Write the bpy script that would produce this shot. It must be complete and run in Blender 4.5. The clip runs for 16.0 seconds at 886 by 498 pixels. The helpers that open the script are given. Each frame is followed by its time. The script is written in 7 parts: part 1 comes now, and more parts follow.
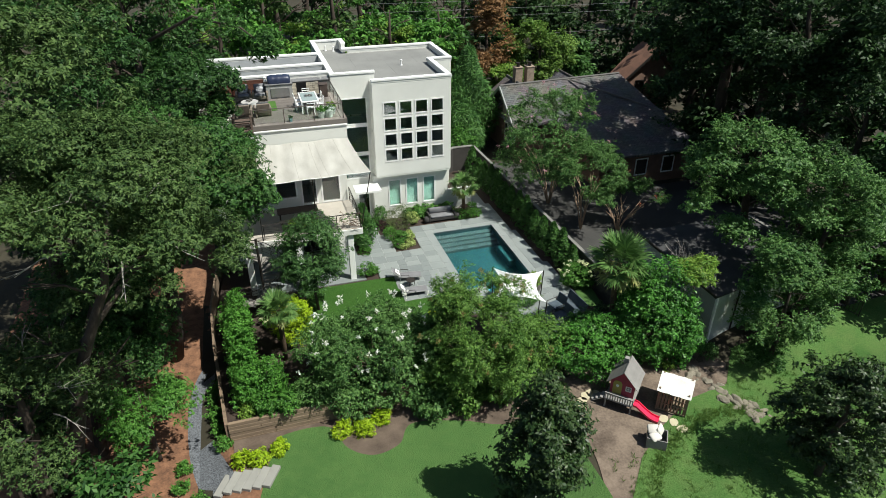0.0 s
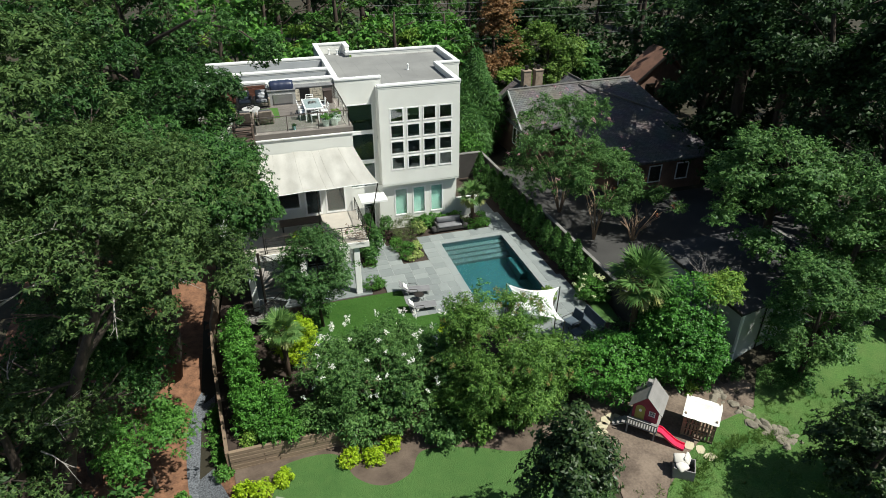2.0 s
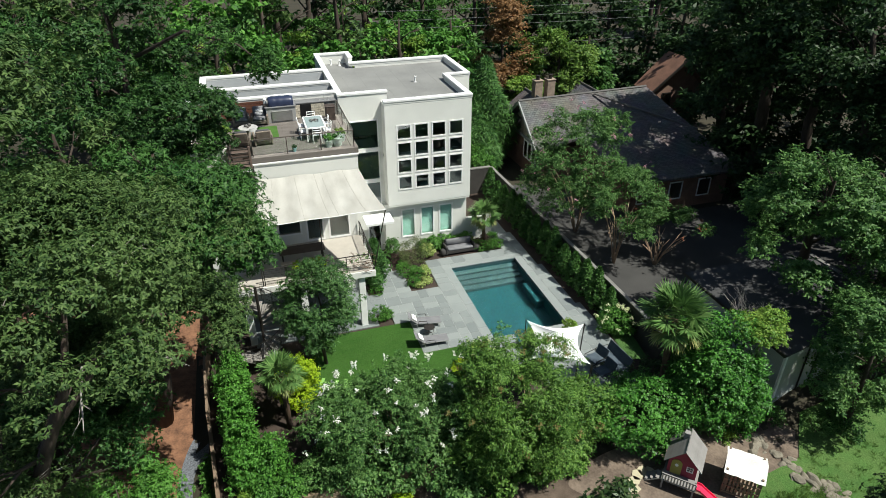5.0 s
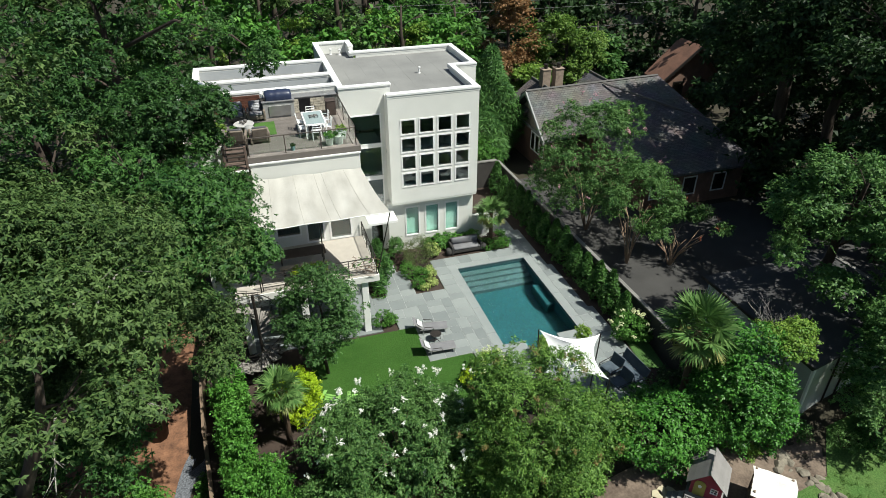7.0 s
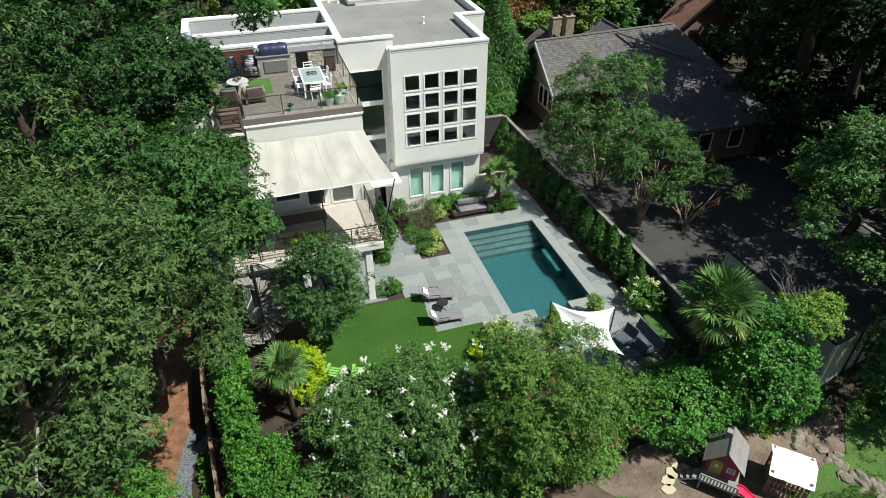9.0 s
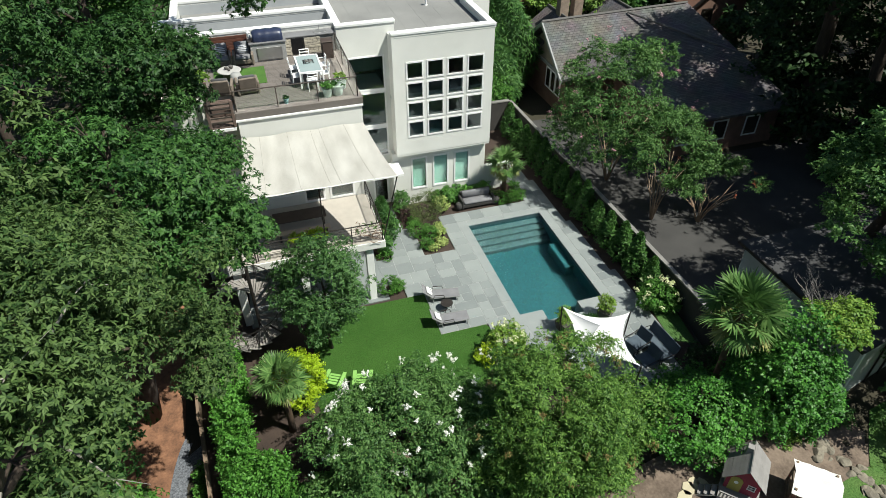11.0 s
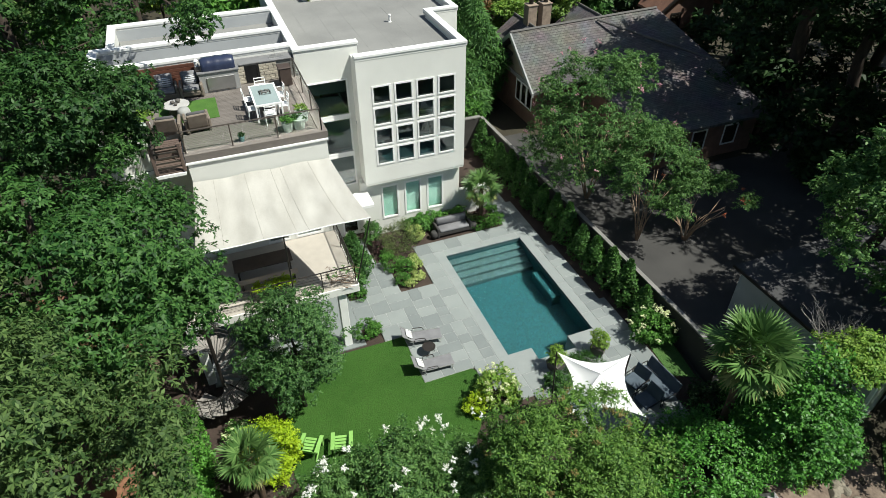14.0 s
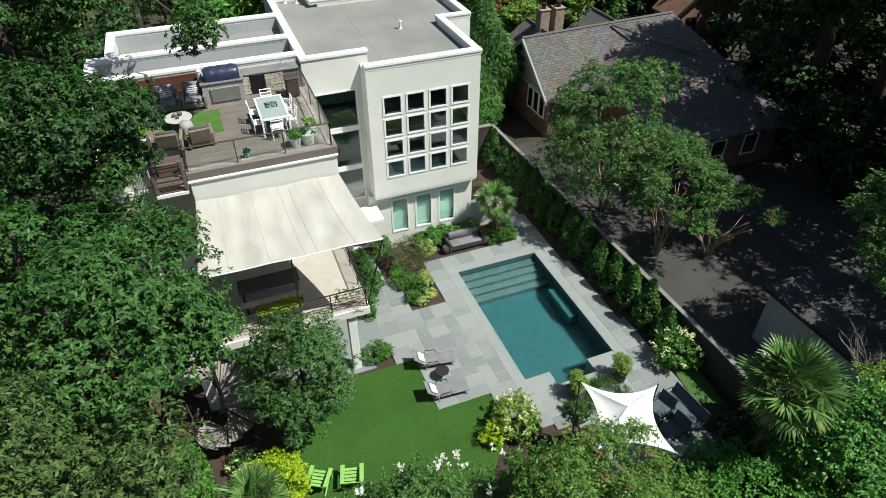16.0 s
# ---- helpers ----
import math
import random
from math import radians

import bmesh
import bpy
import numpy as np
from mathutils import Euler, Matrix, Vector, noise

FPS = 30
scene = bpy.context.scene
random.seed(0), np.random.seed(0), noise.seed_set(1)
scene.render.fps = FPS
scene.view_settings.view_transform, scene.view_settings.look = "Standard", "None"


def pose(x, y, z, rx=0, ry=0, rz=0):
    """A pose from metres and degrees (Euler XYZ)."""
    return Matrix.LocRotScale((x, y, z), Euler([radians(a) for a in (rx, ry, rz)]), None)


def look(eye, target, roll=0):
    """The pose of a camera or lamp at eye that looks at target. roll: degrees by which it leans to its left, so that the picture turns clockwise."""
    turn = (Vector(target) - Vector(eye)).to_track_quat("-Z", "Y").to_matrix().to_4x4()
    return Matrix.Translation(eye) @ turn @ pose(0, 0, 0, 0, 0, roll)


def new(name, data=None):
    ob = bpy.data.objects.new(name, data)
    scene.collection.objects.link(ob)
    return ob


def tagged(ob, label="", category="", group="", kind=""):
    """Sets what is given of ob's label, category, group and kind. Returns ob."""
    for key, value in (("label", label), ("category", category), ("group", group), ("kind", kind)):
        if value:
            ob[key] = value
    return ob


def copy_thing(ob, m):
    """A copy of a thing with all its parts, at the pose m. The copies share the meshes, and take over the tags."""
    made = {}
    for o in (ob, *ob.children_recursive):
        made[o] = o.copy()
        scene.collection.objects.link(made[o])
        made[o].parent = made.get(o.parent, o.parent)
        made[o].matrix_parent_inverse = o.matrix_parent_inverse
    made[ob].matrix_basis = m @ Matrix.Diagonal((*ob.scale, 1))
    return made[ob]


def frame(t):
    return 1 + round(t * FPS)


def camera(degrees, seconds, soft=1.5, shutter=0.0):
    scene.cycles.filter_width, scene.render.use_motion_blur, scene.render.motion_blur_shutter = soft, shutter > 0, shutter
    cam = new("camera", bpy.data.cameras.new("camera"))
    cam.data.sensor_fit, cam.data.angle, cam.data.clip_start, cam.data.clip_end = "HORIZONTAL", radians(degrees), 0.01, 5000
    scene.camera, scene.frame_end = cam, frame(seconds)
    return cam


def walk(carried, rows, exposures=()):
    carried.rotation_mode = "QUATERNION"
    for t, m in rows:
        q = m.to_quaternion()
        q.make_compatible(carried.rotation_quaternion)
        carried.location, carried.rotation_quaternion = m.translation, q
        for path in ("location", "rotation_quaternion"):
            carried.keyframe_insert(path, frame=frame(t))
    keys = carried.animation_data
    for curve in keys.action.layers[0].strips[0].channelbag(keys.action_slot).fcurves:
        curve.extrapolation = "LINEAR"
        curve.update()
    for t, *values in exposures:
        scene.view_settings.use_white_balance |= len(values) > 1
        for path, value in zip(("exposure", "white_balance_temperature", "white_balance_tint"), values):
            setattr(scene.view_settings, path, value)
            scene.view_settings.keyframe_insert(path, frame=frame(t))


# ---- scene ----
SKY, SUNLIGHT, EXPOSE = 0.057, 5.0, 0.42
cam = camera(70.6, 16.0, 0.8)
METRES, EYE, TILT, LEAN, TURN = 15.8, 22.08, 0.0, 0.0, -17.2
ROWS = [
    (0.0, 0.0, 0.0, 0.0, 0.01, -29.99, -0.02),
    (0.5, -0.0085, 0.0264, -0.0033, 0.0, -29.99, -0.02),
    (1.0, -0.0182, 0.0544, -0.0063, -0.01, -29.99, -0.01),
    (1.5, -0.0286, 0.0841, -0.0077, -0.01, -29.98, -0.01),
    (2.0, -0.0392, 0.1162, -0.0086, -0.03, -29.98, 0.0),
    (2.5, -0.0485, 0.1497, -0.0087, -0.05, -29.97, 0.01),
    (3.0, -0.0573, 0.1833, -0.0077, -0.07, -29.98, 0.02),
    (3.5, -0.0649, 0.2165, -0.0064, -0.07, -29.99, 0.0),
    (4.0, -0.0714, 0.2505, -0.006, -0.1, -29.98, 0.05),
    (4.5, -0.0776, 0.2852, -0.0051, -0.09, -29.99, 0.04),
    (5.0, -0.083, 0.319, -0.0045, -0.09, -29.99, 0.05),
    (7.5, -0.1147, 0.476, -0.002, -0.16, -32.61, 0.07),
    (8.0, -0.1215, 0.504, -0.0014, -0.17, -34.02, 0.06),
    (8.5, -0.1274, 0.5316, -0.0009, -0.19, -35.25, 0.06),
    (11.0, -0.1472, 0.6816, 0.0009, -0.22, -38.63, 0.04),
    (11.5, -0.15, 0.7156, 0.0014, -0.22, -38.62, 0.05),
    (12.0, -0.1536, 0.7497, 0.0015, -0.21, -38.63, 0.04),
    (12.5, -0.1585, 0.7804, 0.0004, -0.22, -38.63, 0.03),
    (13.0, -0.1637, 0.8121, -0.0003, -1.29, -38.65, 0.09),
    (13.5, -0.171, 0.8428, -0.0023, -3.6, -38.64, 0.15),
    (14.0, -0.1784, 0.8721, -0.0052, -4.29, -38.62, 0.18),
    (14.5, -0.1853, 0.8998, -0.0084, -4.21, -38.62, 0.18),
    (15.0, -0.1927, 0.9262, -0.0109, -4.18, -38.64, 0.19),
    (15.5, -0.2004, 0.9508, -0.0134, -4.13, -38.63, 0.16),
    (16.0, -0.2064, 0.9748, -0.0161, -4.1, -38.63, 0.17),
]
walk(cam, [(t, pose(0, 0, EYE, TILT, LEAN, TURN) @ pose(METRES * x, METRES * y, METRES * z, 90 + pitch, roll, yaw)) for t, x, y, z, yaw, pitch, roll in ROWS], [(0.0, EXPOSE, 6500, 4), (5.0, EXPOSE + 0.02, 6500, 4), (11.0, EXPOSE + 0.07, 6500, 4), (16.0, EXPOSE + 0.04, 6500, 4)])

# ---- world, sun and exposure ----
SUN = Vector((0.49, -0.40, 1.0)).normalized()
world = bpy.data.worlds.new("sky")
scene.world = world
world.use_nodes = True
_n = world.node_tree.nodes
_sky = _n.new("ShaderNodeTexSky")
_sky.sky_type, _sky.sun_disc = "NISHITA", False
_sky.sun_elevation, _sky.sun_rotation = math.asin(SUN.z), math.atan2(SUN.x, SUN.y)
world.node_tree.links.new(_sky.outputs[0], _n["Background"].inputs[0])
_n["Background"].inputs[1].default_value = SKY
sun_data = bpy.data.lights.new("sun", "SUN")
sun_data.energy, sun_data.angle, sun_data.color = SUNLIGHT, radians(0.5), (1.0, 0.965, 0.90)
sun = new("sun", sun_data)
sun.matrix_world = look(SUN * 100, (0, 0, 0))

# ---- materials ----
MATS = {}


def mat(name, a, b=None, rough=0.7, metal=0.0, scale=3.0, fine=40.0, bump=0.15, spec=0.4, island=0.0, rand=0.0, size=None):
    """A surface of two tones with broad stains and fine grain, in world space."""
    if name in MATS:
        return MATS[name]
    b = b or tuple(c * 0.8 for c in a)
    m = bpy.data.materials.new(name)
    m.use_nodes = True
    t, L = m.node_tree, m.node_tree.links
    p = t.nodes["Principled BSDF"]
    geo = t.nodes.new("ShaderNodeNewGeometry")
    n1, n2 = t.nodes.new("ShaderNodeTexNoise"), t.nodes.new("ShaderNodeTexNoise")
    n1.inputs["Scale"].default_value, n1.inputs["Detail"].default_value = scale, 5
    n2.inputs["Scale"].default_value, n2.inputs["Detail"].default_value = fine, 3
    if size:
        mp = t.nodes.new("ShaderNodeMapping")
        mp.inputs["Scale"].default_value = size
        L.new(geo.outputs["Position"], mp.inputs[0])
        L.new(mp.outputs[0], n1.inputs[0]), L.new(mp.outputs[0], n2.inputs[0])
    else:
        L.new(geo.outputs["Position"], n1.inputs[0]), L.new(geo.outputs["Position"], n2.inputs[0])
    add = t.nodes.new("ShaderNodeMath")
    add.operation = "MULTIPLY_ADD"
    L.new(n2.outputs[0], add.inputs[0])
    add.inputs[1].default_value = 0.5
    L.new(n1.outputs[0], add.inputs[2])
    ramp = t.nodes.new("ShaderNodeMapRange")
    ramp.inputs[1].default_value, ramp.inputs[2].default_value = 0.5, 1.0
    L.new(add.outputs[0], ramp.inputs[0])
    last = ramp.outputs[0]
    if island or rand:
        src = geo.outputs["Random Per Island"]
        if rand:
            src = t.nodes.new("ShaderNodeObjectInfo").outputs["Random"]
        mix = t.nodes.new("ShaderNodeMix")
        mix.inputs[0].default_value = island or rand
        L.new(last, mix.inputs[2]), L.new(src, mix.inputs[3])
        last = mix.outputs[0]
    col = t.nodes.new("ShaderNodeMix")
    col.data_type = "RGBA"
    col.inputs[6].default_value, col.inputs[7].default_value = (*a, 1), (*b, 1)
    L.new(last, col.inputs[0])
    L.new(col.outputs[2], p.inputs["Base Color"])
    p.inputs["Roughness"].default_value, p.inputs["Metallic"].default_value = rough, metal
    p.inputs["Specular IOR Level"].default_value = spec
    if bump:
        bp = t.nodes.new("ShaderNodeBump")
        bp.inputs["Strength"].default_value, bp.inputs["Distance"].default_value = bump, 0.02
        L.new(n2.outputs[0], bp.inputs["Height"])
        L.new(bp.outputs[0], p.inputs["Normal"])
    MATS[name] = m
    return m


def grass(name, a, b, c, broad=0.35, mid=2.6, fine=22.0):
    """Turf: broad patches, hand-sized tufts and single blades in three greens, with a rough relief."""
    m = bpy.data.materials.new(name)
    m.use_nodes = True
    t, L = m.node_tree, m.node_tree.links
    p = t.nodes["Principled BSDF"]
    geo = t.nodes.new("ShaderNodeNewGeometry")
    out = []
    for k, (scale, lo, hi) in enumerate(((broad, 0.35, 0.65), (mid, 0.32, 0.68), (fine, 0.3, 0.7))):
        n, r = t.nodes.new("ShaderNodeTexNoise"), t.nodes.new("ShaderNodeMapRange")
        n.inputs["Scale"].default_value, n.inputs["Detail"].default_value = scale, 4
        r.inputs[1].default_value, r.inputs[2].default_value = lo, hi
        L.new(geo.outputs["Position"], n.inputs[0]), L.new(n.outputs[0], r.inputs[0])
        out.append(r.outputs[0])
    prev = None
    for k, (x, y, f) in enumerate(((a, b, out[0]), (None, c, out[1]), (None, tuple(v * 0.45 for v in b), out[2]))):
        mx = t.nodes.new("ShaderNodeMix")
        mx.data_type = "RGBA"
        if k:
            half = t.nodes.new("ShaderNodeMath")
            half.operation = "MULTIPLY"
            half.inputs[1].default_value = (0.55, 0.60)[k - 1]
            L.new(f, half.inputs[0])
            f = half.outputs[0]
            L.new(prev, mx.inputs[6])
        else:
            mx.inputs[6].default_value = (*x, 1)
        mx.inputs[7].default_value = (*y, 1)
        L.new(f, mx.inputs[0])
        prev = mx.outputs[2]
    L.new(prev, p.inputs["Base Color"])
    p.inputs["Roughness"].default_value, p.inputs["Specular IOR Level"].default_value = 0.9, 0.15
    bp = t.nodes.new("ShaderNodeBump")
    bp.inputs["Strength"].default_value, bp.inputs["Distance"].default_value = 0.9, 0.03
    L.new(out[2], bp.inputs["Height"]), L.new(bp.outputs[0], p.inputs["Normal"])
    return m


def leafy(name, a, b, through_light=0.3, gloss=0.55, broad=0.35, spec=0.3):
    """Foliage: each leaf its own tone, with patches of paler and deeper green, and light passing through."""
    m = bpy.data.materials.new(name)
    m.use_nodes = True
    t, L = m.node_tree, m.node_tree.links
    p = t.nodes["Principled BSDF"]
    geo = t.nodes.new("ShaderNodeNewGeometry")
    n1 = t.nodes.new("ShaderNodeTexNoise")
    n1.inputs["Scale"].default_value = broad
    L.new(geo.outputs["Position"], n1.inputs[0])
    mix = t.nodes.new("ShaderNodeMath")
    mix.operation = "MULTIPLY_ADD"
    L.new(geo.outputs["Random Per Island"], mix.inputs[0])
    mix.inputs[1].default_value = 1.15
    half = t.nodes.new("ShaderNodeMath")
    half.operation = "MULTIPLY_ADD"
    L.new(n1.outputs[0], half.inputs[0])
    half.inputs[1].default_value, half.inputs[2].default_value = 1.1, -0.62
    L.new(half.outputs[0], mix.inputs[2])
    mix.use_clamp = True
    col = t.nodes.new("ShaderNodeMix")
    col.data_type = "RGBA"
    col.inputs[6].default_value, col.inputs[7].default_value = (*a, 1), (*b, 1)
    L.new(mix.outputs[0], col.inputs[0])
    L.new(col.outputs[2], p.inputs["Base Color"])
    p.inputs["Roughness"].default_value, p.inputs["Specular IOR Level"].default_value = gloss, spec
    tr = t.nodes.new("ShaderNodeBsdfTranslucent")
    L.new(col.outputs[2], tr.inputs[0])
    sh = t.nodes.new("ShaderNodeMixShader")
    sh.inputs[0].default_value = through_light
    L.new(p.outputs[0], sh.inputs[1]), L.new(tr.outputs[0], sh.inputs[2])
    L.new(sh.outputs[0], t.nodes["Material Output"].inputs[0])
    return m


def glassy(name, tint, rough=0.02, ior=1.45, bump=0.0, scale=2.0):
    m = bpy.data.materials.new(name)
    m.use_nodes = True
    t, L = m.node_tree, m.node_tree.links
    p = t.nodes["Principled BSDF"]
    p.inputs["Base Color"].default_value = (*tint, 1)
    p.inputs["Roughness"].default_value, p.inputs["IOR"].default_value = rough, ior
    p.inputs["Transmission Weight"].default_value = 1.0
    if bump:
        geo, n = t.nodes.new("ShaderNodeNewGeometry"), t.nodes.new("ShaderNodeTexNoise")
        n.inputs["Scale"].default_value, n.inputs["Detail"].default_value = scale, 3
        L.new(geo.outputs["Position"], n.inputs[0])
        bp = t.nodes.new("ShaderNodeBump")
        bp.inputs["Strength"].default_value, bp.inputs["Distance"].default_value = bump, 0.05
        L.new(n.outputs[0], bp.inputs["Height"]), L.new(bp.outputs[0], p.inputs["Normal"])
    return m


STUCCO = mat("stucco", (0.70, 0.70, 0.665), (0.63, 0.63, 0.595), 0.9, scale=0.7, fine=60, bump=0.12)
TRIM = mat("white_trim", (0.80, 0.80, 0.79), (0.72, 0.72, 0.71), 0.5, scale=1.5, bump=0.03)
ROOFING = mat("roof_membrane", (0.24, 0.24, 0.23), (0.17, 0.17, 0.165), 0.95, scale=0.5, fine=30, bump=0.1)
GLASS = glassy("window_glass", (0.75, 0.85, 0.85), ior=1.85)
RAILGLASS = glassy("rail_glass", (0.92, 0.97, 0.96))
# room colour holds the teal reflections of the window panes
REFLECTROOM = mat("teal_reflection_interior", (0.26, 0.36, 0.36), (0.17, 0.25, 0.25), 0.9, scale=1.0, bump=0)
BLIND = mat("green_blind", (0.36, 0.56, 0.47), (0.28, 0.46, 0.385), 0.8, scale=1.2, bump=0.05)
DECKWOOD = mat("grey_deck_wood", (0.185, 0.165, 0.15), (0.115, 0.10, 0.09), 0.8, scale=1.2, fine=30, rand=0.4, bump=0.2)
TIMBER = mat("old_timber", (0.26, 0.19, 0.13), (0.14, 0.10, 0.07), 0.85, scale=1.2, fine=18, island=0.4, size=(1, 3, 8))
METALDARK = mat("dark_metal", (0.035, 0.033, 0.03), (0.06, 0.05, 0.045), 0.45, 0.6, bump=0.05)
BRONZE = mat("bronze_rail", (0.10, 0.085, 0.07), (0.06, 0.05, 0.045), 0.5, 0.4, bump=0.05)
STONE = mat("bluestone", (0.245, 0.268, 0.262), (0.145, 0.163, 0.166), 0.75, scale=0.8, fine=14, rand=0.7, bump=0.15)
COPING = mat("pool_coping", (0.25, 0.272, 0.268), (0.205, 0.225, 0.225), 0.7, scale=1.0, fine=14, rand=0.15, bump=0.12)
MORTAR = mat("mortar", (0.42, 0.43, 0.415), (0.31, 0.32, 0.315), 0.95, scale=2, bump=0.2)
# plaster coloured with the water's teal, mottled in place of ripple glints
RIPPLEPLASTER = mat("pool_ripple_plaster", (0.012, 0.112, 0.124), (0.000, 0.011, 0.015), 0.6, scale=13, fine=24, bump=0.05)
# paler, greyer copy: shallow water swallows less light over the steps
SHALLOWSTEP = mat("shallow_step_plaster", (0.058, 0.108, 0.110), (0.028, 0.058, 0.060), 0.6, scale=4, fine=11, bump=0.05)
TILEBAND = mat("pool_tile", (0.05, 0.09, 0.10), (0.03, 0.06, 0.07), 0.3, scale=6, bump=0.05)
WATER = glassy("pool_water", (0.70, 0.93, 0.95), 0.02, 1.33, bump=0.35, scale=11.0)
SOIL = mat("soil_mulch", (0.058, 0.040, 0.031), (0.030, 0.021, 0.017), 0.95, scale=1.2, fine=25, bump=0.6)
STRAW = mat("pine_straw", (0.25, 0.125, 0.070), (0.085, 0.043, 0.026), 0.95, scale=2.2, fine=11, bump=0.9)
BEDSOIL = mat("bed_mulch", (0.14, 0.105, 0.08), (0.065, 0.047, 0.036), 0.95, scale=1.4, fine=18, bump=0.7)
PLAYSOIL = mat("play_mulch", (0.205, 0.158, 0.122), (0.075, 0.055, 0.042), 0.95, scale=1.1, fine=9, bump=0.9)
LAWN = grass("lawn", (0.092, 0.185, 0.052), (0.062, 0.140, 0.038), (0.105, 0.185, 0.055))
TURF = grass("turf", (0.056, 0.140, 0.024), (0.034, 0.098, 0.015), (0.060, 0.130, 0.026))
ROUGHGRASS = grass("rough_grass", (0.102, 0.196, 0.050), (0.052, 0.134, 0.030), (0.128, 0.180, 0.060), 0.3, 1.4, 14.0)
FORESTFLOOR = mat("forest_floor", (0.050, 0.042, 0.026), (0.026, 0.024, 0.015), 0.95, scale=0.4, fine=10, bump=0.8)
ASPHALT = mat("asphalt", (0.060, 0.058, 0.056), (0.038, 0.037, 0.036), 0.9, scale=0.5, fine=40, bump=0.25)
GRAVEL = mat("blue_gravel", (0.20, 0.212, 0.235), (0.03, 0.033, 0.04), 0.85, scale=14, fine=24, bump=1.0)


def shingles(name, a, b, row=0.16, width=0.3):
    """Courses of roof shingles, each piece its own tone, with stains over them."""
    m = bpy.data.materials.new(name)
    m.use_nodes = True
    t, L = m.node_tree, m.node_tree.links
    p = t.nodes["Principled BSDF"]
    geo, br, n1 = t.nodes.new("ShaderNodeNewGeometry"), t.nodes.new("ShaderNodeTexBrick"), t.nodes.new("ShaderNodeTexNoise")
    n1.inputs["Scale"].default_value = 0.6
    L.new(geo.outputs["Position"], n1.inputs[0]), L.new(geo.outputs["Position"], br.inputs["Vector"])
    br.inputs["Scale"].default_value, br.inputs["Row Height"].default_value, br.inputs["Brick Width"].default_value = 1.0, row, width
    br.inputs["Mortar Size"].default_value = 0.012
    br.inputs["Color1"].default_value, br.inputs["Color2"].default_value = (*a, 1), (*b, 1)
    br.inputs["Mortar"].default_value = (*[c * 0.4 for c in b], 1)
    mx = t.nodes.new("ShaderNodeMix")
    mx.data_type, mx.blend_type = "RGBA", "MULTIPLY"
    mx.inputs[0].default_value = 0.7
    L.new(br.outputs["Color"], mx.inputs[6]), L.new(n1.outputs["Color"], mx.inputs[7])
    gain = t.nodes.new("ShaderNodeMix")
    gain.data_type, gain.blend_type = "RGBA", "ADD"
    gain.inputs[0].default_value = 0.35
    L.new(mx.outputs[2], gain.inputs[6]), L.new(br.outputs["Color"], gain.inputs[7])
    L.new(gain.outputs[2], p.inputs["Base Color"])
    p.inputs["Roughness"].default_value = 0.9
    bp = t.nodes.new("ShaderNodeBump")
    bp.inputs["Strength"].default_value, bp.inputs["Distance"].default_value = 0.6, 0.02
    bp.invert = True
    L.new(br.outputs["Fac"], bp.inputs["Height"]), L.new(bp.outputs[0], p.inputs["Normal"])
    return m


SHINGLE = shingles("grey_shingle", (0.135, 0.127, 0.122), (0.085, 0.08, 0.078))
BRICKRED = mat("brown_brick", (0.20, 0.12, 0.09), (0.13, 0.08, 0.06), 0.9, scale=2, fine=25, bump=0.3)
DARKWALL = mat("dark_fence_paint", (0.052, 0.048, 0.045), (0.035, 0.033, 0.03), 0.85, scale=1.2, bump=0.1)
WALLCAP = mat("wall_cap", (0.22, 0.215, 0.20), (0.13, 0.127, 0.12), 0.85, scale=2, fine=20, bump=0.2)
def let_through(m, k):
    """Cloth through which some of the light passes."""
    t, L = m.node_tree, m.node_tree.links
    p, o = t.nodes["Principled BSDF"], t.nodes["Material Output"]
    tr, sh = t.nodes.new("ShaderNodeBsdfTranslucent"), t.nodes.new("ShaderNodeMixShader")
    L.new(p.inputs["Base Color"].links[0].from_socket, tr.inputs[0])
    sh.inputs[0].default_value = k
    L.new(p.outputs[0], sh.inputs[1]), L.new(tr.outputs[0], sh.inputs[2]), L.new(sh.outputs[0], o.inputs[0])
    return m


AWNING = mat("canvas", (0.67, 0.655, 0.615), (0.49, 0.475, 0.435), 0.9, scale=0.9, fine=35, bump=0.1, size=(1.6, 0.7, 1))
let_through(AWNING, 0.38)
SAIL = mat("sail_cloth", (0.88, 0.88, 0.88), (0.84, 0.84, 0.84), 0.8, scale=0.6, bump=0.03)
BARK = mat("bark", (0.072, 0.054, 0.042), (0.036, 0.027, 0.021), 0.95, scale=2, fine=12, bump=0.8, size=(3, 3, 0.8))
PALEBARK = mat("smooth_pale_bark", (0.42, 0.31, 0.22), (0.28, 0.19, 0.13), 0.8, scale=2, fine=12, bump=0.3, size=(2, 2, 0.6))
FIBRE = mat("palm_fibre", (0.10, 0.065, 0.04), (0.05, 0.033, 0.02), 0.95, scale=4, fine=25, bump=0.9)
GARAGEWALL = mat("garage_wall", (0.42, 0.44, 0.43), (0.34, 0.36, 0.35), 0.85, scale=1, bump=0.1)

OAK = leafy("oak_leaf", (0.022, 0.056, 0.014), (0.112, 0.182, 0.054), 0.28, 0.6, spec=0.22)
MAPLE = leafy("maple_leaf", (0.015, 0.060, 0.012), (0.080, 0.185, 0.042), spec=0.26)
# copy of the maple leaf with shade put into its colour
MAPLESHADE = leafy("shaded_maple_leaf", (0.011, 0.044, 0.010), (0.056, 0.132, 0.032), spec=0.26)
THICKET = leafy("thicket_leaf", (0.026, 0.095, 0.014), (0.100, 0.235, 0.042))
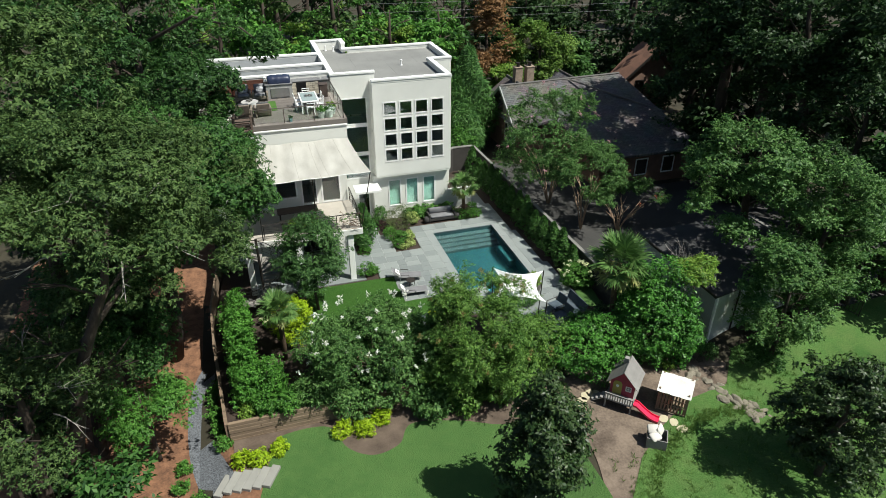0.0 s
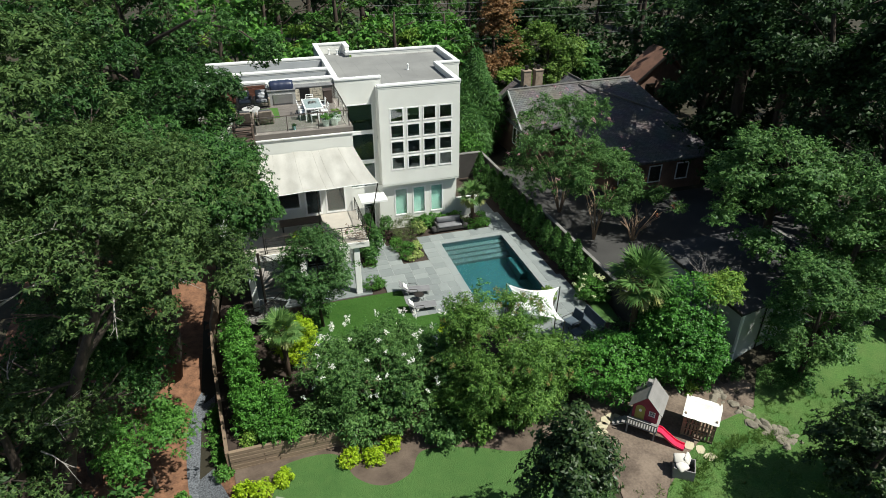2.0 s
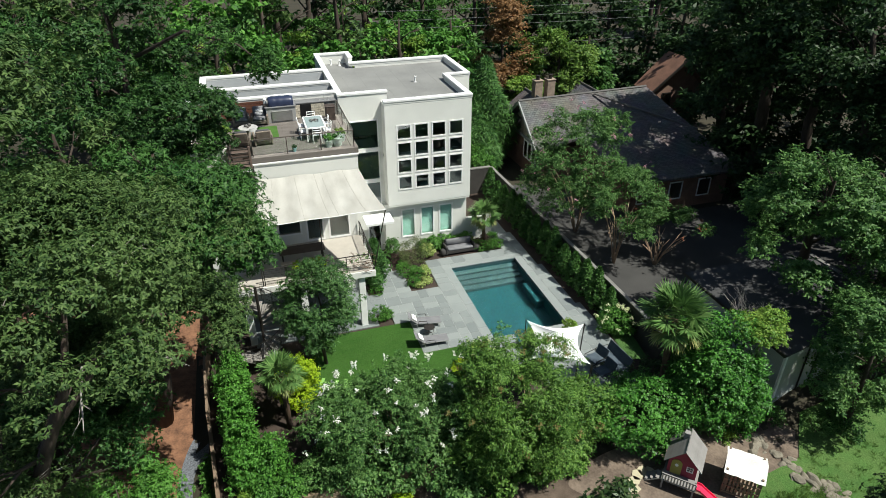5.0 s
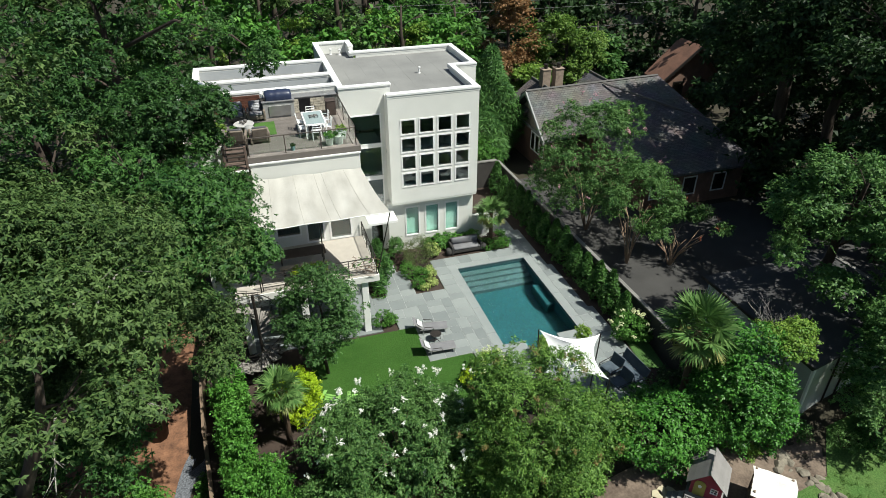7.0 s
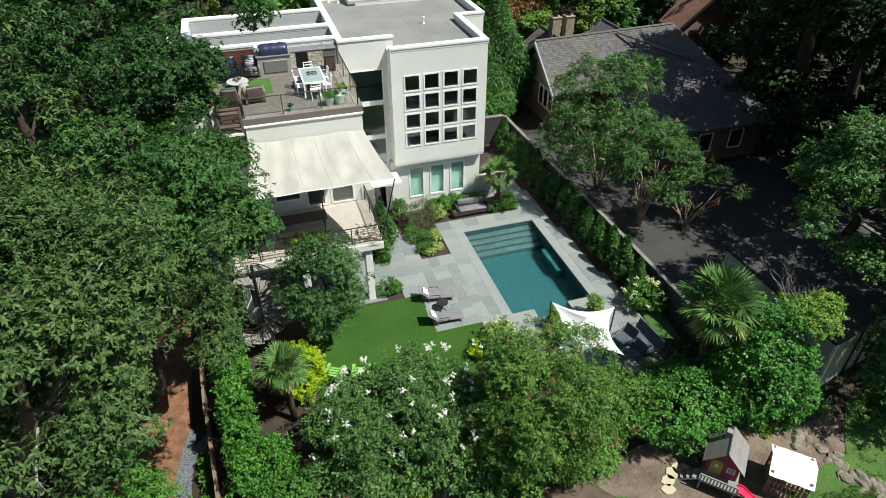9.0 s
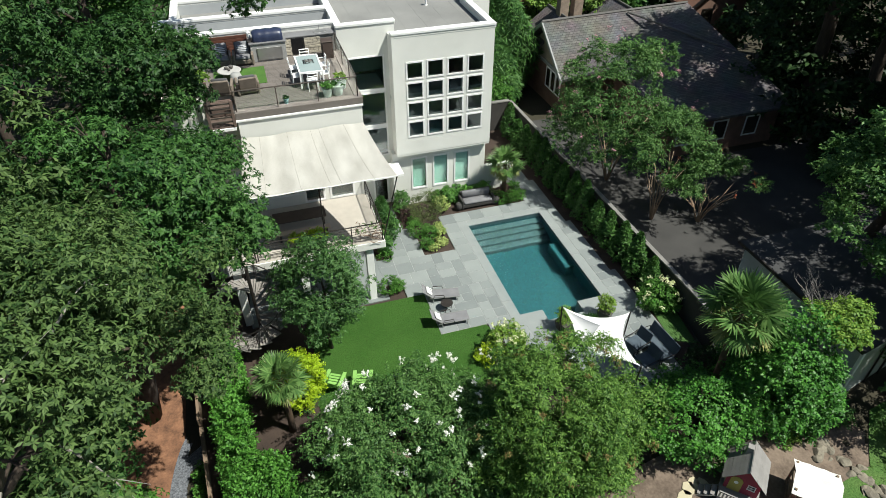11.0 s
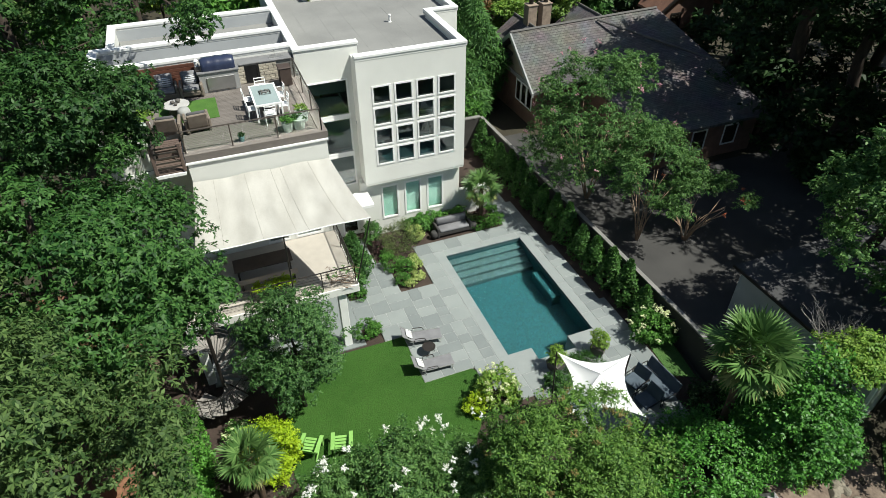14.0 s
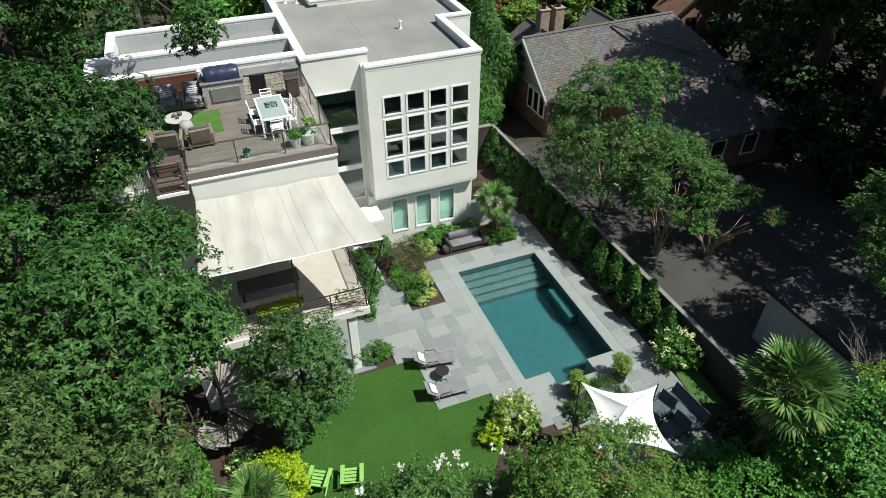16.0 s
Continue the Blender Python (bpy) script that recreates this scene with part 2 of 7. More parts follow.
# deep green, darkened further to carry the shade of the woods
DEEPSHADE = leafy("deep_green_shade_leaf", (0.010, 0.032, 0.009), (0.042, 0.092, 0.026))
BRIGHT = leafy("bright_green_leaf", (0.034, 0.12, 0.016), (0.12, 0.285, 0.048))
LAUREL = leafy("laurel_leaf", (0.022, 0.095, 0.013), (0.095, 0.27, 0.038), 0.2, 0.45)
CRAPE = leafy("crape_leaf", (0.030, 0.095, 0.022), (0.140, 0.265, 0.072), broad=0.5)
CEDAR = leafy("cedar_leaf", (0.045, 0.15, 0.020), (0.13, 0.33, 0.050), 0.3)
YELLOW = leafy("chartreuse_leaf", (0.23, 0.37, 0.012), (0.40, 0.54, 0.025))
LIME = leafy("lime_leaf", (0.10, 0.22, 0.03), (0.24, 0.36, 0.06))
MAGNOLIA = leafy("magnolia_leaf", (0.016, 0.042, 0.012), (0.050, 0.085, 0.024), 0.12, 0.42)
CONIFER = leafy("conifer_leaf", (0.034, 0.105, 0.024), (0.105, 0.235, 0.055), 0.3)
RUST = leafy("rust_leaf", (0.15, 0.085, 0.035), (0.30, 0.165, 0.07))
FLOWER = leafy("white_flower", (0.70, 0.70, 0.64), (0.86, 0.86, 0.82), 0.2)
PALM = leafy("palm_leaf", (0.055, 0.125, 0.032), (0.155, 0.265, 0.080), 0.2, 0.35, 1.5)
PALMDRY = leafy("dry_palm_leaf", (0.17, 0.20, 0.06), (0.30, 0.31, 0.11), 0.2)
PINKFLOWER = leafy("pink_flower", (0.45, 0.22, 0.28), (0.62, 0.36, 0.40), 0.2)
REDLEAF = leafy("red_leaf", (0.20, 0.06, 0.03), (0.34, 0.10, 0.05), 0.2)


# ---- building helpers ----
def mesh_of(bm, name):
    me = bpy.data.meshes.new(name)
    bm.normal_update()
    bm.to_mesh(me)
    bm.free()
    return me


def thing(name, label, category, group="", kind="", at=None):
    ob = tagged(new(name), label, category, group, kind)
    ob.empty_display_size = 0.2
    if at is not None:
        ob.matrix_world = at
    return ob


def part(name, bm, material, parent, label="", smooth=False):
    me = bm if isinstance(bm, bpy.types.Mesh) else mesh_of(bm, name)
    if not me.materials:
        me.materials.append(material)
    if smooth:
        me.shade_smooth()
    ob = new(name, me)
    ob.parent = parent
    if label:
        tagged(ob, label)
    return ob


def solo(name, bm, material, label, category, group="", kind="", at=None, smooth=False):
    me = bm if isinstance(bm, bpy.types.Mesh) else mesh_of(bm, name)
    if not me.materials:
        me.materials.append(material)
    if smooth:
        me.shade_smooth()
    ob = tagged(new(name, me), label, category, group, kind)
    if at is not None:
        ob.matrix_world = at
    return ob


def box(x0, y0, z0, x1, y1, z1, bm=None, bevel=0.0, m=None):
    own = bmesh.new()
    v = [own.verts.new((x, y, z)) for x in (x0, x1) for y in (y0, y1) for z in (z0, z1)]
    for f in ((0, 1, 3, 2), (4, 6, 7, 5), (0, 4, 5, 1), (2, 3, 7, 6), (0, 2, 6, 4), (1, 5, 7, 3)):
        own.faces.new([v[i] for i in f])
    bmesh.ops.recalc_face_normals(own, faces=own.faces)
    if bevel:
        bmesh.ops.bevel(own, geom=own.edges[:], offset=bevel, segments=1, affect="EDGES")
    if m is not None:
        own.transform(m)
    return join(bm, own)


def join(bm, own):
    if bm is None:
        return own
    me = bpy.data.meshes.new("tmp")
    own.to_mesh(me)
    own.free()
    bm.from_mesh(me)
    bpy.data.meshes.remove(me)
    return bm


def tube(points, radii, bm=None, n=8, cap=True):
    """A round bar or limb along points; radii one number or one a point."""
    bm = bm or bmesh.new()
    pts = [Vector(p) for p in points]
    if not hasattr(radii, "__len__"):
        radii = [radii] * len(pts)
    rings = []
    for i, p in enumerate(pts):
        d = (pts[min(i + 1, len(pts) - 1)] - pts[max(i - 1, 0)]).normalized()
        a = d.orthogonal().normalized() if abs(d.z) > 0.95 else d.cross(Vector((0, 0, 1))).normalized()
        b = d.cross(a)
        rings.append([bm.verts.new(p + (a * math.cos(k * 2 * math.pi / n) + b * math.sin(k * 2 * math.pi / n)) * radii[i]) for k in range(n)])
    for r, s in zip(rings, rings[1:]):
        for k in range(n):
            bm.faces.new((r[k], r[(k + 1) % n], s[(k + 1) % n], s[k]))
    if cap:
        bm.faces.new(rings[0][::-1]), bm.faces.new(rings[-1])
    return bm


def lathe(profile, n=20, bm=None, at=(0, 0, 0)):
    """A turned shape from (radius, z) pairs."""
    bm = bm or bmesh.new()
    rings = [[bm.verts.new((at[0] + r * math.cos(k * 2 * math.pi / n), at[1] + r * math.sin(k * 2 * math.pi / n), at[2] + z)) for k in range(n)] for r, z in profile]
    for r, s in zip(rings, rings[1:]):
        for k in range(n):
            bm.faces.new((r[k], r[(k + 1) % n], s[(k + 1) % n], s[k]))
    bm.faces.new(rings[0][::-1]), bm.faces.new(rings[-1])
    bmesh.ops.recalc_face_normals(bm, faces=bm.faces)
    return bm


def slab(poly, z0, z1, bm=None):
    """An upright prism on a plan polygon."""
    own = bmesh.new()
    lo = [own.verts.new((x, y, z0)) for x, y in poly]
    hi = [own.verts.new((x, y, z1)) for x, y in poly]
    own.faces.new(hi), own.faces.new(lo[::-1])
    for i in range(len(poly)):
        j = (i + 1) % len(poly)
        own.faces.new((lo[i], lo[j], hi[j], hi[i]))
    bmesh.ops.recalc_face_normals(own, faces=own.faces)
    return join(bm, own)


def pierced(u0, u1, v0, v1, depth, holes, m, bm=None):
    """A wall in the plane of u and v (upright), depth thick behind it, with openings (u0, u1, v0, v1) right through."""
    own = bmesh.new()
    us = sorted({u0, u1, *[h[0] for h in holes], *[h[1] for h in holes]})
    vs = sorted({v0, v1, *[h[2] for h in holes], *[h[3] for h in holes]})
    solid = {}
    for i in range(len(us) - 1):
        for j in range(len(vs) - 1):
            cu, cv = (us[i] + us[i + 1]) / 2, (vs[j] + vs[j + 1]) / 2
            solid[i, j] = not any(a < cu < b and c < cv < d for a, b, c, d in holes)
    cache = {}

    def V(i, j, k):
        if (i, j, k) not in cache:
            cache[i, j, k] = own.verts.new((us[i], k * depth, vs[j]))
        return cache[i, j, k]
    for (i, j), s in solid.items():
        if not s:
            continue
        own.faces.new((V(i, j, 0), V(i + 1, j, 0), V(i + 1, j + 1, 0), V(i, j + 1, 0)))
        own.faces.new((V(i, j + 1, 1), V(i + 1, j + 1, 1), V(i + 1, j, 1), V(i, j, 1)))
        for di, dj, a, b in ((-1, 0, (i, j), (i, j + 1)), (1, 0, (i + 1, j + 1), (i + 1, j)), (0, -1, (i + 1, j), (i, j)), (0, 1, (i, j + 1), (i + 1, j + 1))):
            if not solid.get((i + di, j + dj), False):
                own.faces.new((V(*a, 0), V(*b, 0), V(*b, 1), V(*a, 1)))
    bmesh.ops.recalc_face_normals(own, faces=own.faces)
    own.transform(m)
    return join(bm, own)


def ring(u0, u1, v0, v1, w, d0, d1, m):
    """A rectangular frame w wide, from depth d0 to d1."""
    bm = bmesh.new()
    for a in ((u0, d0, v0, u1, d1, v0 + w), (u0, d0, v1 - w, u1, d1, v1), (u0, d0, v0 + w, u0 + w, d1, v1 - w), (u1 - w, d0, v0 + w, u1, d1, v1 - w)):
        box(*a, bm)
    bm.transform(m)
    return bm


def leaves(name, pts, nor, tip, length, width, material, fold=0.25):
    """One mesh of many folded leaves: at pts, facing nor, pointing to tip."""
    n = len(pts)
    nor = nor / np.linalg.norm(nor, axis=1, keepdims=True)
    tip = tip - nor * np.sum(tip * nor, axis=1, keepdims=True)
    tip = tip / (np.linalg.norm(tip, axis=1, keepdims=True) + 1e-9)
    side = np.cross(nor, tip)
    L, W = length[:, None], width[:, None]
    co = np.empty((n, 4, 3), dtype=np.float32)
    co[:, 0] = pts
    co[:, 1] = pts + tip * L * 0.45 + side * W * 0.5 + nor * W * fold
    co[:, 2] = pts + tip * L - nor * L * 0.1
    co[:, 3] = pts + tip * L * 0.45 - side * W * 0.5 + nor * W * fold
    me = bpy.data.meshes.new(name)
    me.vertices.add(n * 4), me.loops.add(n * 4), me.polygons.add(n)
    me.vertices.foreach_set("co", co.ravel())
    me.loops.foreach_set("vertex_index", np.arange(n * 4, dtype=np.int32))
    me.polygons.foreach_set("loop_start", np.arange(0, n * 4, 4, dtype=np.int32))
    me.update(calc_edges=True)
    me.materials.append(material)
    return me


def unit(rng, n):
    d = rng.normal(size=(n, 3))
    return d / np.linalg.norm(d, axis=1, keepdims=True)


def lumps(d, seed, k):
    """A lumpy factor round 1 for each direction."""
    r = np.random.RandomState(seed)
    w, p = r.normal(size=(7, 3)) * k, r.uniform(0, 6.28, 7)
    return 1 + 0.5 * np.mean(np.sin(d @ w.T + p), axis=1)


def crown(name, seed, centre, radii, clumps, per, clump, leaf, material, low=-0.55, up=0.7, shell=0.6, aspect=0.5, droop=0.3, lump=2.4, flat=0.65, bough=0.0, fork=9, cone=0.0, rosette=False, pairs=7):
    """A crown of leafy clumps in an uneven rounded volume, open between them; bough gathers the clumps into boughs of that radius; rosette sets the leaves as stars at the twig ends."""
    rng = np.random.RandomState(seed)
    heads = max(6, clumps // fork) if bough else clumps
    d = unit(rng, heads * 4)
    d = d[d[:, 2] > low][:heads]
    rad = (shell + (1 - shell) * rng.uniform(0, 1, len(d)) ** 0.5) * lumps(d, seed, lump)
    cc = d * rad[:, None] * np.asarray(radii)
    if bough:
        k = rng.randint(0, len(d), clumps)
        q = unit(rng, clumps) * (rng.uniform(0.2, 1, clumps) ** 0.5)[:, None] * bough * rng.uniform(0.7, 1.3, len(d))[k][:, None]
        q[:, 2] = np.abs(q[:, 2]) * 0.75 - 0.35 * (q[:, 0] ** 2 + q[:, 1] ** 2) / bough
        cc = cc[k] + q
        d = d[k] * 0.6 + q / bough * 0.6
    if cone:
        cc[:, :2] *= (1 - cone * np.clip(cc[:, 2:] / radii[2] * 0.5 + 0.5, 0, 1))
    cc = np.asarray(centre) + cc
    clumps = len(cc)
    m = pairs
    twigs = max(1, per // m)
    it = np.repeat(np.arange(clumps), twigs)
    q = unit(rng, len(it))
    q[:, 2] = q[:, 2] * flat + 0.12
    ln = (clump * rng.uniform(0.6, 1.25, clumps))[it] * rng.uniform(0.75, 1.25, len(it))
    idx = np.repeat(np.arange(len(it)), m)
    n = len(idx)
    s = np.tile(np.linspace(0.3, 1.0, m), len(it)) + rng.uniform(-0.05, 0.05, n)
    sgn = np.tile(np.where(np.arange(m) % 2, 1.0, -1.0) * (np.arange(m) < m - 1), len(it))
    qi, li = q[idx], ln[idx]
    pts = cc[it][idx] + qi * (li * s)[:, None]
    pts[:, 2] -= droop * 0.35 * li * s ** 2
    side = np.cross(qi, (0, 0, 1)) + 1e-6
    side /= np.linalg.norm(side, axis=1, keepdims=True)
    tip = qi * 0.7 + side * (sgn * 0.95)[:, None] + rng.normal(size=(n, 3)) * 0.28
    tip[:, 2] -= droop
    out = d[it][idx] * 0.3 + qi * 0.35 + rng.normal(size=(n, 3)) * 0.6
    out[:, 2] += up
    if rosette:
        pts = cc[it][idx] + qi * (li * rng.uniform(0.8, 1.0, len(it))[idx])[:, None]
        pts[:, 2] -= droop * 0.35 * li
        over = np.cross(side, qi)
        phi = np.tile(np.arange(m) * 2 * np.pi / m, len(it)) + rng.uniform(0, 6.28, len(it))[idx] + rng.uniform(-0.3, 0.3, n)
        tip = qi * 0.4 + side * np.cos(phi)[:, None] + over * np.sin(phi)[:, None] + rng.normal(size=(n, 3)) * 0.38
        tip[:, 2] -= droop * 0.5
        out = qi * 0.7 + d[it][idx] * 0.3 + rng.normal(size=(n, 3)) * 0.42
        out[:, 2] += up
    size = leaf * rng.uniform(0.7, 1.25, n)
    return leaves(name, pts, out, tip, size, size * aspect * rng.uniform(0.8, 1.2, n), material)


def limbs(seed, base, top, r0, spread, count, bm=None, rise=0.45):
    """A tapered, slightly bent trunk with limbs that fork into the crown."""
    rng = random.Random(seed)
    base, top = Vector(base), Vector(top)
    bm = bm or bmesh.new()
    h = (top - base).length
    pts = [base + (top - base) * k / 5 + Vector((rng.uniform(-1, 1), rng.uniform(-1, 1), 0)) * h * 0.018 * (k > 0) for k in range(6)]
    pts[0] = base - Vector((0, 0, 0.3))
    tube(pts, [r0 * 1.25, r0, r0 * 0.85, r0 * 0.65, r0 * 0.42, r0 * 0.15], bm, 9)
    for i in range(count):
        k = rise + (0.95 - rise) * (i + 0.5) / count
        s = pts[int(k * 5)].lerp(pts[min(int(k * 5) + 1, 5)], k * 5 % 1)
        a = i * 2.4 + rng.uniform(-0.4, 0.4)
        e = s + Vector((math.cos(a) * spread, math.sin(a) * spread, spread * rng.uniform(0.3, 0.8))) * (1.15 - k * 0.6)
        mid = s.lerp(e, 0.5) + Vector((0, 0, spread * 0.08))
        tube([s, mid, e], [r0 * 0.4 * (1.2 - k), r0 * 0.27 * (1.2 - k), r0 * 0.07], bm, 6)
        for j in range(2):
            b = a + rng.uniform(-1.0, 1.0)
            f = mid + Vector((math.cos(b), math.sin(b), rng.uniform(0.1, 0.7))) * spread * 0.45
            tube([mid, f], [r0 * 0.2 * (1.2 - k), r0 * 0.05], bm, 5)
    return bm


def twigs(seed, centre, radii, count):
    """Bare forked twigs standing out of the leaves, each a mesh of its own."""
    rng = random.Random(seed)
    out = []
    for i in range(count):
        bm = bmesh.new()
        out.append(bm)
        a, e = rng.uniform(0, 6.28), rng.uniform(-0.3, 0.9)
        d = Vector((math.cos(a) * math.cos(e), math.sin(a) * math.cos(e), math.sin(e)))
        p = Vector(centre) + Vector((d.x * radii[0], d.y * radii[1], d.z * radii[2])) * 0.5
        tip = p + Vector((d.x * radii[0], d.y * radii[1], d.z * radii[2])) * rng.uniform(0.42, 0.62)
        q = p.lerp(tip, 0.5) + Vector((0, 0, 0.15))
        tube([p, q, tip], [0.035, 0.024, 0.008], bm, 5)
        for k in range(5):
            s = q.lerp(tip, rng.uniform(0, 0.8))
            f = s + (d + Vector((rng.uniform(-1, 1), rng.uniform(-1, 1), rng.uniform(-0.6, 0.6)))) * rng.uniform(0.3, 0.7)
            tube([s, f], [0.014, 0.003], bm, 4)
    return out


def tree(name, label, seed, x, y, z, height, radii, material, clumps=260, per=170, clump=0.9, leaf=0.26, r0=0.28, group="", crown_at=0.62, bark=None, lean=(0, 0), **kw):
    t = thing(name, label, "tree", group, at=Matrix.Translation((x, y, z)))
    part("trunk", limbs(seed, (0, 0, 0), (lean[0], lean[1], height * 0.88), r0, min(radii[0], radii[1]) * 0.75, 7), bark or BARK, t, smooth=True)
    part("crown", crown("crown", seed, (lean[0], lean[1], height * crown_at), radii, clumps, per, clump, leaf, material, **kw), material, t)
    return t


def bush(name, label, seed, x, y, z, r, h, material, n=1500, leaf=0.10, clump=0.22, group="", category="shrub", **kw):
    """A low shrub: short stems and a rounded crown of clumps."""
    t = thing(name, label, category, group, at=Matrix.Translation((x, y, z)))
    bm = bmesh.new()
    rng = random.Random(seed)
    for i in range(4):
        a = i * 1.57 + rng.uniform(0, 1)
        tube([(0, 0, -0.05), (math.cos(a) * r * 0.3, math.sin(a) * r * 0.3, h * 0.35), (math.cos(a) * r * 0.55, math.sin(a) * r * 0.55, h * 0.7)], [0.02, 0.014, 0.006], bm, 5)
    part("stem", bm, BARK, t)
    per = 30
    part("foliage", crown("foliage", seed, (0, 0, h * 0.45), (r * 0.85, r * 0.85, h * 0.5), n // per, per, clump, leaf, material, low=-0.8, shell=0.55, **kw), material, t)
    return t


def spire(name, label, seed, x, y, z, r, h, material, n=900, leaf=0.14, group="", category="shrub", loose=0.18, aspect=0.3, rise=0.8, full=0.8):
    """An upright evergreen: a stem and short feathery sprays all over a flame-shaped outline."""
    t = thing(name, label, category, group, at=Matrix.Translation((x, y, z)))
    part("trunk", tube([(0, 0, -0.1), (0.02, 0, h * 0.5), (0, 0, h * 0.93)], [0.05, 0.035, 0.01], n=6), BARK, t)
    rng = np.random.RandomState(seed)
    k = 5
    v, a = np.repeat(rng.uniform(0, 1, n) ** full, k), np.repeat(rng.uniform(0, 6.283, n), k)
    rad = r * np.minimum(1, (1 - v) * 1.55) ** 0.8 * (0.72 + 0.28 * np.minimum(v / 0.18, 1)) * (1 + loose * np.sin(3 * a + seed + 7 * v)) * np.repeat(rng.uniform(0.62, 1.06, n), k)
    m = n * k
    pts = np.stack([np.cos(a) * rad, np.sin(a) * rad, h * (0.03 + 0.9 * v)], 1)
    out = np.stack([np.cos(a), np.sin(a), np.full(m, 0.0)], 1)
    turn = np.stack([-np.sin(a), np.cos(a), np.zeros(m)], 1)
    fanned = np.tile(np.linspace(-0.9, 0.9, k), n)
    tip = out * 0.75 + turn * fanned[:, None] + rng.normal(size=(m, 3)) * 0.22
    tip[:, 2] += rise
    nor = out + rng.normal(size=(m, 3)) * 0.5
    nor[:, 2] += 0.5
    size = leaf * rng.uniform(0.7, 1.3, m)
    part("foliage", leaves("foliage", pts, nor, tip, size, size * aspect, material), material, t)
    return t


# ---- ground ----
def smooth(a, b, v):
    t = min(max((v - a) / (b - a), 0), 1)  # falls where b < a
    return t * t * (3 - 2 * t)


def land(x, y):
    """Height of the natural ground: the low yard, the play yard and the slopes round the raised garden."""
    h = -0.95 + 0.45 * smooth(9, 13, x)
    h += 0.75 * smooth(20.5, 24, x) * smooth(19.5, 23, y)
    h += -0.55 * smooth(-3.2, -5.0, x) * (1 - smooth(26, 45, y))
    h += 0.9 * smooth(34, 50, y) * smooth(0, -3, x)
    if x > 18 and y > 26:
        h = h + (0.1 - h) * smooth(18.4, 19.4, x) * smooth(26.5, 29, y)
    h -= 2.0 * smooth(1.0, 3.0, x) * smooth(17.5, 15.5, x) * smooth(26, 28, y) * smooth(46, 44, y)
    if y > 52:
        h = h + (0.0 - h) * smooth(52, 58, y)
    return h


def sheet(xs, ys, lift, height=land):
    bm = bmesh.new()
    g = [[bm.verts.new((x, y, height(x, y) + lift)) for y in ys] for x in xs]
    for i in range(len(xs) - 1):
        for j in range(len(ys) - 1):
            bm.faces.new((g[i][j], g[i + 1][j], g[i + 1][j + 1], g[i][j + 1]))
    return bm


def draped(poly, lift, step=0.7, height=land):
    """A sheet with a free outline that follows the ground."""
    bm = bmesh.new()
    f = bm.faces.new([bm.verts.new((x, y, 0)) for x, y in poly])
    f.normal_update()
    if f.normal.z < 0:
        f.normal_flip()
    for k, no in ((0, (1, 0, 0)), (1, (0, 1, 0))):
        lo, hi = min(p[k] for p in poly), max(p[k] for p in poly)
        v = math.ceil(lo / step) * step + 0.013
        while v < hi:
            co = [0, 0, 0]
            co[k] = v
            bmesh.ops.bisect_plane(bm, geom=bm.verts[:] + bm.edges[:] + bm.faces[:], plane_co=co, plane_no=no)
            v += step
    for v in bm.verts:
        v.co.z = height(v.co.x, v.co.y) + lift
    return bm


def curve_through(pts, n=8):
    """A closed smooth outline through plan points."""
    out = []
    k = len(pts)
    for i in range(k):
        p0, p1, p2, p3 = [Vector(pts[(i + j) % k]) for j in (-1, 0, 1, 2)]
        for s in range(n):
            t = s / n
            q = 0.5 * (2 * p1 + (p2 - p0) * t + (2 * p0 - 5 * p1 + 4 * p2 - p3) * t * t + (3 * p1 - p0 - 3 * p2 + p3) * t ** 3)
            out.append((q.x, q.y))
    return out


def steps(a, b, d):
    return [a + (b - a) * i / round((b - a) / d) for i in range(round((b - a) / d) + 1)]


xs = [-900, -400, -150, -80, -50] + steps(-30, 40, 1.0) + [55, 85, 160, 400, 900]
ys = [-900, -400, -150, -60, -30, -12] + steps(-5, 62, 1.0) + [75, 100, 160, 400, 900]
solo("ground", sheet(xs, ys, 0.0), FORESTFLOOR, "leaf-littered ground under the trees", "ground", kind="structure")
solo("lawn_lower", draped(curve_through([(-1.5, 22.2), (-0.9, 23.1), (1.2, 23.0), (1.9, 21.4), (3.0, 20.6), (4.3, 20.9), (5.2, 22.0), (7.5, 21.5), (9.5, 20.6), (11.8, 20.4), (12.2, 18.2), (12.2, 14), (11.5, 8), (11, 0), (10.5, -24), (-5.4, -24), (-4.6, 4), (-3.6, 12), (-2.6, 18)]), 0.03), LAWN, "smooth mown lawn in the low yard", "lawn", kind="structure")
solo("pine_straw_bed", draped([(-16, -26), (-5.5, -26), (-4.4, 4), (-2.4, 18), (-1.45, 22.2), (-0.9, 23.3), (-3.4, 23.4), (-4.2, 44), (-16, 44)], 0.012), STRAW, "red-brown pine straw under the trees", "mulch", kind="structure")
solo("gravel_path", draped(curve_through([(-4.9, 29.8), (-4.2, 29.0), (-4.4, 26.5), (-4.2, 24.0), (-3.6, 22.2), (-3.3, 21.2), (-4.5, 20.8), (-5.2, 22.6), (-5.5, 25), (-5.5, 27.6)]), 0.03), GRAVEL, "blue-grey gravel path along the retaining wall", "path", kind="structure")
solo("bed_corner", draped([(-3.3, 23.42), (1.4, 23.42), (1.5, 22.7), (-0.7, 22.6), (-1.2, 21.9), (-1.6, 20.9), (-2.5, 20.8), (-3.2, 22.0)], 0.024), BEDSOIL, "grey-brown mulch at the foot of the retaining wall", "mulch", kind="structure")
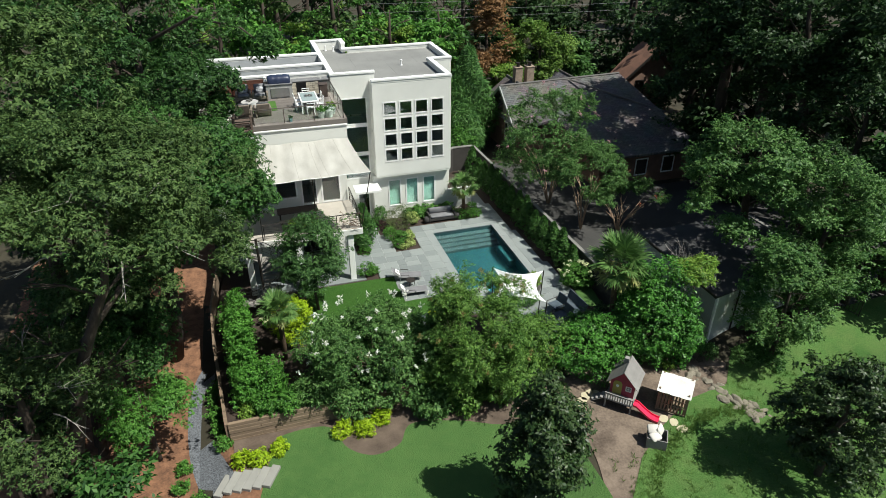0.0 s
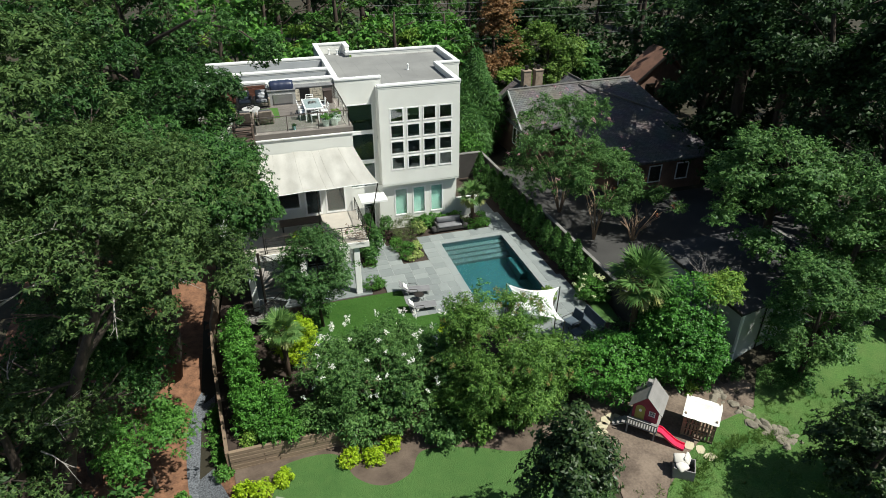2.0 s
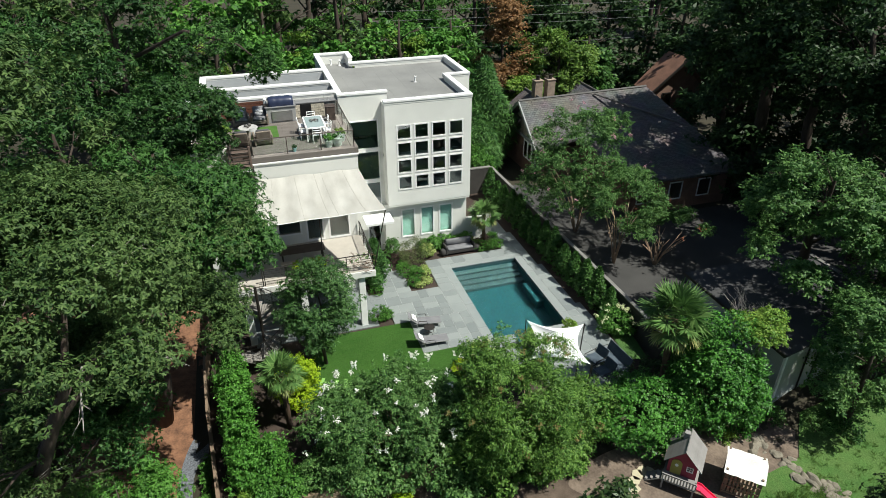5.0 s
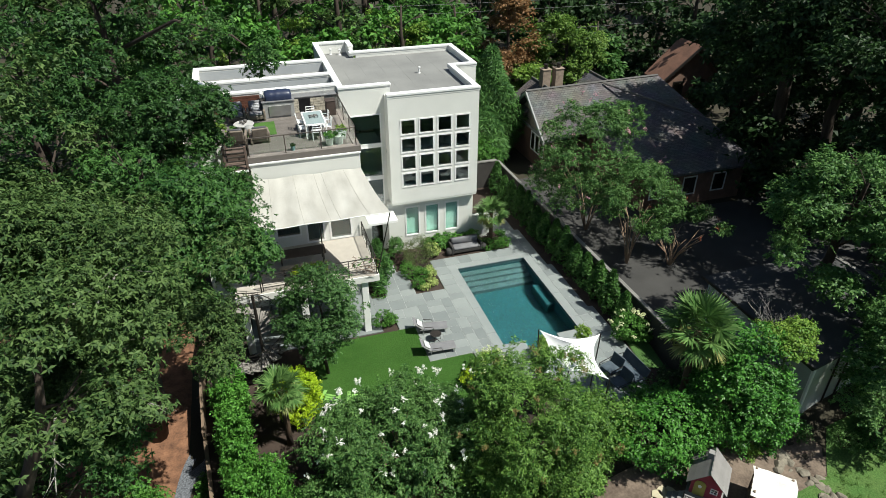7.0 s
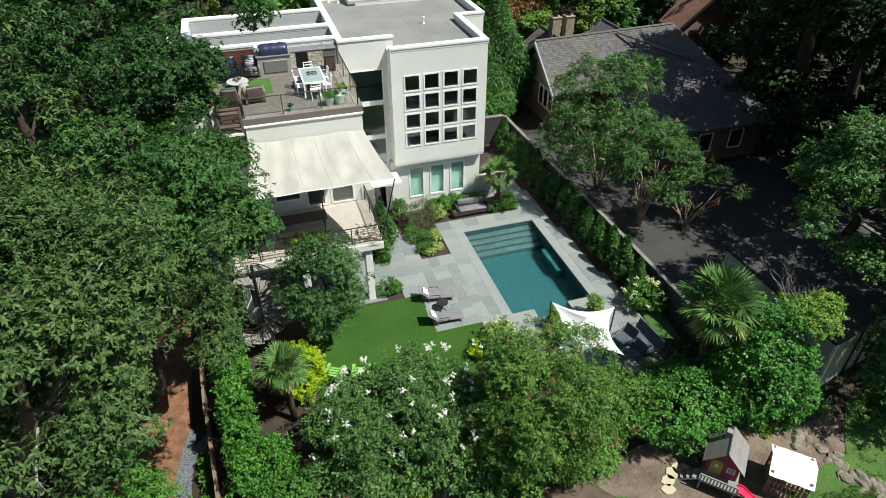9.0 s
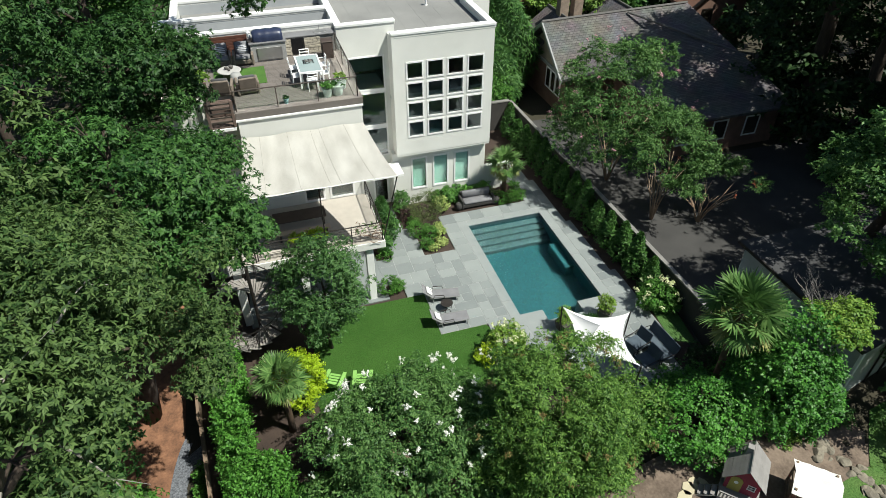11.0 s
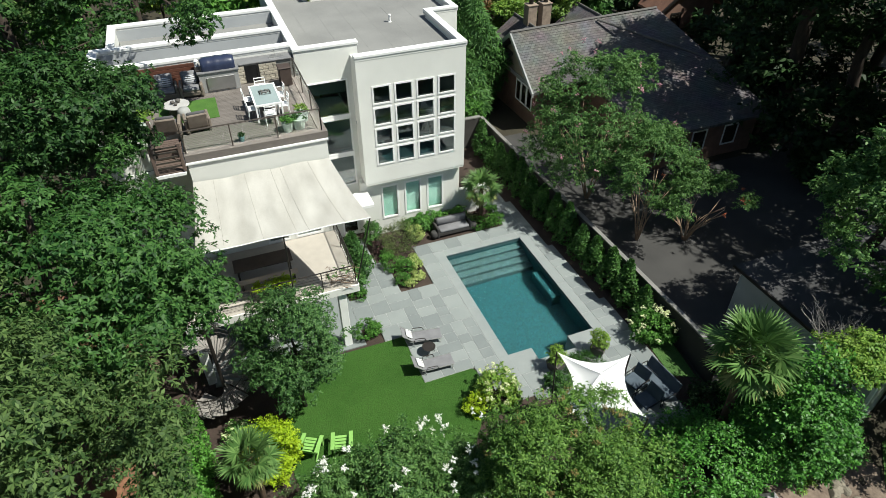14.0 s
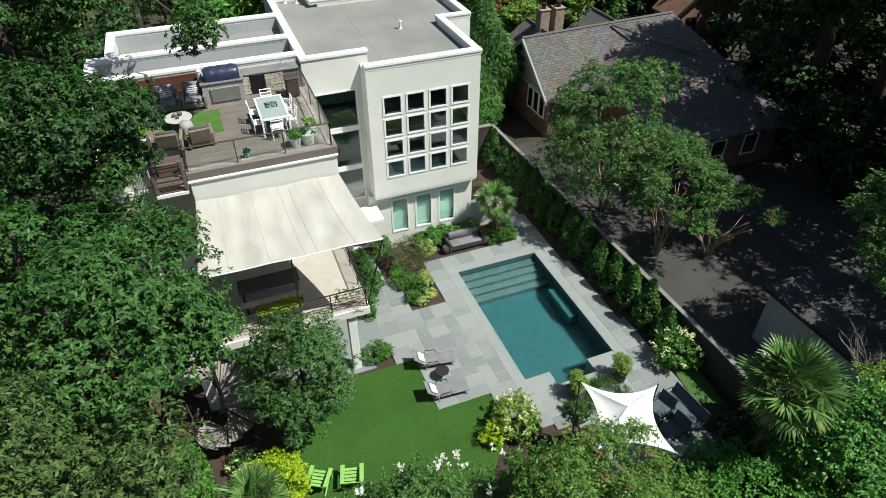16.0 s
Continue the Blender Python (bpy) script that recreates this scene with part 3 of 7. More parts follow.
solo("play_yard", draped(curve_through([(11.2, 21.6), (14, 22.4), (20, 23.0), (22.6, 20.6), (22.4, 17.4), (19.2, 18.0), (17.2, 17.0), (15.2, 15.6), (13.2, 12), (11.6, 13), (12.6, 17), (12.6, 19.4), (11.4, 20.6)]), 0.026), PLAYSOIL, "brown wood-chip ground of the play yard", "mulch", kind="structure")
solo("bed_low", draped(curve_through([(1.2, 23.6), (1.4, 21.2), (3.0, 20.1), (4.7, 20.5), (5.5, 21.5), (7.5, 21.1), (9.5, 20.2), (11.8, 20.0), (12.6, 22.6), (12, 24), (6, 24)]), 0.02), BEDSOIL, "dark mulch bed below the retaining wall", "mulch", kind="structure")
solo("grass_rough", draped([(11.6, 13), (14.6, 16.4), (16.6, 17.8), (19.0, 19.0), (21.6, 19.4), (23.4, 21.4), (32, 22.4), (46, 23), (46, -26), (9, -26), (10.4, 8)], 0.055), ROUGHGRASS, "uneven sunlit grass beside the play yard", "lawn", kind="structure")
solo("driveway", draped([(18.95, 26.5), (19.1, 29.2), (18.6, 39), (18.3, 50), (21.6, 50), (24, 47.5), (30, 41.5), (44, 41.5), (44, 20), (33, 20), (30.5, 21.8), (30.5, 29.6), (22.3, 29.6), (22.3, 26.5)], 0.03), ASPHALT, "dark asphalt drive of the neighbouring house", "driveway", kind="structure")

# raised garden, held by its walls
DECKPOLY = [(5.45, 35.2), (6.3, 35.2), (6.3, 34.15), (7.08, 34.15), (7.08, 31.1), (9.4, 31.1), (9.7, 30.2), (10.2, 29.3), (11.2, 28.6), (12.4, 28.3), (12.9, 24.3), (16.6, 24.3), (17.75, 29.5), (17.5, 32.5), (16.9, 42.2), (16.75, 44.5), (15.6, 44.5), (15.6, 40.55), (9.8, 40.55), (9.8, 37.22), (8.04, 37.22), (8.04, 39.7), (7.6, 39.75), (7.6, 42.2), (6.35, 42.2), (6.35, 37.27), (5.45, 37.27)]
POOL = (11.3, 30.4, 15.9, 39.0)
garden = bmesh.new()
slab([(-3.4, 23.6), (9.5, 23.6), (12.0, 23.3), (17.2, 23.6), (18.7, 26.6), (18.92, 30.1), (-3.95, 30.1), (-3.9, 29)], -1.9, -0.06, garden)
slab([(-3.95, 30.1), (11.1, 30.1), (11.1, 39.2), (-3.4, 39.2), (-4.0, 32)], -1.9, -0.06, garden)
slab([(16.1, 30.1), (18.92, 30.1), (18.45, 39.2), (16.1, 39.2)], -1.9, -0.06, garden)
slab([(-3.4, 39.2), (18.45, 39.2), (18.1, 49.9), (18.1, 57), (-3.3, 57)], -1.9, -0.06, garden)
solo("garden_bed", garden, SOIL, "dark mulched planting beds of the raised garden", "mulch", kind="structure")
solo("lawn_upper", draped([(0.9, 28.6), (1.1, 31.6), (1.4, 33.3), (2.0, 34.1), (7.4, 34.1), (7.4, 31.35), (9.3, 31.35), (9.9, 30.3), (8.8, 28.4), (7.4, 26.6), (1.4, 26.6)], 0.03, 0.7, lambda x, y: -0.05), TURF, "dense deep green turf beside the pool terrace", "lawn", kind="structure")
solo("lawn_side", draped([(17.6, 27.4), (18.6, 26.9), (18.95, 29.2), (18.8, 31.0), (17.9, 30.8), (17.75, 29.0)], 0.02, 0.7, lambda x, y: -0.05), LAWN, "small patch of grass by the boundary wall", "lawn", kind="structure")

# ---- pool ----
px0, py0, px1, py1 = POOL
pool = thing("swimming_pool", "rectangular swimming pool, water teal and ripple glints put into the plaster", "pool", kind="structure")
bm = bmesh.new()
box(px0 - 0.25, py0 - 0.25, -1.9, px1 + 0.25, py1 + 0.25, -1.6, bm)
box(px0 - 0.25, py0 - 0.25, -1.6, px0, py1 + 0.25, -0.06, bm)
box(px1, py0 - 0.25, -1.6, px1 + 0.25, py1 + 0.25, -0.06, bm)
box(px0, py0 - 0.25, -1.6, px1, py0, -0.06, bm)
box(px0, py1, -1.6, px1, py1 + 0.25, -0.06, bm)
part("basin", bm, RIPPLEPLASTER, pool)
for i in range(4):
    part("step", box(px0, py1 - 0.45 * (i + 1), -1.6, px1, py1 - 0.45 * i, -0.50 - 0.22 * i, bevel=0.03), SHALLOWSTEP, pool)
part("bench", box(px1 - 0.55, 34.2, -1.6, px1, 36.4, -0.55, bevel=0.05), RIPPLEPLASTER, pool)
bm = bmesh.new()
for a in ((px0, py0, px0 + 0.015, py1), (px1 - 0.015, py0, px1, py1), (px0 + 0.015, py0, px1 - 0.015, py0 + 0.015), (px0 + 0.015, py1 - 0.015, px1 - 0.015, py1)):
    box(a[0], a[1], -0.30, a[2], a[3], -0.05, bm)
part("tile_band", bm, TILEBAND, pool)
water = part("water", draped([(px0, py0), (px1, py0), (px1, py1), (px0, py1)], 0, 0.5, lambda x, y: -0.13), WATER, pool, "clear still water")
water.visible_shadow = False
# corner platforms that reach into the pool
for a, b in (((11.3, 30.4), (12.55, 31.2)), ((14.5, 30.4), (15.9, 31.24))):
    part("platform", box(a[0], a[1], -1.6, b[0], b[1], 0.0, bevel=0.015), COPING, pool)

# ---- main house ----
house = thing("modern_house", "white three-storey modern house with flat roofs", "house")


def wall(u0, u1, v0, v1, at, turn, holes=(), depth=0.3, name="wall", material=None, parent=None):
    """A wall whose outer face runs from at along turn degrees."""
    m = Matrix.Translation((*at, 0)) @ Matrix.Rotation(radians(turn), 4, "Z")
    return part(name, pierced(u0, u1, v0, v1, depth, list(holes), m), material or STUCCO, parent or house)


def window(u0, u1, v0, v1, at, turn, frame_w=0.09, bars=(), back=None, name="window", proud=0.03, material=None):
    m = Matrix.Translation((*at, 0)) @ Matrix.Rotation(radians(turn), 4, "Z")
    f = part(name, ring(u0, u1, v0, v1, frame_w, -proud, 0.05, m), material or TRIM, house)
    p = box(u0 + frame_w, 0.006, v0 + frame_w, u1 - frame_w, 0.018, v1 - frame_w)
    p.transform(m)
    g = part("pane", p, GLASS, f)
    g.visible_shadow = not back
    for k in bars:
        b = box(u0 + frame_w, -0.01, k - 0.04, u1 - frame_w, 0.09, k + 0.04)
        b.transform(m)
        part("glazing_bar", b, material or TRIM, f)
    if back:
        b = box(u0 + frame_w, 0.16, v0 + frame_w, u1 - frame_w, 0.17, v1 - frame_w)
        b.transform(m)
        part("blind", b, back, f, "pale green blind")
    return f


# the glazed box
BX0, BX1, BY = 7.9, 13.58, 41.95
grid = [(8.6 + 1.153 * c, 8.6 + 1.153 * c + 0.98, 9.22 - 1.15 * r - 1.0, 9.22 - 1.15 * r) for r in range(4) for c in range(4)]
wall(BX0, BX1, 3.72, 10.55, (0, BY), 0, [(a + 0.04, b - 0.04, c + 0.04, d - 0.04) for a, b, c, d in grid])
for a, b, c, d in grid:
    window(a, b, c, d, (0, BY), 0, 0.085)
wall(0.302, 5.05, 3.72, 10.55, (BX1, BY), 90, depth=0.3)
wall(0, 0.648, 3.72, 10.55, (BX0, 42.9), -90, depth=0.28)
part("soffit", box(BX0 + 0.02, BY + 0.02, 3.60, BX1 - 0.02, 43.1, 3.718), STUCCO, house)
# ground floor under the box
gw = [(8.80 + 1.345 * i, 8.80 + 1.345 * i + 1.0, 0.98, 3.16) for i in range(3)]
wall(7.7, BX1 - 0.1, -0.1, 3.6, (0, 42.35), 0, [(a + 0.04, b - 0.04, c + 0.04, d - 0.04) for a, b, c, d in gw])
for a, b, c, d in gw:
    window(a, b, c, d, (0, 42.35), 0, 0.09, back=BLIND)
wall(0.302, 9.9, -0.1, 3.6, (BX1 - 0.1, 42.35), 90)
# stair tower
sw = [(5.62, 7.66, 7.48, 9.42), (5.62, 7.66, 5.32, 7.36), (5.62, 7.66, 3.35, 5.20)]
door = (6.55, 7.5, 0.02, 2.35)
wall(0, 0.25, -0.1, 3.6, (7.7, 42.9), -90, depth=0.28)
wall(5.25, 8.3, -0.1, 10.98, (0, 42.9), 0, [(5.66, 7.62, 3.39, 9.38), door])
for a, b, c, d in sw:
    window(a, b, c, d, (0, 42.9), 0, 0.08)
part("mullion", box(5.62, 42.88, 7.36, 7.66, 43.2, 7.48), TRIM, house)
part("mullion", box(5.62, 42.88, 5.20, 7.66, 43.2, 5.32), TRIM, house)
d1 = part("door", ring(6.55, 7.5, 0.02, 2.35, 0.10, -0.02, 0.08, Matrix.Translation((0, 42.9, 0))), TRIM, house, "glazed white garden door")
part("pane", box(6.65, 42.95, 0.12, 7.4, 42.962, 2.25), GLASS, d1)
part("door_canopy", box(6.15, 40.95, 2.92, 8.0, 42.34, 3.10, bevel=0.015), TRIM, house, "flat white canopy over the door")
# outer walls round the back
wall(0, 1.7, 3.6, 10.55, (BX1 - 0.1, 47.0), 0)
wall(0.302, 5.5, -0.1, 10.55, (15.18, 47.0), 90)
wall(0.302, 7.2, -0.1, 10.55, (15.18, 52.5), 180)
wall(0.103, 1.55, -0.1, 10.98, (7.85, 52.4), 90)
wall(0, 2.6, -0.1, 10.98, (7.85, 54.25), 180)
wall(0, 11.05, -0.1, 10.98, (5.25, 54.25), -90)
# roof and parapets
ROOF = [(5.5, 43.15), (8.05, 43.15), (8.15, 42.2), (13.35, 42.2), (13.35, 47.2), (14.95, 47.2), (14.95, 52.25), (7.6, 52.25), (7.6, 54.0), (5.5, 54.0)]
part("roof", slab(ROOF, 10.1, 10.38), ROOFING, house, "grey membrane flat roof")


def coping(name, x0, y0, x1, y1, z, h=0.26):
    low = max(h - 0.13, 0)
    if low > 0.02:
        ix, iy = (0.035, 0) if x1 - x0 < y1 - y0 else (0, 0.035)
        part("parapet_band", box(x0 + ix, y0 + iy, z, x1 - ix, y1 - iy, z + low), STUCCO, house)
    part(name, box(x0, y0, z + low, x1, y1, z + h, bevel=0.015), TRIM, house, "white parapet cap")


for a in ((BX0 - 0.04, BY - 0.05, BX1 + 0.05, BY + 0.36), (BX1 - 0.33, BY + 0.363, BX1 + 0.05, 46.95), (BX1 - 0.33, 46.953, 15.23, 47.3), (14.86, 47.303, 15.23, 52.15), (7.5, 52.153, 15.23, 52.55)):
    coping("parapet_cap", *a, 10.55)
coping("parapet_cap", 5.21, 43.23, 5.58, 53.9, 10.98, 0.2)
coping("parapet_cap", 5.21, 42.85, 8.35, 43.227, 10.98, 0.2)
coping("parapet_cap", 5.22, 53.903, 7.9, 54.3, 10.98, 0.2)
coping("parapet_cap", 7.51, 52.553, 7.9, 53.9, 10.98, 0.2)
wall(0.302, 0.65, 10.38, 10.98, (8.3, 42.9), 90, depth=0.3)
# roof seams, vents
bm = bmesh.new()
for x in (6.6, 7.8, 9.1, 10.3, 11.5, 12.7):
    box(x, 43.5, 10.38, x + 0.03, 52.0, 10.384, bm)
part("roof_seam", bm, mat("seam", (0.225, 0.225, 0.217), rough=0.95), house)
for x, y in ((11.25, 47.1), (7.0, 53.3), (6.4, 53.6)):
    part("vent_pipe", lathe([(0.10, 10.38), (0.06, 10.45), (0.06, 10.72), (0.09, 10.73), (0.09, 10.78), (0.02, 10.82)], 10, at=(x, y, 0)), TRIM, house, "white roof vent")

# west wing
wall(-0.15, 5.25, 8.5, 9.62, (0, 36.8), 0, depth=0.3)
wall(0.302, 6.05, 8.5, 9.62, (5.25, 36.8), 90, depth=0.28)
part("eave_slab", box(-0.12, 37.1, 8.5, 4.95, 38.62, 8.68), STUCCO, house)
bw = [(0.55, 1.95, 4.35, 6.25), (2.2, 3.25, 3.8, 6.3), (3.5, 4.8, 3.8, 6.3)]
bd = [(0.5, 1.6, 0.02, 2.4), (1.9, 4.3, 0.02, 2.5)]
wall(-3.3, 5.25, -0.1, 8.5, (0, 38.62), 0, [(a + 0.04, b - 0.04, c + 0.04, d - 0.04) for a, b, c, d in bw] + bd)
for w in bw:
    window(*w, (0, 38.62), 0, 0.10)
window(*bd[0], (0, 38.62), 0, 0.08, material=METALDARK)
window(*bd[1], (0, 38.62), 0, 0.08, material=METALDARK)
wall(0.275, 4.25, -0.1, 8.5, (5.25, 38.65), 90)
wall(0, 10.37, -0.1, 9.72, (-3.3, 49.3), -90)
part("roof", box(-3.28, 38.64, 8.35, -0.17, 38.97, 8.49), ROOFING, house)
wall(-3.28, -0.15, 8.5, 9.9, (0, 38.97), 0)
wall(0.302, 1.86, 8.5, 9.62, (-0.15, 38.97), -90)
# service roofs behind the terrace, their parapets lined with roofing
MEMBRANE = mat("parapet_membrane", (0.40, 0.415, 0.43), (0.33, 0.345, 0.36), 0.9, scale=0.8, bump=0.08)
wall(-3.45, 5.2, 9.7, 11.05, (0, 43.42), 0, depth=0.28)
wall(-3.45, 5.2, 9.7, 11.05, (0, 45.75), 0, depth=0.28, material=MEMBRANE)
wall(-2.7, 5.2, 10.2, 11.05, (0, 49.0), 0, depth=0.02, material=MEMBRANE)
wall(-2.7, 5.2, -0.1, 11.05, (0, 49.023), 0, depth=0.26)
wall(0, 2.63, 9.72, 11.05, (-3.5, 46.05), -90)
wall(0, 3.25, 9.72, 11.05, (-2.75, 49.3), -90)
for a in ((-3.5, 43.37, 5.2, 43.75), (-3.5, 45.7, 5.2, 46.1), (-2.78, 48.97, 5.2, 49.37)):
    coping("parapet_cap", *a, 11.05, 0.22)
coping("parapet_cap", -3.55, 43.753, -3.15, 45.697, 11.05, 0.22)
coping("parapet_cap", -2.78, 46.103, -2.4, 48.967, 11.05, 0.22)
part("roof", box(-3.2, 43.7, 10.2, 5.2, 45.75, 10.52), ROOFING, house)
part("roof", box(-2.4, 46.03, 10.2, 5.2, 49.0, 10.52), ROOFING, house)
# unseen slabs and walls added between storeys to keep the rooms dark
part("floor_slab", box(7.9, 42.7, 6.9, 13.2, 51.9, 7.1), REFLECTROOM, house)
part("floor_slab", box(5.6, 43.25, 3.3, 13.2, 52.0, 3.6), REFLECTROOM, house)
part("inner_wall", box(5.6, 46.5, 0, 13.2, 46.7, 3.3), REFLECTROOM, house)
part("inner_wall", box(5.6, 46.5, 3.6, 13.2, 46.7, 6.9), REFLECTROOM, house)
part("inner_wall", box(5.6, 46.5, 7.1, 13.2, 46.7, 10.1), REFLECTROOM, house)
part("floor_slab", box(-3.0, 38.95, 3.3, 4.95, 48.9, 3.6), REFLECTROOM, house)
part("inner_wall", box(-3.0, 42.5, 0, 4.95, 42.7, 8.8), REFLECTROOM, house)

# terrace floor of the west wing
part("terrace_base", slab([(-3.26, 39.3), (0.16, 39.3), (0.16, 37.12), (4.95, 37.12), (4.95, 43.4), (-3.26, 43.4)], 9.74, 9.93), STUCCO, house)
coping("parapet_cap", -0.22, 36.73, 5.3, 36.86, 9.62, 0.09)
y = 37.13
while y < 43.25:
    part("deck_board", box(-0.13 if y < 38.95 else -3.2, y, 9.935, 4.97, y + 0.128, 9.99), DECKWOOD, house)
    y += 0.138
part("fascia", box(-0.2, 36.79, 9.715, 5.32, 37.12, 10.02, bevel=0.01), DECKWOOD, house, "brown timber edge beam")
part("fascia", box(4.98, 37.123, 9.63, 5.32, 42.85, 10.02, bevel=0.01), DECKWOOD, house)

# balcony
BZ = 3.75
part("balcony_slab", box(-1.9, 34.35, BZ - 0.42, 5.4, 38.6, BZ - 0.02, bevel=0.02), STUCCO, house)
part("balcony_floor", box(-1.85, 34.4, BZ - 0.018, 5.35, 38.6, BZ), mat("pale_tile", (0.46, 0.42, 0.37), (0.36, 0.33, 0.29), 0.7, scale=1.5, bump=0.1), house)
for x in (4.62, 1.4, -1.6):
    part("pillar", box(x - 0.18, 34.5, -0.06, x + 0.18, 34.86, BZ - 0.42, bevel=0.015), TRIM, house, "square white pillar")
part("patio_slab", box(-1.5, 34.25, -0.06, 5.4, 38.6, 0.0), STONE, house)

# ---- boundary walls ----
def run_wall(name, label, pts, t, material, cap=None):
    """A wall along plan points, with its own foot and top heights."""
    w = thing(name, label, "wall", kind="structure")
    for (x0, y0, b0, h0), (x1, y1, b1, h1) in zip(pts, pts[1:]):
        d = Vector((x1 - x0, y1 - y0)).normalized()
        nx, ny = -d.y * t / 2, d.x * t / 2
        for nm, lo, hi, e, mt in (("wall_panel", 0, 0, 0, material), ("cap", 1, 1, 0.03, cap)):
            if mt is None:
                continue
            k = 1 + (e / t * 2 if nm == "cap" else 0)
            bm = bmesh.new()
            vs = []
            for x, y, b, hh in ((x0, y0, b0, h0), (x1, y1, b1, h1)):
                z0, z1 = (b, hh) if nm == "wall_panel" else (hh + 0.003, hh + 0.08)
                vs += [bm.verts.new((x + nx * k, y + ny * k, z0)), bm.verts.new((x - nx * k, y - ny * k, z0)), bm.verts.new((x + nx * k, y + ny * k, z1)), bm.verts.new((x - nx * k, y - ny * k, z1))]
            for f in ((0, 1, 3, 2), (4, 6, 7, 5), (0, 4, 5, 1), (2, 3, 7, 6), (0, 2, 6, 4), (1, 5, 7, 3)):
                bm.faces.new([vs[i] for i in f])
            bmesh.ops.recalc_face_normals(bm, faces=bm.faces)
            part(nm, bm, mt, w)
    return w


run_wall("wall_east", "dark rendered boundary wall with a pale stone cap", [(18.25, 49.8, -1, 2.1), (18.45, 44, -1, 2.0), (18.7, 37, -1, 1.9), (18.98, 32, -1, 1.7), (19.14, 28.4, -1, 1.6), (19.16, 26.6, -1, 1.5)], 0.16, DARKWALL, WALLCAP)
run_wall("wall_north", "dark rendered garden wall beside the house", [(18.2, 49.9, -1, 2.1), (16.3, 49.9, -1, 2.1), (15.2, 49.0, -1, 2.1)], 0.25, DARKWALL, WALLCAP)
run_wall("wall_low", "low white rendered wall behind the palm", [(13.5, 42.6, -0.5, 1.7), (15.5, 42.6, -0.5, 1.7)], 0.25, STUCCO)
run_wall("retaining_wall_west", "weathered timber retaining wall along the gravel path", [(-3.45, 23.5, -2.4, 0.12), (-3.95, 29.0, -2.4, 0.12)], 0.16, TIMBER)
run_wall("fence_west", "dark board fence along the side of the garden", [(-3.95, 29.0, -2.4, 0.55), (-4.15, 33, -2.4, 0.7), (-3.6, 39.8, -2.2, 0.9)], 0.12, TIMBER)
rw = thing("retaining_wall_south", "weathered timber retaining wall of stacked sleepers", "wall", kind="structure")
for i in range(6):
    z = -1.05 + 0.2 * i
    for j in range(5):
        x = -3.38 + 2.4 * j - (0.9 if i % 2 else 0)
        x0, x1 = max(x, -3.38), min(x + 2.39, 7.8)
        part("sleeper", box(x0, 23.42 + 0.01 * (i % 3), z, x1, 23.6, z + 0.197, bevel=0.007), TIMBER, rw)

# ---- neighbouring buildings ----
def prism_roof(quads, thick=0.18):
    """Roof planes from lists of corners, each a slab of its own thickness."""
    bm = bmesh.new()
    for q in quads:
        own = bmesh.new()
        f = own.faces.new([own.verts.new(p) for p in q])
        f.normal_update()
        if f.normal.z < 0:
            f.normal_flip()
        r = bmesh.ops.extrude_face_region(own, geom=[f])
        for v in r["geom"]:
            if isinstance(v, bmesh.types.BMVert):
                v.co.z += thick
        bmesh.ops.recalc_face_normals(own, faces=own.faces)
        join(bm, own)
    return bm


nb = thing("neighbour_house", "dark house with grey shingle roofs and two chimneys", "house")
part("wall", slab([(22.7, 50.1), (26.6, 50.1), (26.6, 42.2), (35.3, 42.2), (35.3, 57.2), (22.7, 57.2)], -0.3, 2.95), BRICKRED, nb)
bm = bmesh.new()
f = bm.faces.new([bm.verts.new(p) for p in ((22.74, 50.2, 2.95), (22.74, 57.2, 2.95), (22.74, 53.7, 5.75))])
r = bmesh.ops.extrude_face_region(bm, geom=[f])
for v in r["geom"]:
    if isinstance(v, bmesh.types.BMVert):
        v.co.x += 0.2
bmesh.ops.recalc_face_normals(bm, faces=bm.faces)
part("gable_wall", bm, mat("tan_siding", (0.30, 0.26, 0.21), (0.24, 0.21, 0.17)), nb, "tan boarded gable")
part("gable_band", box(22.62, 50.0, 2.96, 22.73, 57.4, 3.2, bevel=0.01), mat("grey_board", (0.30, 0.31, 0.31)), nb)
part("roof", prism_roof([[(22.15, 53.7, 6.0), (34.7, 53.85, 6.2), (35.8, 41.5, 2.9), (26.2, 41.5, 2.9), (25.5, 48.6, 4.1), (22.15, 49.75, 3.0)], [(22.15, 53.7, 6.0), (34.7, 53.85, 6.2), (35.8, 58.0, 2.9), (22.15, 57.6, 3.0)]]), SHINGLE, nb, "grey shingle roof")
part("roof_ridge", tube([(22.1, 53.7, 6.2), (34.7, 53.85, 6.4)], 0.10, n=6), mat("ridge_tile", (0.12, 0.115, 0.11)), nb)
part("roof_hip", tube([(29.2, 53.5, 6.28), (35.6, 47.0, 4.5)], 0.09, n=6), mat("ridge_tile", (0.12, 0.115, 0.11)), nb)
for nm, x, y1 in (("cross_roof", 24.6, 57.9), ("rear_roof", 30.5, 58.5)):
    part(nm, prism_roof([[(x, 54.2, 5.75), (x, y1, 5.75), (x + 2.9, y1, 3.5), (x + 2.9, 54.2, 3.5)], [(x, 54.2, 5.75), (x, y1, 5.75), (x - 2.9, y1, 3.5), (x - 2.9, 54.2, 3.5)]]), SHINGLE, nb)
    part("roof_ridge", tube([(x, 54.2, 5.95), (x, y1, 5.95)], 0.09, n=6), mat("ridge_tile", (0.12, 0.115, 0.11)), nb)
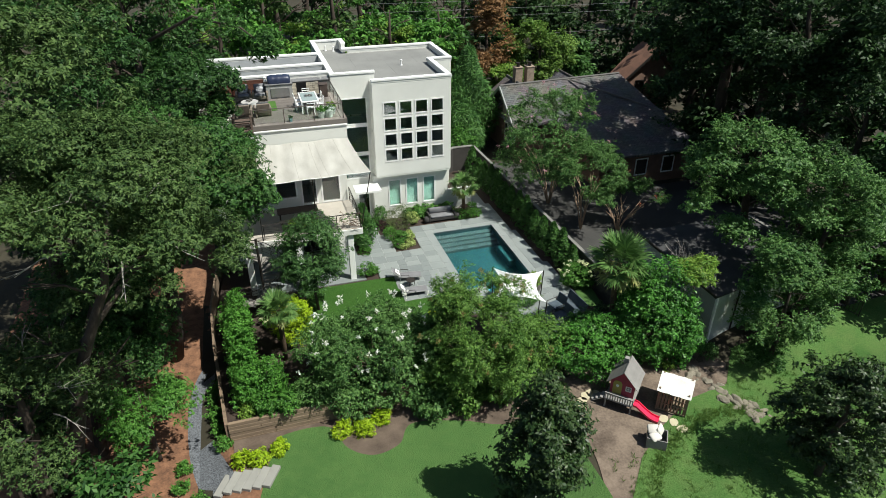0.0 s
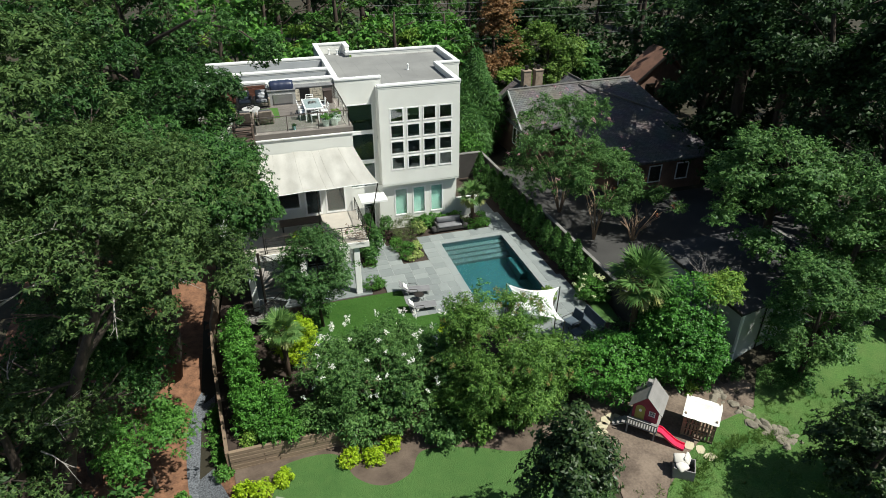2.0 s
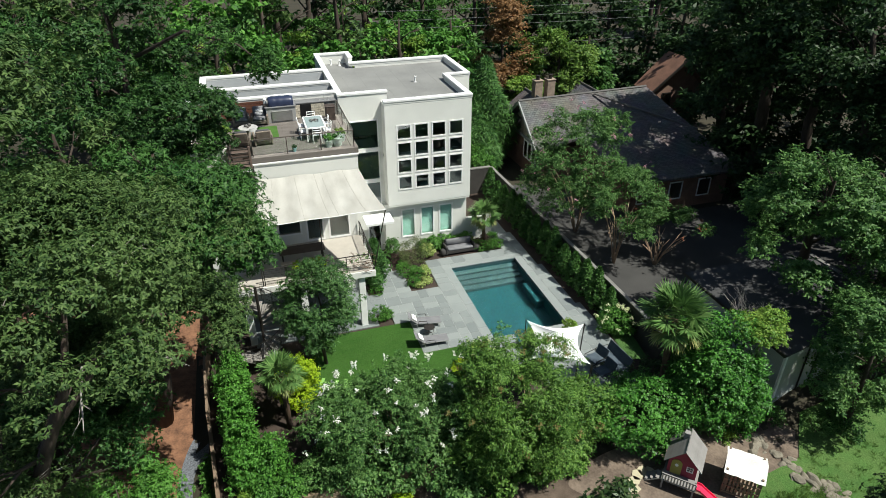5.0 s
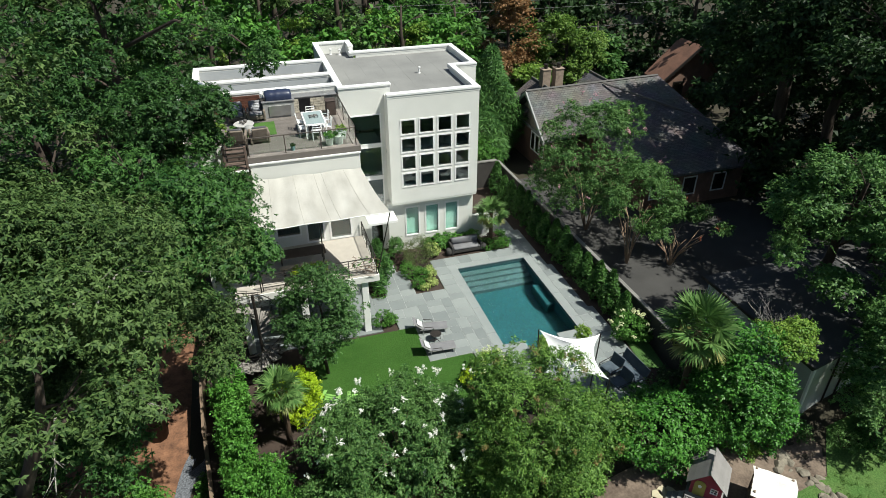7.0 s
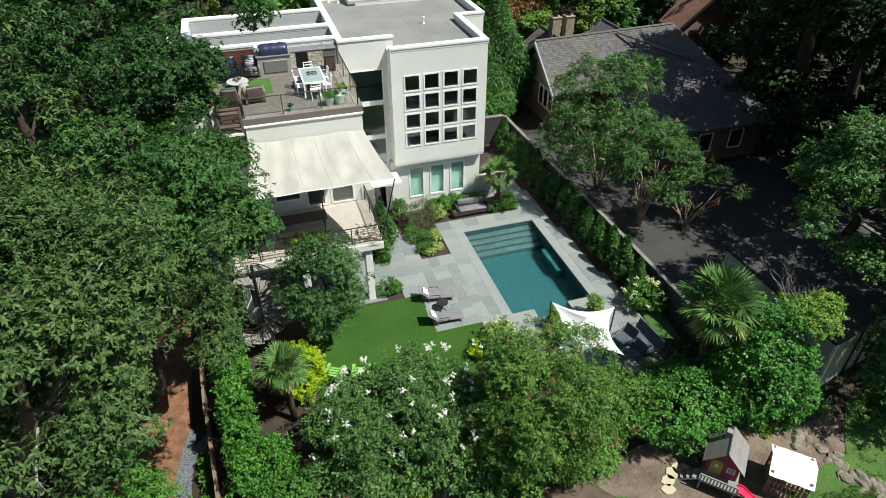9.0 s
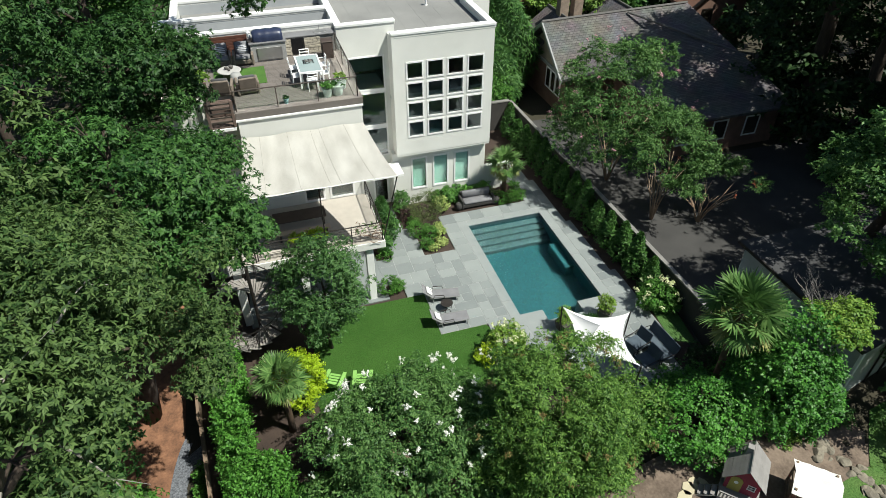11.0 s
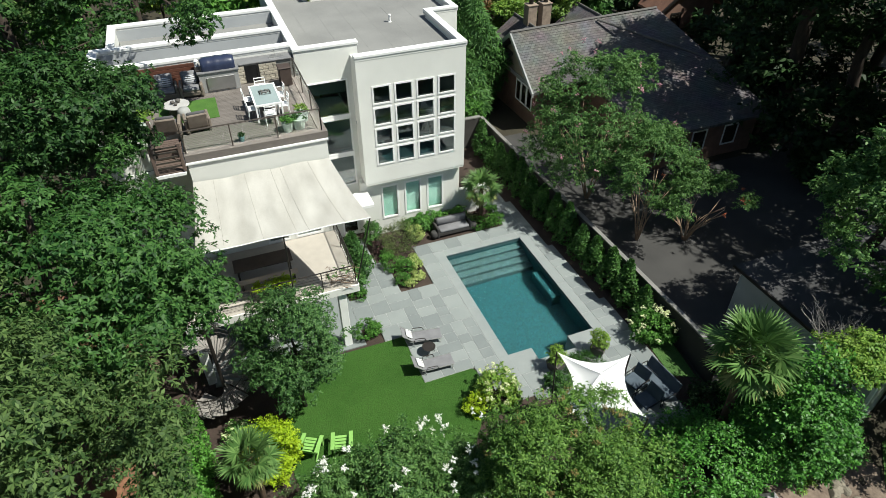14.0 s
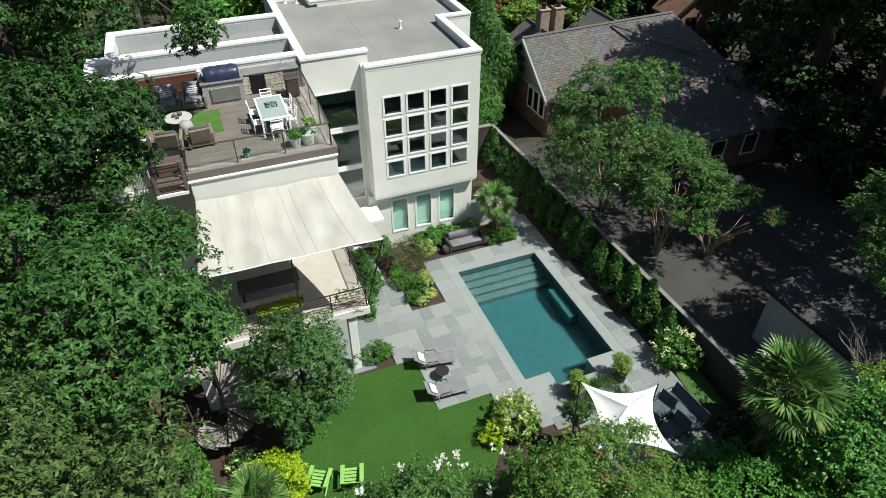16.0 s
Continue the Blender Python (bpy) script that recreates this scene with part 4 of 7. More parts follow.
for x in (24.4, 25.6):
    c = part("chimney", box(x, 55.4, 4.0, x + 0.75, 56.1, 7.2, bevel=0.02), mat("tan_brick", (0.33, 0.26, 0.205), (0.20, 0.155, 0.12), 0.9, scale=3, fine=14, bump=0.3), nb, "brown brick chimney")
    part("chimney_cap", box(x - 0.05, 55.35, 7.2, x + 0.80, 56.15, 7.28, bevel=0.02), mat("tan_brick", (0.33, 0.26, 0.205)), c)
    part("chimney_pot", lathe([(0.17, 7.3), (0.15, 7.55), (0.2, 7.6), (0.2, 7.66)], 12, at=(x + 0.375, 55.75, 0)), METALDARK, c)
for x0, x1 in ((27.2, 28.6), (30.0, 31.2), (32.6, 33.8)):
    w = part("window", ring(x0, x1, 0.9, 2.4, 0.1, -0.04, 0.02, Matrix.Translation((0, 42.2, 0))), TRIM, nb)
    part("pane", box(x0 + 0.1, 42.185, 1.0, x1 - 0.1, 42.195, 2.3), GLASS, w)
for u in (50.75, 51.6, 52.45):
    w = part("gable_window", ring(u, u + 0.8, 1.3, 2.9, 0.09, -0.03, 0.04, Matrix.Translation((22.68, 0, 0)) @ Matrix.Rotation(radians(90), 4, "Z")), TRIM, nb)
    part("pane", box(22.66, u + 0.09, 1.39, 22.675, u + 0.71, 2.81), GLASS, w)
part("barge_board", prism_roof([[(22.05, 53.7, 5.9), (22.17, 53.7, 5.9), (22.17, 49.7, 2.9), (22.05, 49.7, 2.9)], [(22.05, 53.7, 5.9), (22.17, 53.7, 5.9), (22.17, 57.65, 2.9), (22.05, 57.65, 2.9)]], 0.3), mat("grey_board", (0.30, 0.31, 0.31)), nb)

fh = thing("far_house", "timber-framed house with a rust-brown tiled roof", "house")
part("wall", slab([(37.4, 56.2), (42.6, 56.2), (42.6, 58.3), (37.4, 58.3)], -0.5, 5.2), BRICKRED, fh)
RUSTTILE = mat("rust_tiles", (0.24, 0.125, 0.085), (0.13, 0.07, 0.05), 0.9, scale=1.5, fine=12, bump=0.5)
part("roof", prism_roof([[(40, 55.4, 8.0), (40, 58.7, 8.0), (36.7, 58.7, 4.9), (36.7, 55.8, 4.9)], [(40, 55.4, 8.0), (40, 58.7, 8.0), (43.3, 58.7, 4.9), (43.3, 55.8, 4.9)]]), RUSTTILE, fh, "rust-brown tiled roof")
for y in (56.2, 58.1):
    bm = bmesh.new()
    bm.faces.new([bm.verts.new(p) for p in ((37.4, y, 5.2), (42.6, y, 5.2), (40, y, 7.75))])
    r = bmesh.ops.extrude_face_region(bm, geom=list(bm.faces))
    for v in r["geom"]:
        if isinstance(v, bmesh.types.BMVert):
            v.co.y += 0.2
    bmesh.ops.recalc_face_normals(bm, faces=bm.faces)
    part("gable_wall", bm, BRICKRED, fh)
for x0, x1 in ((38.3, 39.4), (40.6, 41.7)):
    w = part("window", ring(x0, x1, 3.4, 4.8, 0.1, -0.05, 0.02, Matrix.Translation((0, 56.2, 0))), METALDARK, fh)
    part("pane", box(x0 + 0.1, 56.185, 3.5, x1 - 0.1, 56.195, 4.7), GLASS, w)
part("barge_board", prism_roof([[(40, 55.25, 7.9), (40, 55.38, 7.9), (36.7, 55.78, 4.8), (36.7, 55.65, 4.8)], [(40, 55.25, 7.9), (40, 55.38, 7.9), (43.3, 55.78, 4.8), (43.3, 55.65, 4.8)]], 0.25), METALDARK, fh)

gar = thing("garage", "low garage with grey-green walls and a dark flat roof", "garage")
part("wall", slab([(22.4, 22.27), (30.4, 23.9), (30.4, 29.5), (22.4, 29.5)], -0.6, 3.0), GARAGEWALL, gar)
part("roof", slab([(22.3, 22.17), (30.6, 23.86), (30.6, 29.85), (22.3, 29.85)], 3.0, 3.1), mat("dark_roll_roof", (0.06, 0.06, 0.062), (0.04, 0.04, 0.042), 0.9, scale=0.7, fine=25), gar, "dark felt roof")
part("gutter", box(22.21, 22.2, 2.96, 22.297, 29.9, 3.1), METALDARK, gar)
part("corner_board", box(22.34, 22.21, -0.6, 22.46, 22.33, 2.98), TRIM, gar)
for u in (1.75, 2.7):
    x, y = 22.4 + u * 0.98, 22.27 + u * 0.2 - 0.06
    part("downpipe", tube([(x, y, -0.55), (x, y, 2.95)], 0.045, n=8), METALDARK, gar, "dark metal downpipe")
# pale strip paints the sunlight on the east eave
part("roof_edge", box(30.45, 24.0, 3.105, 30.7, 29.8, 3.18, bevel=0.01), WALLCAP, gar, "roof edge coloured pale for the sun on it")

# ---- trees ----
WOODS = "trees round the garden"
oa = tree("oak_tree", "big broad oak with dull green leaves", 11, -10.6, 21.6, -1.5, 16.4, (3.7, 4.1, 3.7), OAK, 600, 161, 0.50, 0.12, 0.34, WOODS, 0.87, bough=0.95, fork=11, low=0.06, lean=(5.8, -1.1), aspect=0.36, rosette=True, droop=0.45)
part("low_bough", tube([(3.4, -0.5, 9.2), (5.0, 1.4, 10.6), (6.4, 2.6, 11.2), (8.2, 3.0, 11.0)], [0.15, 0.11, 0.07, 0.02], n=7), BARK, oa)
part("low_bough_leaves", crown("low_bough_leaves", 24, (6.6, 2.5, 11.2), (2.7, 1.9, 2.0), 200, 154, 0.5, 0.13, OAK, low=-0.6, bough=0.85, aspect=0.36, rosette=True, droop=0.45), OAK, oa)
part("low_bough", tube([(2.7, -0.4, 7.6), (3.4, 1.8, 9.4), (4.6, 3.2, 10.2)], [0.12, 0.08, 0.02], n=7), BARK, oa)
part("low_bough_leaves", crown("low_bough_leaves", 23, (4.4, 2.8, 10.0), (2.0, 1.5, 1.5), 130, 140, 0.5, 0.13, OAK, low=-0.4, bough=0.8, aspect=0.36, rosette=True, droop=0.45), OAK, oa)
tree("oak_tree", "broad oak on the straw-covered slope", 21, -10.4, 20.4, -1.5, 10.6, (2.8, 2.8, 2.8), OAK, 330, 126, 0.5, 0.12, 0.3, WOODS, 0.70, bough=0.9, fork=10, low=-0.8, lean=(1.0, 0.3), aspect=0.36, rosette=True, droop=0.45)
tm = tree("maple_tree", "tall maple with fresh green leaves reaching over the terrace", 12, -6.4, 31.4, -1.2, 16.4, (3.3, 3.4, 4.2), MAPLE, 600, 140, 0.55, 0.15, 0.36, WOODS, 0.645, bough=1.0, fork=11, lean=(2.7, -1.5), aspect=0.4, rosette=True)
part("bough", tube([(1.6, -0.9, 7.0), (3.4, -1.3, 9.2), (4.9, -1.4, 10.2), (5.9, -1.2, 10.4)], [0.13, 0.09, 0.05, 0.015], n=7), BARK, tm)
part("bough_leaves", crown("bough_leaves", 28, (5.1, -1.2, 10.2), (1.5, 1.5, 1.3), 110, 98, 0.45, 0.16, MAPLE, low=-0.9, bough=0.7, aspect=0.4, rosette=True), MAPLE, tm)
part("bough", tube([(1.8, 0.4, 8.6), (3.0, 1.4, 11.0), (4.6, 2.0, 12.0)], [0.1, 0.06, 0.015], n=7), BARK, tm)
part("bough_leaves", crown("bough_leaves", 31, (3.9, 1.9, 11.8), (1.5, 1.6, 1.4), 110, 98, 0.45, 0.15, MAPLE, low=-0.9, bough=0.7, aspect=0.4, rosette=True), MAPLE, tm)
tree("oak_tree", "tall oak in the wood beside the house", 13, -9.4, 25.8, -1.5, 19.5, (3.9, 4.2, 4.6), OAK, 310, 98, 0.65, 0.2, 0.4, WOODS, 0.80, bough=1.15, aspect=0.38, rosette=True, shell=0.4, lean=(1.4, 0.6), low=-0.6)
nm = tree("maple_tree", "tall maple close beside the house, leaves darkened for shade", 14, -8.6, 36.4, -1.0, 18.5, (4.6, 4.6, 6.6), MAPLESHADE, 310, 98, 0.7, 0.21, 0.36, WOODS, 0.66, shell=0.4, bough=1.25, low=-0.95, aspect=0.42, rosette=True)
part("bough", tube([(0.5, -0.3, 9.5), (2.6, -0.2, 12.2), (4.9, -0.4, 13.7), (7.6, -0.4, 13.9)], [0.16, 0.12, 0.07, 0.02], n=7), BARK, nm)
part("bough_leaves", crown("bough_leaves", 27, (5.3, -0.3, 13.8), (1.9, 2.2, 1.4), 170, 105, 0.5, 0.17, MAPLESHADE, low=-0.8, bough=0.8, aspect=0.4, rosette=True), MAPLESHADE, nm)
part("bough", tube([(2.0, 0.0, 10.8), (4.0, 0.2, 12.2), (6.6, 0.2, 12.3)], [0.09, 0.05, 0.015], n=7), BARK, nm)
part("bough_leaves", crown("bough_leaves", 29, (5.8, 0.1, 12.2), (1.3, 1.6, 0.8), 90, 98, 0.42, 0.16, MAPLESHADE, low=-0.8, bough=0.6, aspect=0.4, rosette=True), MAPLESHADE, nm)
mt = tree("maple_tree", "tall leafy maple behind the service roofs", 15, -8.0, 52.0, -0.5, 20.0, (6.0, 5.5, 7.5), MAPLESHADE, 300, 70, 0.85, 0.29, 0.4, WOODS, 0.58, shell=0.4, bough=1.5, aspect=0.42, rosette=True)
part("bough", tube([(1.5, -1.0, 13.0), (5.0, -5.5, 15.2), (8.0, -9.4, 15.0), (9.5, -11.1, 13.9)], [0.14, 0.10, 0.06, 0.015], n=7), BARK, mt)
part("bough_leaves", crown("bough_leaves", 25, (9.4, -11.1, 14.3), (0.8, 0.8, 0.9), 34, 70, 0.4, 0.18, MAPLE, low=-1, aspect=0.4, rosette=True), MAPLE, mt)
part("bough_leaves", crown("bough_leaves", 26, (7.0, -8.2, 15.2), (1.3, 1.2, 0.8), 30, 70, 0.45, 0.18, MAPLE, low=-1, aspect=0.4, rosette=True), MAPLE, mt)
tree("oak_tree", "young shaded oak on the straw-covered slope", 17, -9.4, 25.0, -1.5, 9.4, (2.7, 2.6, 3.4), MAPLE, 270, 126, 0.6, 0.14, 0.2, WOODS, 0.66, bough=1.0, lean=(1.4, 1.2), low=-0.8, rosette=True, aspect=0.4)
tree("maple_tree", "shaded maple on the straw-covered slope", 22, -8.4, 29.0, -1.5, 9.6, (2.3, 2.4, 3.4), MAPLESHADE, 200, 98, 0.6, 0.2, 0.2, WOODS, 0.64, bough=1.0, rosette=True, aspect=0.4, low=-0.85, lean=(0.5, -0.2))
tree("young_tree", "young bright green tree by the gravel path", 19, -6.7, 23.8, -1.5, 4.7, (1.8, 1.8, 1.3), BRIGHT, 190, 98, 0.42, 0.13, 0.1, WOODS, 0.68, bough=0.75, aspect=0.38, rosette=True)
# dark fill under the oaks: most take the leaf colour darkened for shade
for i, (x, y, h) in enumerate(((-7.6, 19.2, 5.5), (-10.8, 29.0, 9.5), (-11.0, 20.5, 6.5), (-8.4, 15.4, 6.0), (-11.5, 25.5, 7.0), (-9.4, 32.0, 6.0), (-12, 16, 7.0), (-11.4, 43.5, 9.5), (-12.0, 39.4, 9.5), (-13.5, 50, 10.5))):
    tree("understory_tree", "low shaded tree under the oaks", 90 + i, x, y, -1.5, h, (1.9, 1.9, h * 0.42), DEEPSHADE if i % 3 else MAPLE, 70, 42, 0.6, 0.3, 0.1, WOODS, 0.56, bough=0.8, low=-0.95)
PALETWIG = mat("pale_twig", (0.30, 0.28, 0.25), (0.20, 0.185, 0.165))
for o, seed, c, r, n in ((bpy.data.objects["oak_tree"], 3, (5.8, -1.1, 14.0), (3.3, 3.6, 3.0), 14), (bpy.data.objects["oak_tree.001"], 4, (1.0, 0.3, 7.4), (2.7, 2.7, 2.7), 14)):
    for bm in twigs(seed, c, r, n):
        part("bare_twig", bm, PALETWIG, o, "bare pale twig")
for i, (x, y, h) in enumerate(((-3.5, 58.5, 7), (0.5, 60.5, 8), (4.0, 58.0, 6.5), (8.5, 61.0, 8), (11.0, 57.5, 6), (15.0, 60.0, 7), (17.5, 63.5, 8.5), (20.5, 70, 9), (11, 67, 9), (5, 68, 10), (-8, 60, 8), (23, 66.5, 7), (14.0, 70.5, 9), (8.0, 73.0, 10), (17.5, 74.5, 10), (-1.0, 78.0, 11), (12.0, 82.0, 12), (21.5, 79.0, 11), (-7.0, 86.0, 13), (3.5, 90.0, 13), (28.0, 90.0, 13), (16.5, 96.0, 14), (-14.0, 72.0, 11))):
    tree("thicket_tree", "low bright green tree at the edge of the wood", 300 + i, x, y, -0.4, h * 1.2, (h * 0.40, h * 0.36, h * 0.56), THICKET if i % 3 else LIME, 140, 28, 0.7, 0.33, 0.12, WOODS, 0.5, bough=0.8, low=-0.95)
rng = random.Random(5)
# unseen trees at the far right are added to shade the drive and roof
far = [(-16, 62, 22, OAK), (-6, 66, 20, MAPLE), (2, 64, 17, BRIGHT), (9, 68, 19, OAK), (14, 63, 14, BRIGHT), (20, 66, 13, BRIGHT), (37, 74, 19, DEEPSHADE), (32, 71, 14, DEEPSHADE), (26, 76, 17, MAPLE), (44, 62, 15, DEEPSHADE), (34.5, 63.5, 8, MAPLE), (46, 70, 22, DEEPSHADE), (55, 62, 22, DEEPSHADE), (4, 76, 21, MAPLE), (30, 82, 20, DEEPSHADE), (-14, 80, 22, OAK), (60, 46, 21, DEEPSHADE), (47, 52, 20, DEEPSHADE), (44, 42, 19, DEEPSHADE), (52, 33, 18, MAPLE), (45, 22, 15, MAPLE), (36, 23, 12, MAPLE), (50, 43, 22, DEEPSHADE), (47, 30, 20, DEEPSHADE), (46.8, 55, 17, DEEPSHADE), (-2, 60, 16, BRIGHT), (-11, 58, 19, OAK), (6, 59, 12, BRIGHT), (12, 58.5, 10, MAPLE), (40, 32, 19, DEEPSHADE), (70, 70, 24, DEEPSHADE), (16, 90, 24, DEEPSHADE), (45, 92, 24, OAK), (38.8, 39, 22, DEEPSHADE), (42, 51.5, 11, DEEPSHADE), (36.6, 37.6, 7, DEEPSHADE), (37.5, 44, 7, DEEPSHADE), (36, 67, 10, DEEPSHADE), (27.5, 68, 10, DEEPSHADE), (40, 70, 14, DEEPSHADE), (46, 62, 12, DEEPSHADE), (34, 78, 16, DEEPSHADE), (22, 84, 18, DEEPSHADE), (52, 80, 20, DEEPSHADE), (8, 84, 20, DEEPSHADE), (-8, 78, 20, DEEPSHADE)]
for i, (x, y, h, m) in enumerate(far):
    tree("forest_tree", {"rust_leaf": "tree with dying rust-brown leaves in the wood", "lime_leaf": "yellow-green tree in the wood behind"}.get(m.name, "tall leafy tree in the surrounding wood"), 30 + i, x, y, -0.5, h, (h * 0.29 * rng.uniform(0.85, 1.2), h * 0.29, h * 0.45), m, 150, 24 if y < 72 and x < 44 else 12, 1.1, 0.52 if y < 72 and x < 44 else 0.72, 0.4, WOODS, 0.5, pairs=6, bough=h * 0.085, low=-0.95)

for i in range(15):
    x, y = -46 + 9.5 * i, 102 + 9 * (i % 3)
    tree("forest_tree", "tall leafy tree in the surrounding wood", 330 + i, x, y, -0.5, 20 + 2 * (i % 2), (6.8, 6.0, 9.6), DEEPSHADE if i % 2 else MAPLE, 110, 21, 1.9, 0.95, 0.45, WOODS, 0.5, bough=2.4, low=-0.95)

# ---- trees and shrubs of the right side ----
# dense crowns set to shade the neighbour's roof and drive, shade also in leaf colour
tree("oak_tree", "tall dense oak beside the neighbouring house, leaves darkened for shade", 66, 38.6, 43.3, -0.3, 25, (6.8, 6.2, 10.0), DEEPSHADE, 600, 63, 0.95, 0.36, 0.5, WOODS, 0.55, bough=1.7, low=-0.95)
tree("oak_tree", "tall oak spreading over the drive, leaves darkened for shade", 67, 37.5, 31.5, -0.2, 19.5, (6.4, 7.4, 4.6), DEEPSHADE, 540, 56, 0.95, 0.33, 0.42, WOODS, 0.78, bough=1.5, lean=(-1.8, 3.4), low=-0.9)
tree("elm_tree", "leafy tree leaning over the garage", 70, 29.8, 29.8, -0.1, 12.0, (3.4, 3.1, 3.0), CRAPE, 340, 88, 0.6, 0.18, 0.3, WOODS, 0.70, bough=1.0, lean=(-3.6, -4.0), pairs=11, low=-0.8)
tree("elm_tree", "leafy tree beside the garage", 68, 28.6, 22.4, -0.3, 10.6, (3.2, 2.6, 4.1), CRAPE, 400, 88, 0.6, 0.16, 0.22, WOODS, 0.58, bough=1.1, low=-0.95, pairs=11)
tree("elm_tree", "tall leafy tree behind the garage", 71, 36.0, 28.0, -0.1, 13.5, (5.0, 5.0, 5.5), DEEPSHADE, 330, 70, 0.95, 0.28, 0.3, WOODS, 0.6, bough=1.8)
tree("elm_tree", "leafy tree at the far edge of the rough grass", 80, 32.6, 22.6, -0.4, 7.6, (3.0, 2.4, 3.1), CRAPE, 300, 88, 0.6, 0.17, 0.18, WOODS, 0.6, bough=1.0, low=-0.95, pairs=11)
tree("elm_tree", "leafy tree hanging down to the rough grass", 72, 25.0, 20.3, -0.5, 8.0, (2.4, 1.9, 3.5), CRAPE, 330, 88, 0.5, 0.14, 0.12, WOODS, 0.58, bough=0.8, low=-0.95, up=1.1, pairs=11)
tree("young_tree", "small yellow-green tree at the garage corner", 69, 21.3, 22.9, -0.4, 5.9, (1.0, 0.9, 0.75), LIME, 90, 70, 0.4, 0.14, 0.07, WOODS, 0.82, bough=0.5)
tree("magnolia_tree", "dark glossy magnolia at the edge of the lawn", 73, 8.95, 15.5, -0.95, 7.4, (1.75, 1.75, 3.1), MAGNOLIA, 330, 77, 0.42, 0.17, 0.12, "magnolias in the low yard", 0.56, low=-0.95, lump=3.6, cone=0.35, rosette=True, aspect=0.42, bough=0.55, fork=6)
tree("magnolia_tree", "dark glossy magnolia on the rough grass", 74, 21.5, 13.3, -0.5, 6.7, (2.2, 2.1, 2.9), MAGNOLIA, 380, 77, 0.45, 0.17, 0.14, "magnolias in the low yard", 0.55, low=-0.95, lump=3.4, cone=0.2, rosette=True, aspect=0.42, bough=0.6, fork=6)
tree("rust_tree", "narrow tree with dying rust-brown leaves", 77, 24.3, 63.0, -0.3, 14.5, (1.9, 1.8, 4.6), RUST, 230, 50, 0.75, 0.26, 0.25, WOODS, 0.62, bough=1.0)
tree("maple_tree", "yellow-green maple behind the brick chimneys", 78, 30.0, 62.0, -0.3, 10.6, (3.5, 3.0, 3.6), leafy("olive_lime_leaf", (0.05, 0.125, 0.018), (0.17, 0.275, 0.05)), 330, 60, 0.8, 0.28, 0.25, WOODS, 0.62, bough=1.3)
tree("young_tree", "young lime-green tree behind the brick chimneys", 79, 24.9, 60.8, -0.3, 6.8, (1.5, 1.4, 2.2), LIME, 150, 60, 0.55, 0.22, 0.12, WOODS, 0.62, bough=0.7)
spire("conifer", "tall narrow dark conifer beside the house", 75, 19.5, 55.0, 0, 2.4, 10.4, CONIFER, 5600, 0.46, "", "tree", loose=0.26, rise=-0.25, aspect=0.17)
bush("conifer_shrub", "rounded green shrub behind the dark wall", 76, 17.5, 52.2, 0, 1.8, 3.6, BRIGHT, 6000, 0.16, 0.35)


# ---- garden trees and shrubs ----
def stem(seed, i, n, spread, h, r):
    """One slender bare stem of a clump, forking twice."""
    rng = random.Random(seed * 31 + i)
    bm = bmesh.new()
    a = i * 6.283 / n + rng.uniform(-0.4, 0.4)
    s = spread * rng.uniform(0.5, 1)
    p = [(0, 0, -0.2), (math.cos(a) * s * 0.25, math.sin(a) * s * 0.25, h * 0.35), (math.cos(a) * s * 0.6, math.sin(a) * s * 0.6, h * 0.7), (math.cos(a + 0.2) * s, math.sin(a + 0.2) * s, h)]
    tube(p, [r, r * 0.8, r * 0.55, r * 0.2], bm, 7)
    for k in (1, 2):
        for _ in range(2):
            q = Vector(p[k])
            b = a + rng.uniform(-1.3, 1.3)
            tube([q, q + Vector((math.cos(b) * s * 0.45, math.sin(b) * s * 0.45, h * 0.28))], [r * 0.45, r * 0.12], bm, 5)
    return bm


def crape(label, seed, x, y, z, h, radii, material, flowers=None, n=240, per=110, group="crape myrtles", leaf=0.16, heads=26, bottom=-0.75, bark=PALEBARK, cz=0.55, bough=0.9, clump=0.45, count=7):
    t = thing("crape_myrtle", label, "tree", group, at=Matrix.Translation((x, y, z)))
    for i in range(count):
        part("stem", stem(seed, i, count, radii[0] * 0.7, h * 0.64, 0.055), bark, t, smooth=True)
    part("crown", crown("crown", seed, (0, 0, h * cz), radii, n, per, clump, leaf, material, low=bottom, droop=0.6, aspect=0.36, bough=bough, pairs=11), material, t)
    if flowers:
        part("blossom", crown("blossom", seed + 1, (0, 0, h * cz + 0.25), (radii[0] + 0.45, radii[1] + 0.55, radii[2] + 0.4), heads, 56, 0.14, 0.055, flowers, low=-0.3, shell=0.93, aspect=0.7, flat=1.2, lump=2.4), flowers, t, "brown seed heads" if flowers is SEEDHEAD else "pale flower heads")
    return t


bush("edge_shrub", "tall leafy shrub between the two crape myrtles", 113, 6.5, 24.3, -0.06, 1.5, 4.0, CRAPE, 9000, 0.13, 0.4, "shrubs over the retaining wall", droop=0.7, aspect=0.36)
GARDENLEAF = leafy("garden_tree_leaf", (0.024, 0.078, 0.020), (0.108, 0.222, 0.062))
SEEDHEAD = leafy("seed_head", (0.12, 0.10, 0.03), (0.24, 0.20, 0.07), 0.2)
CRAPEYELLOW = leafy("crape_yellowing", (0.036, 0.105, 0.016), (0.165, 0.30, 0.058), broad=0.5)
crape("broad crape myrtle with white flower heads", 101, 4.0, 25.1, -0.06, 4.4, (3.7, 1.75, 1.8), CRAPE, FLOWER, 560, 110, heads=85, cz=0.47, bottom=-0.95, leaf=0.13, clump=0.5)
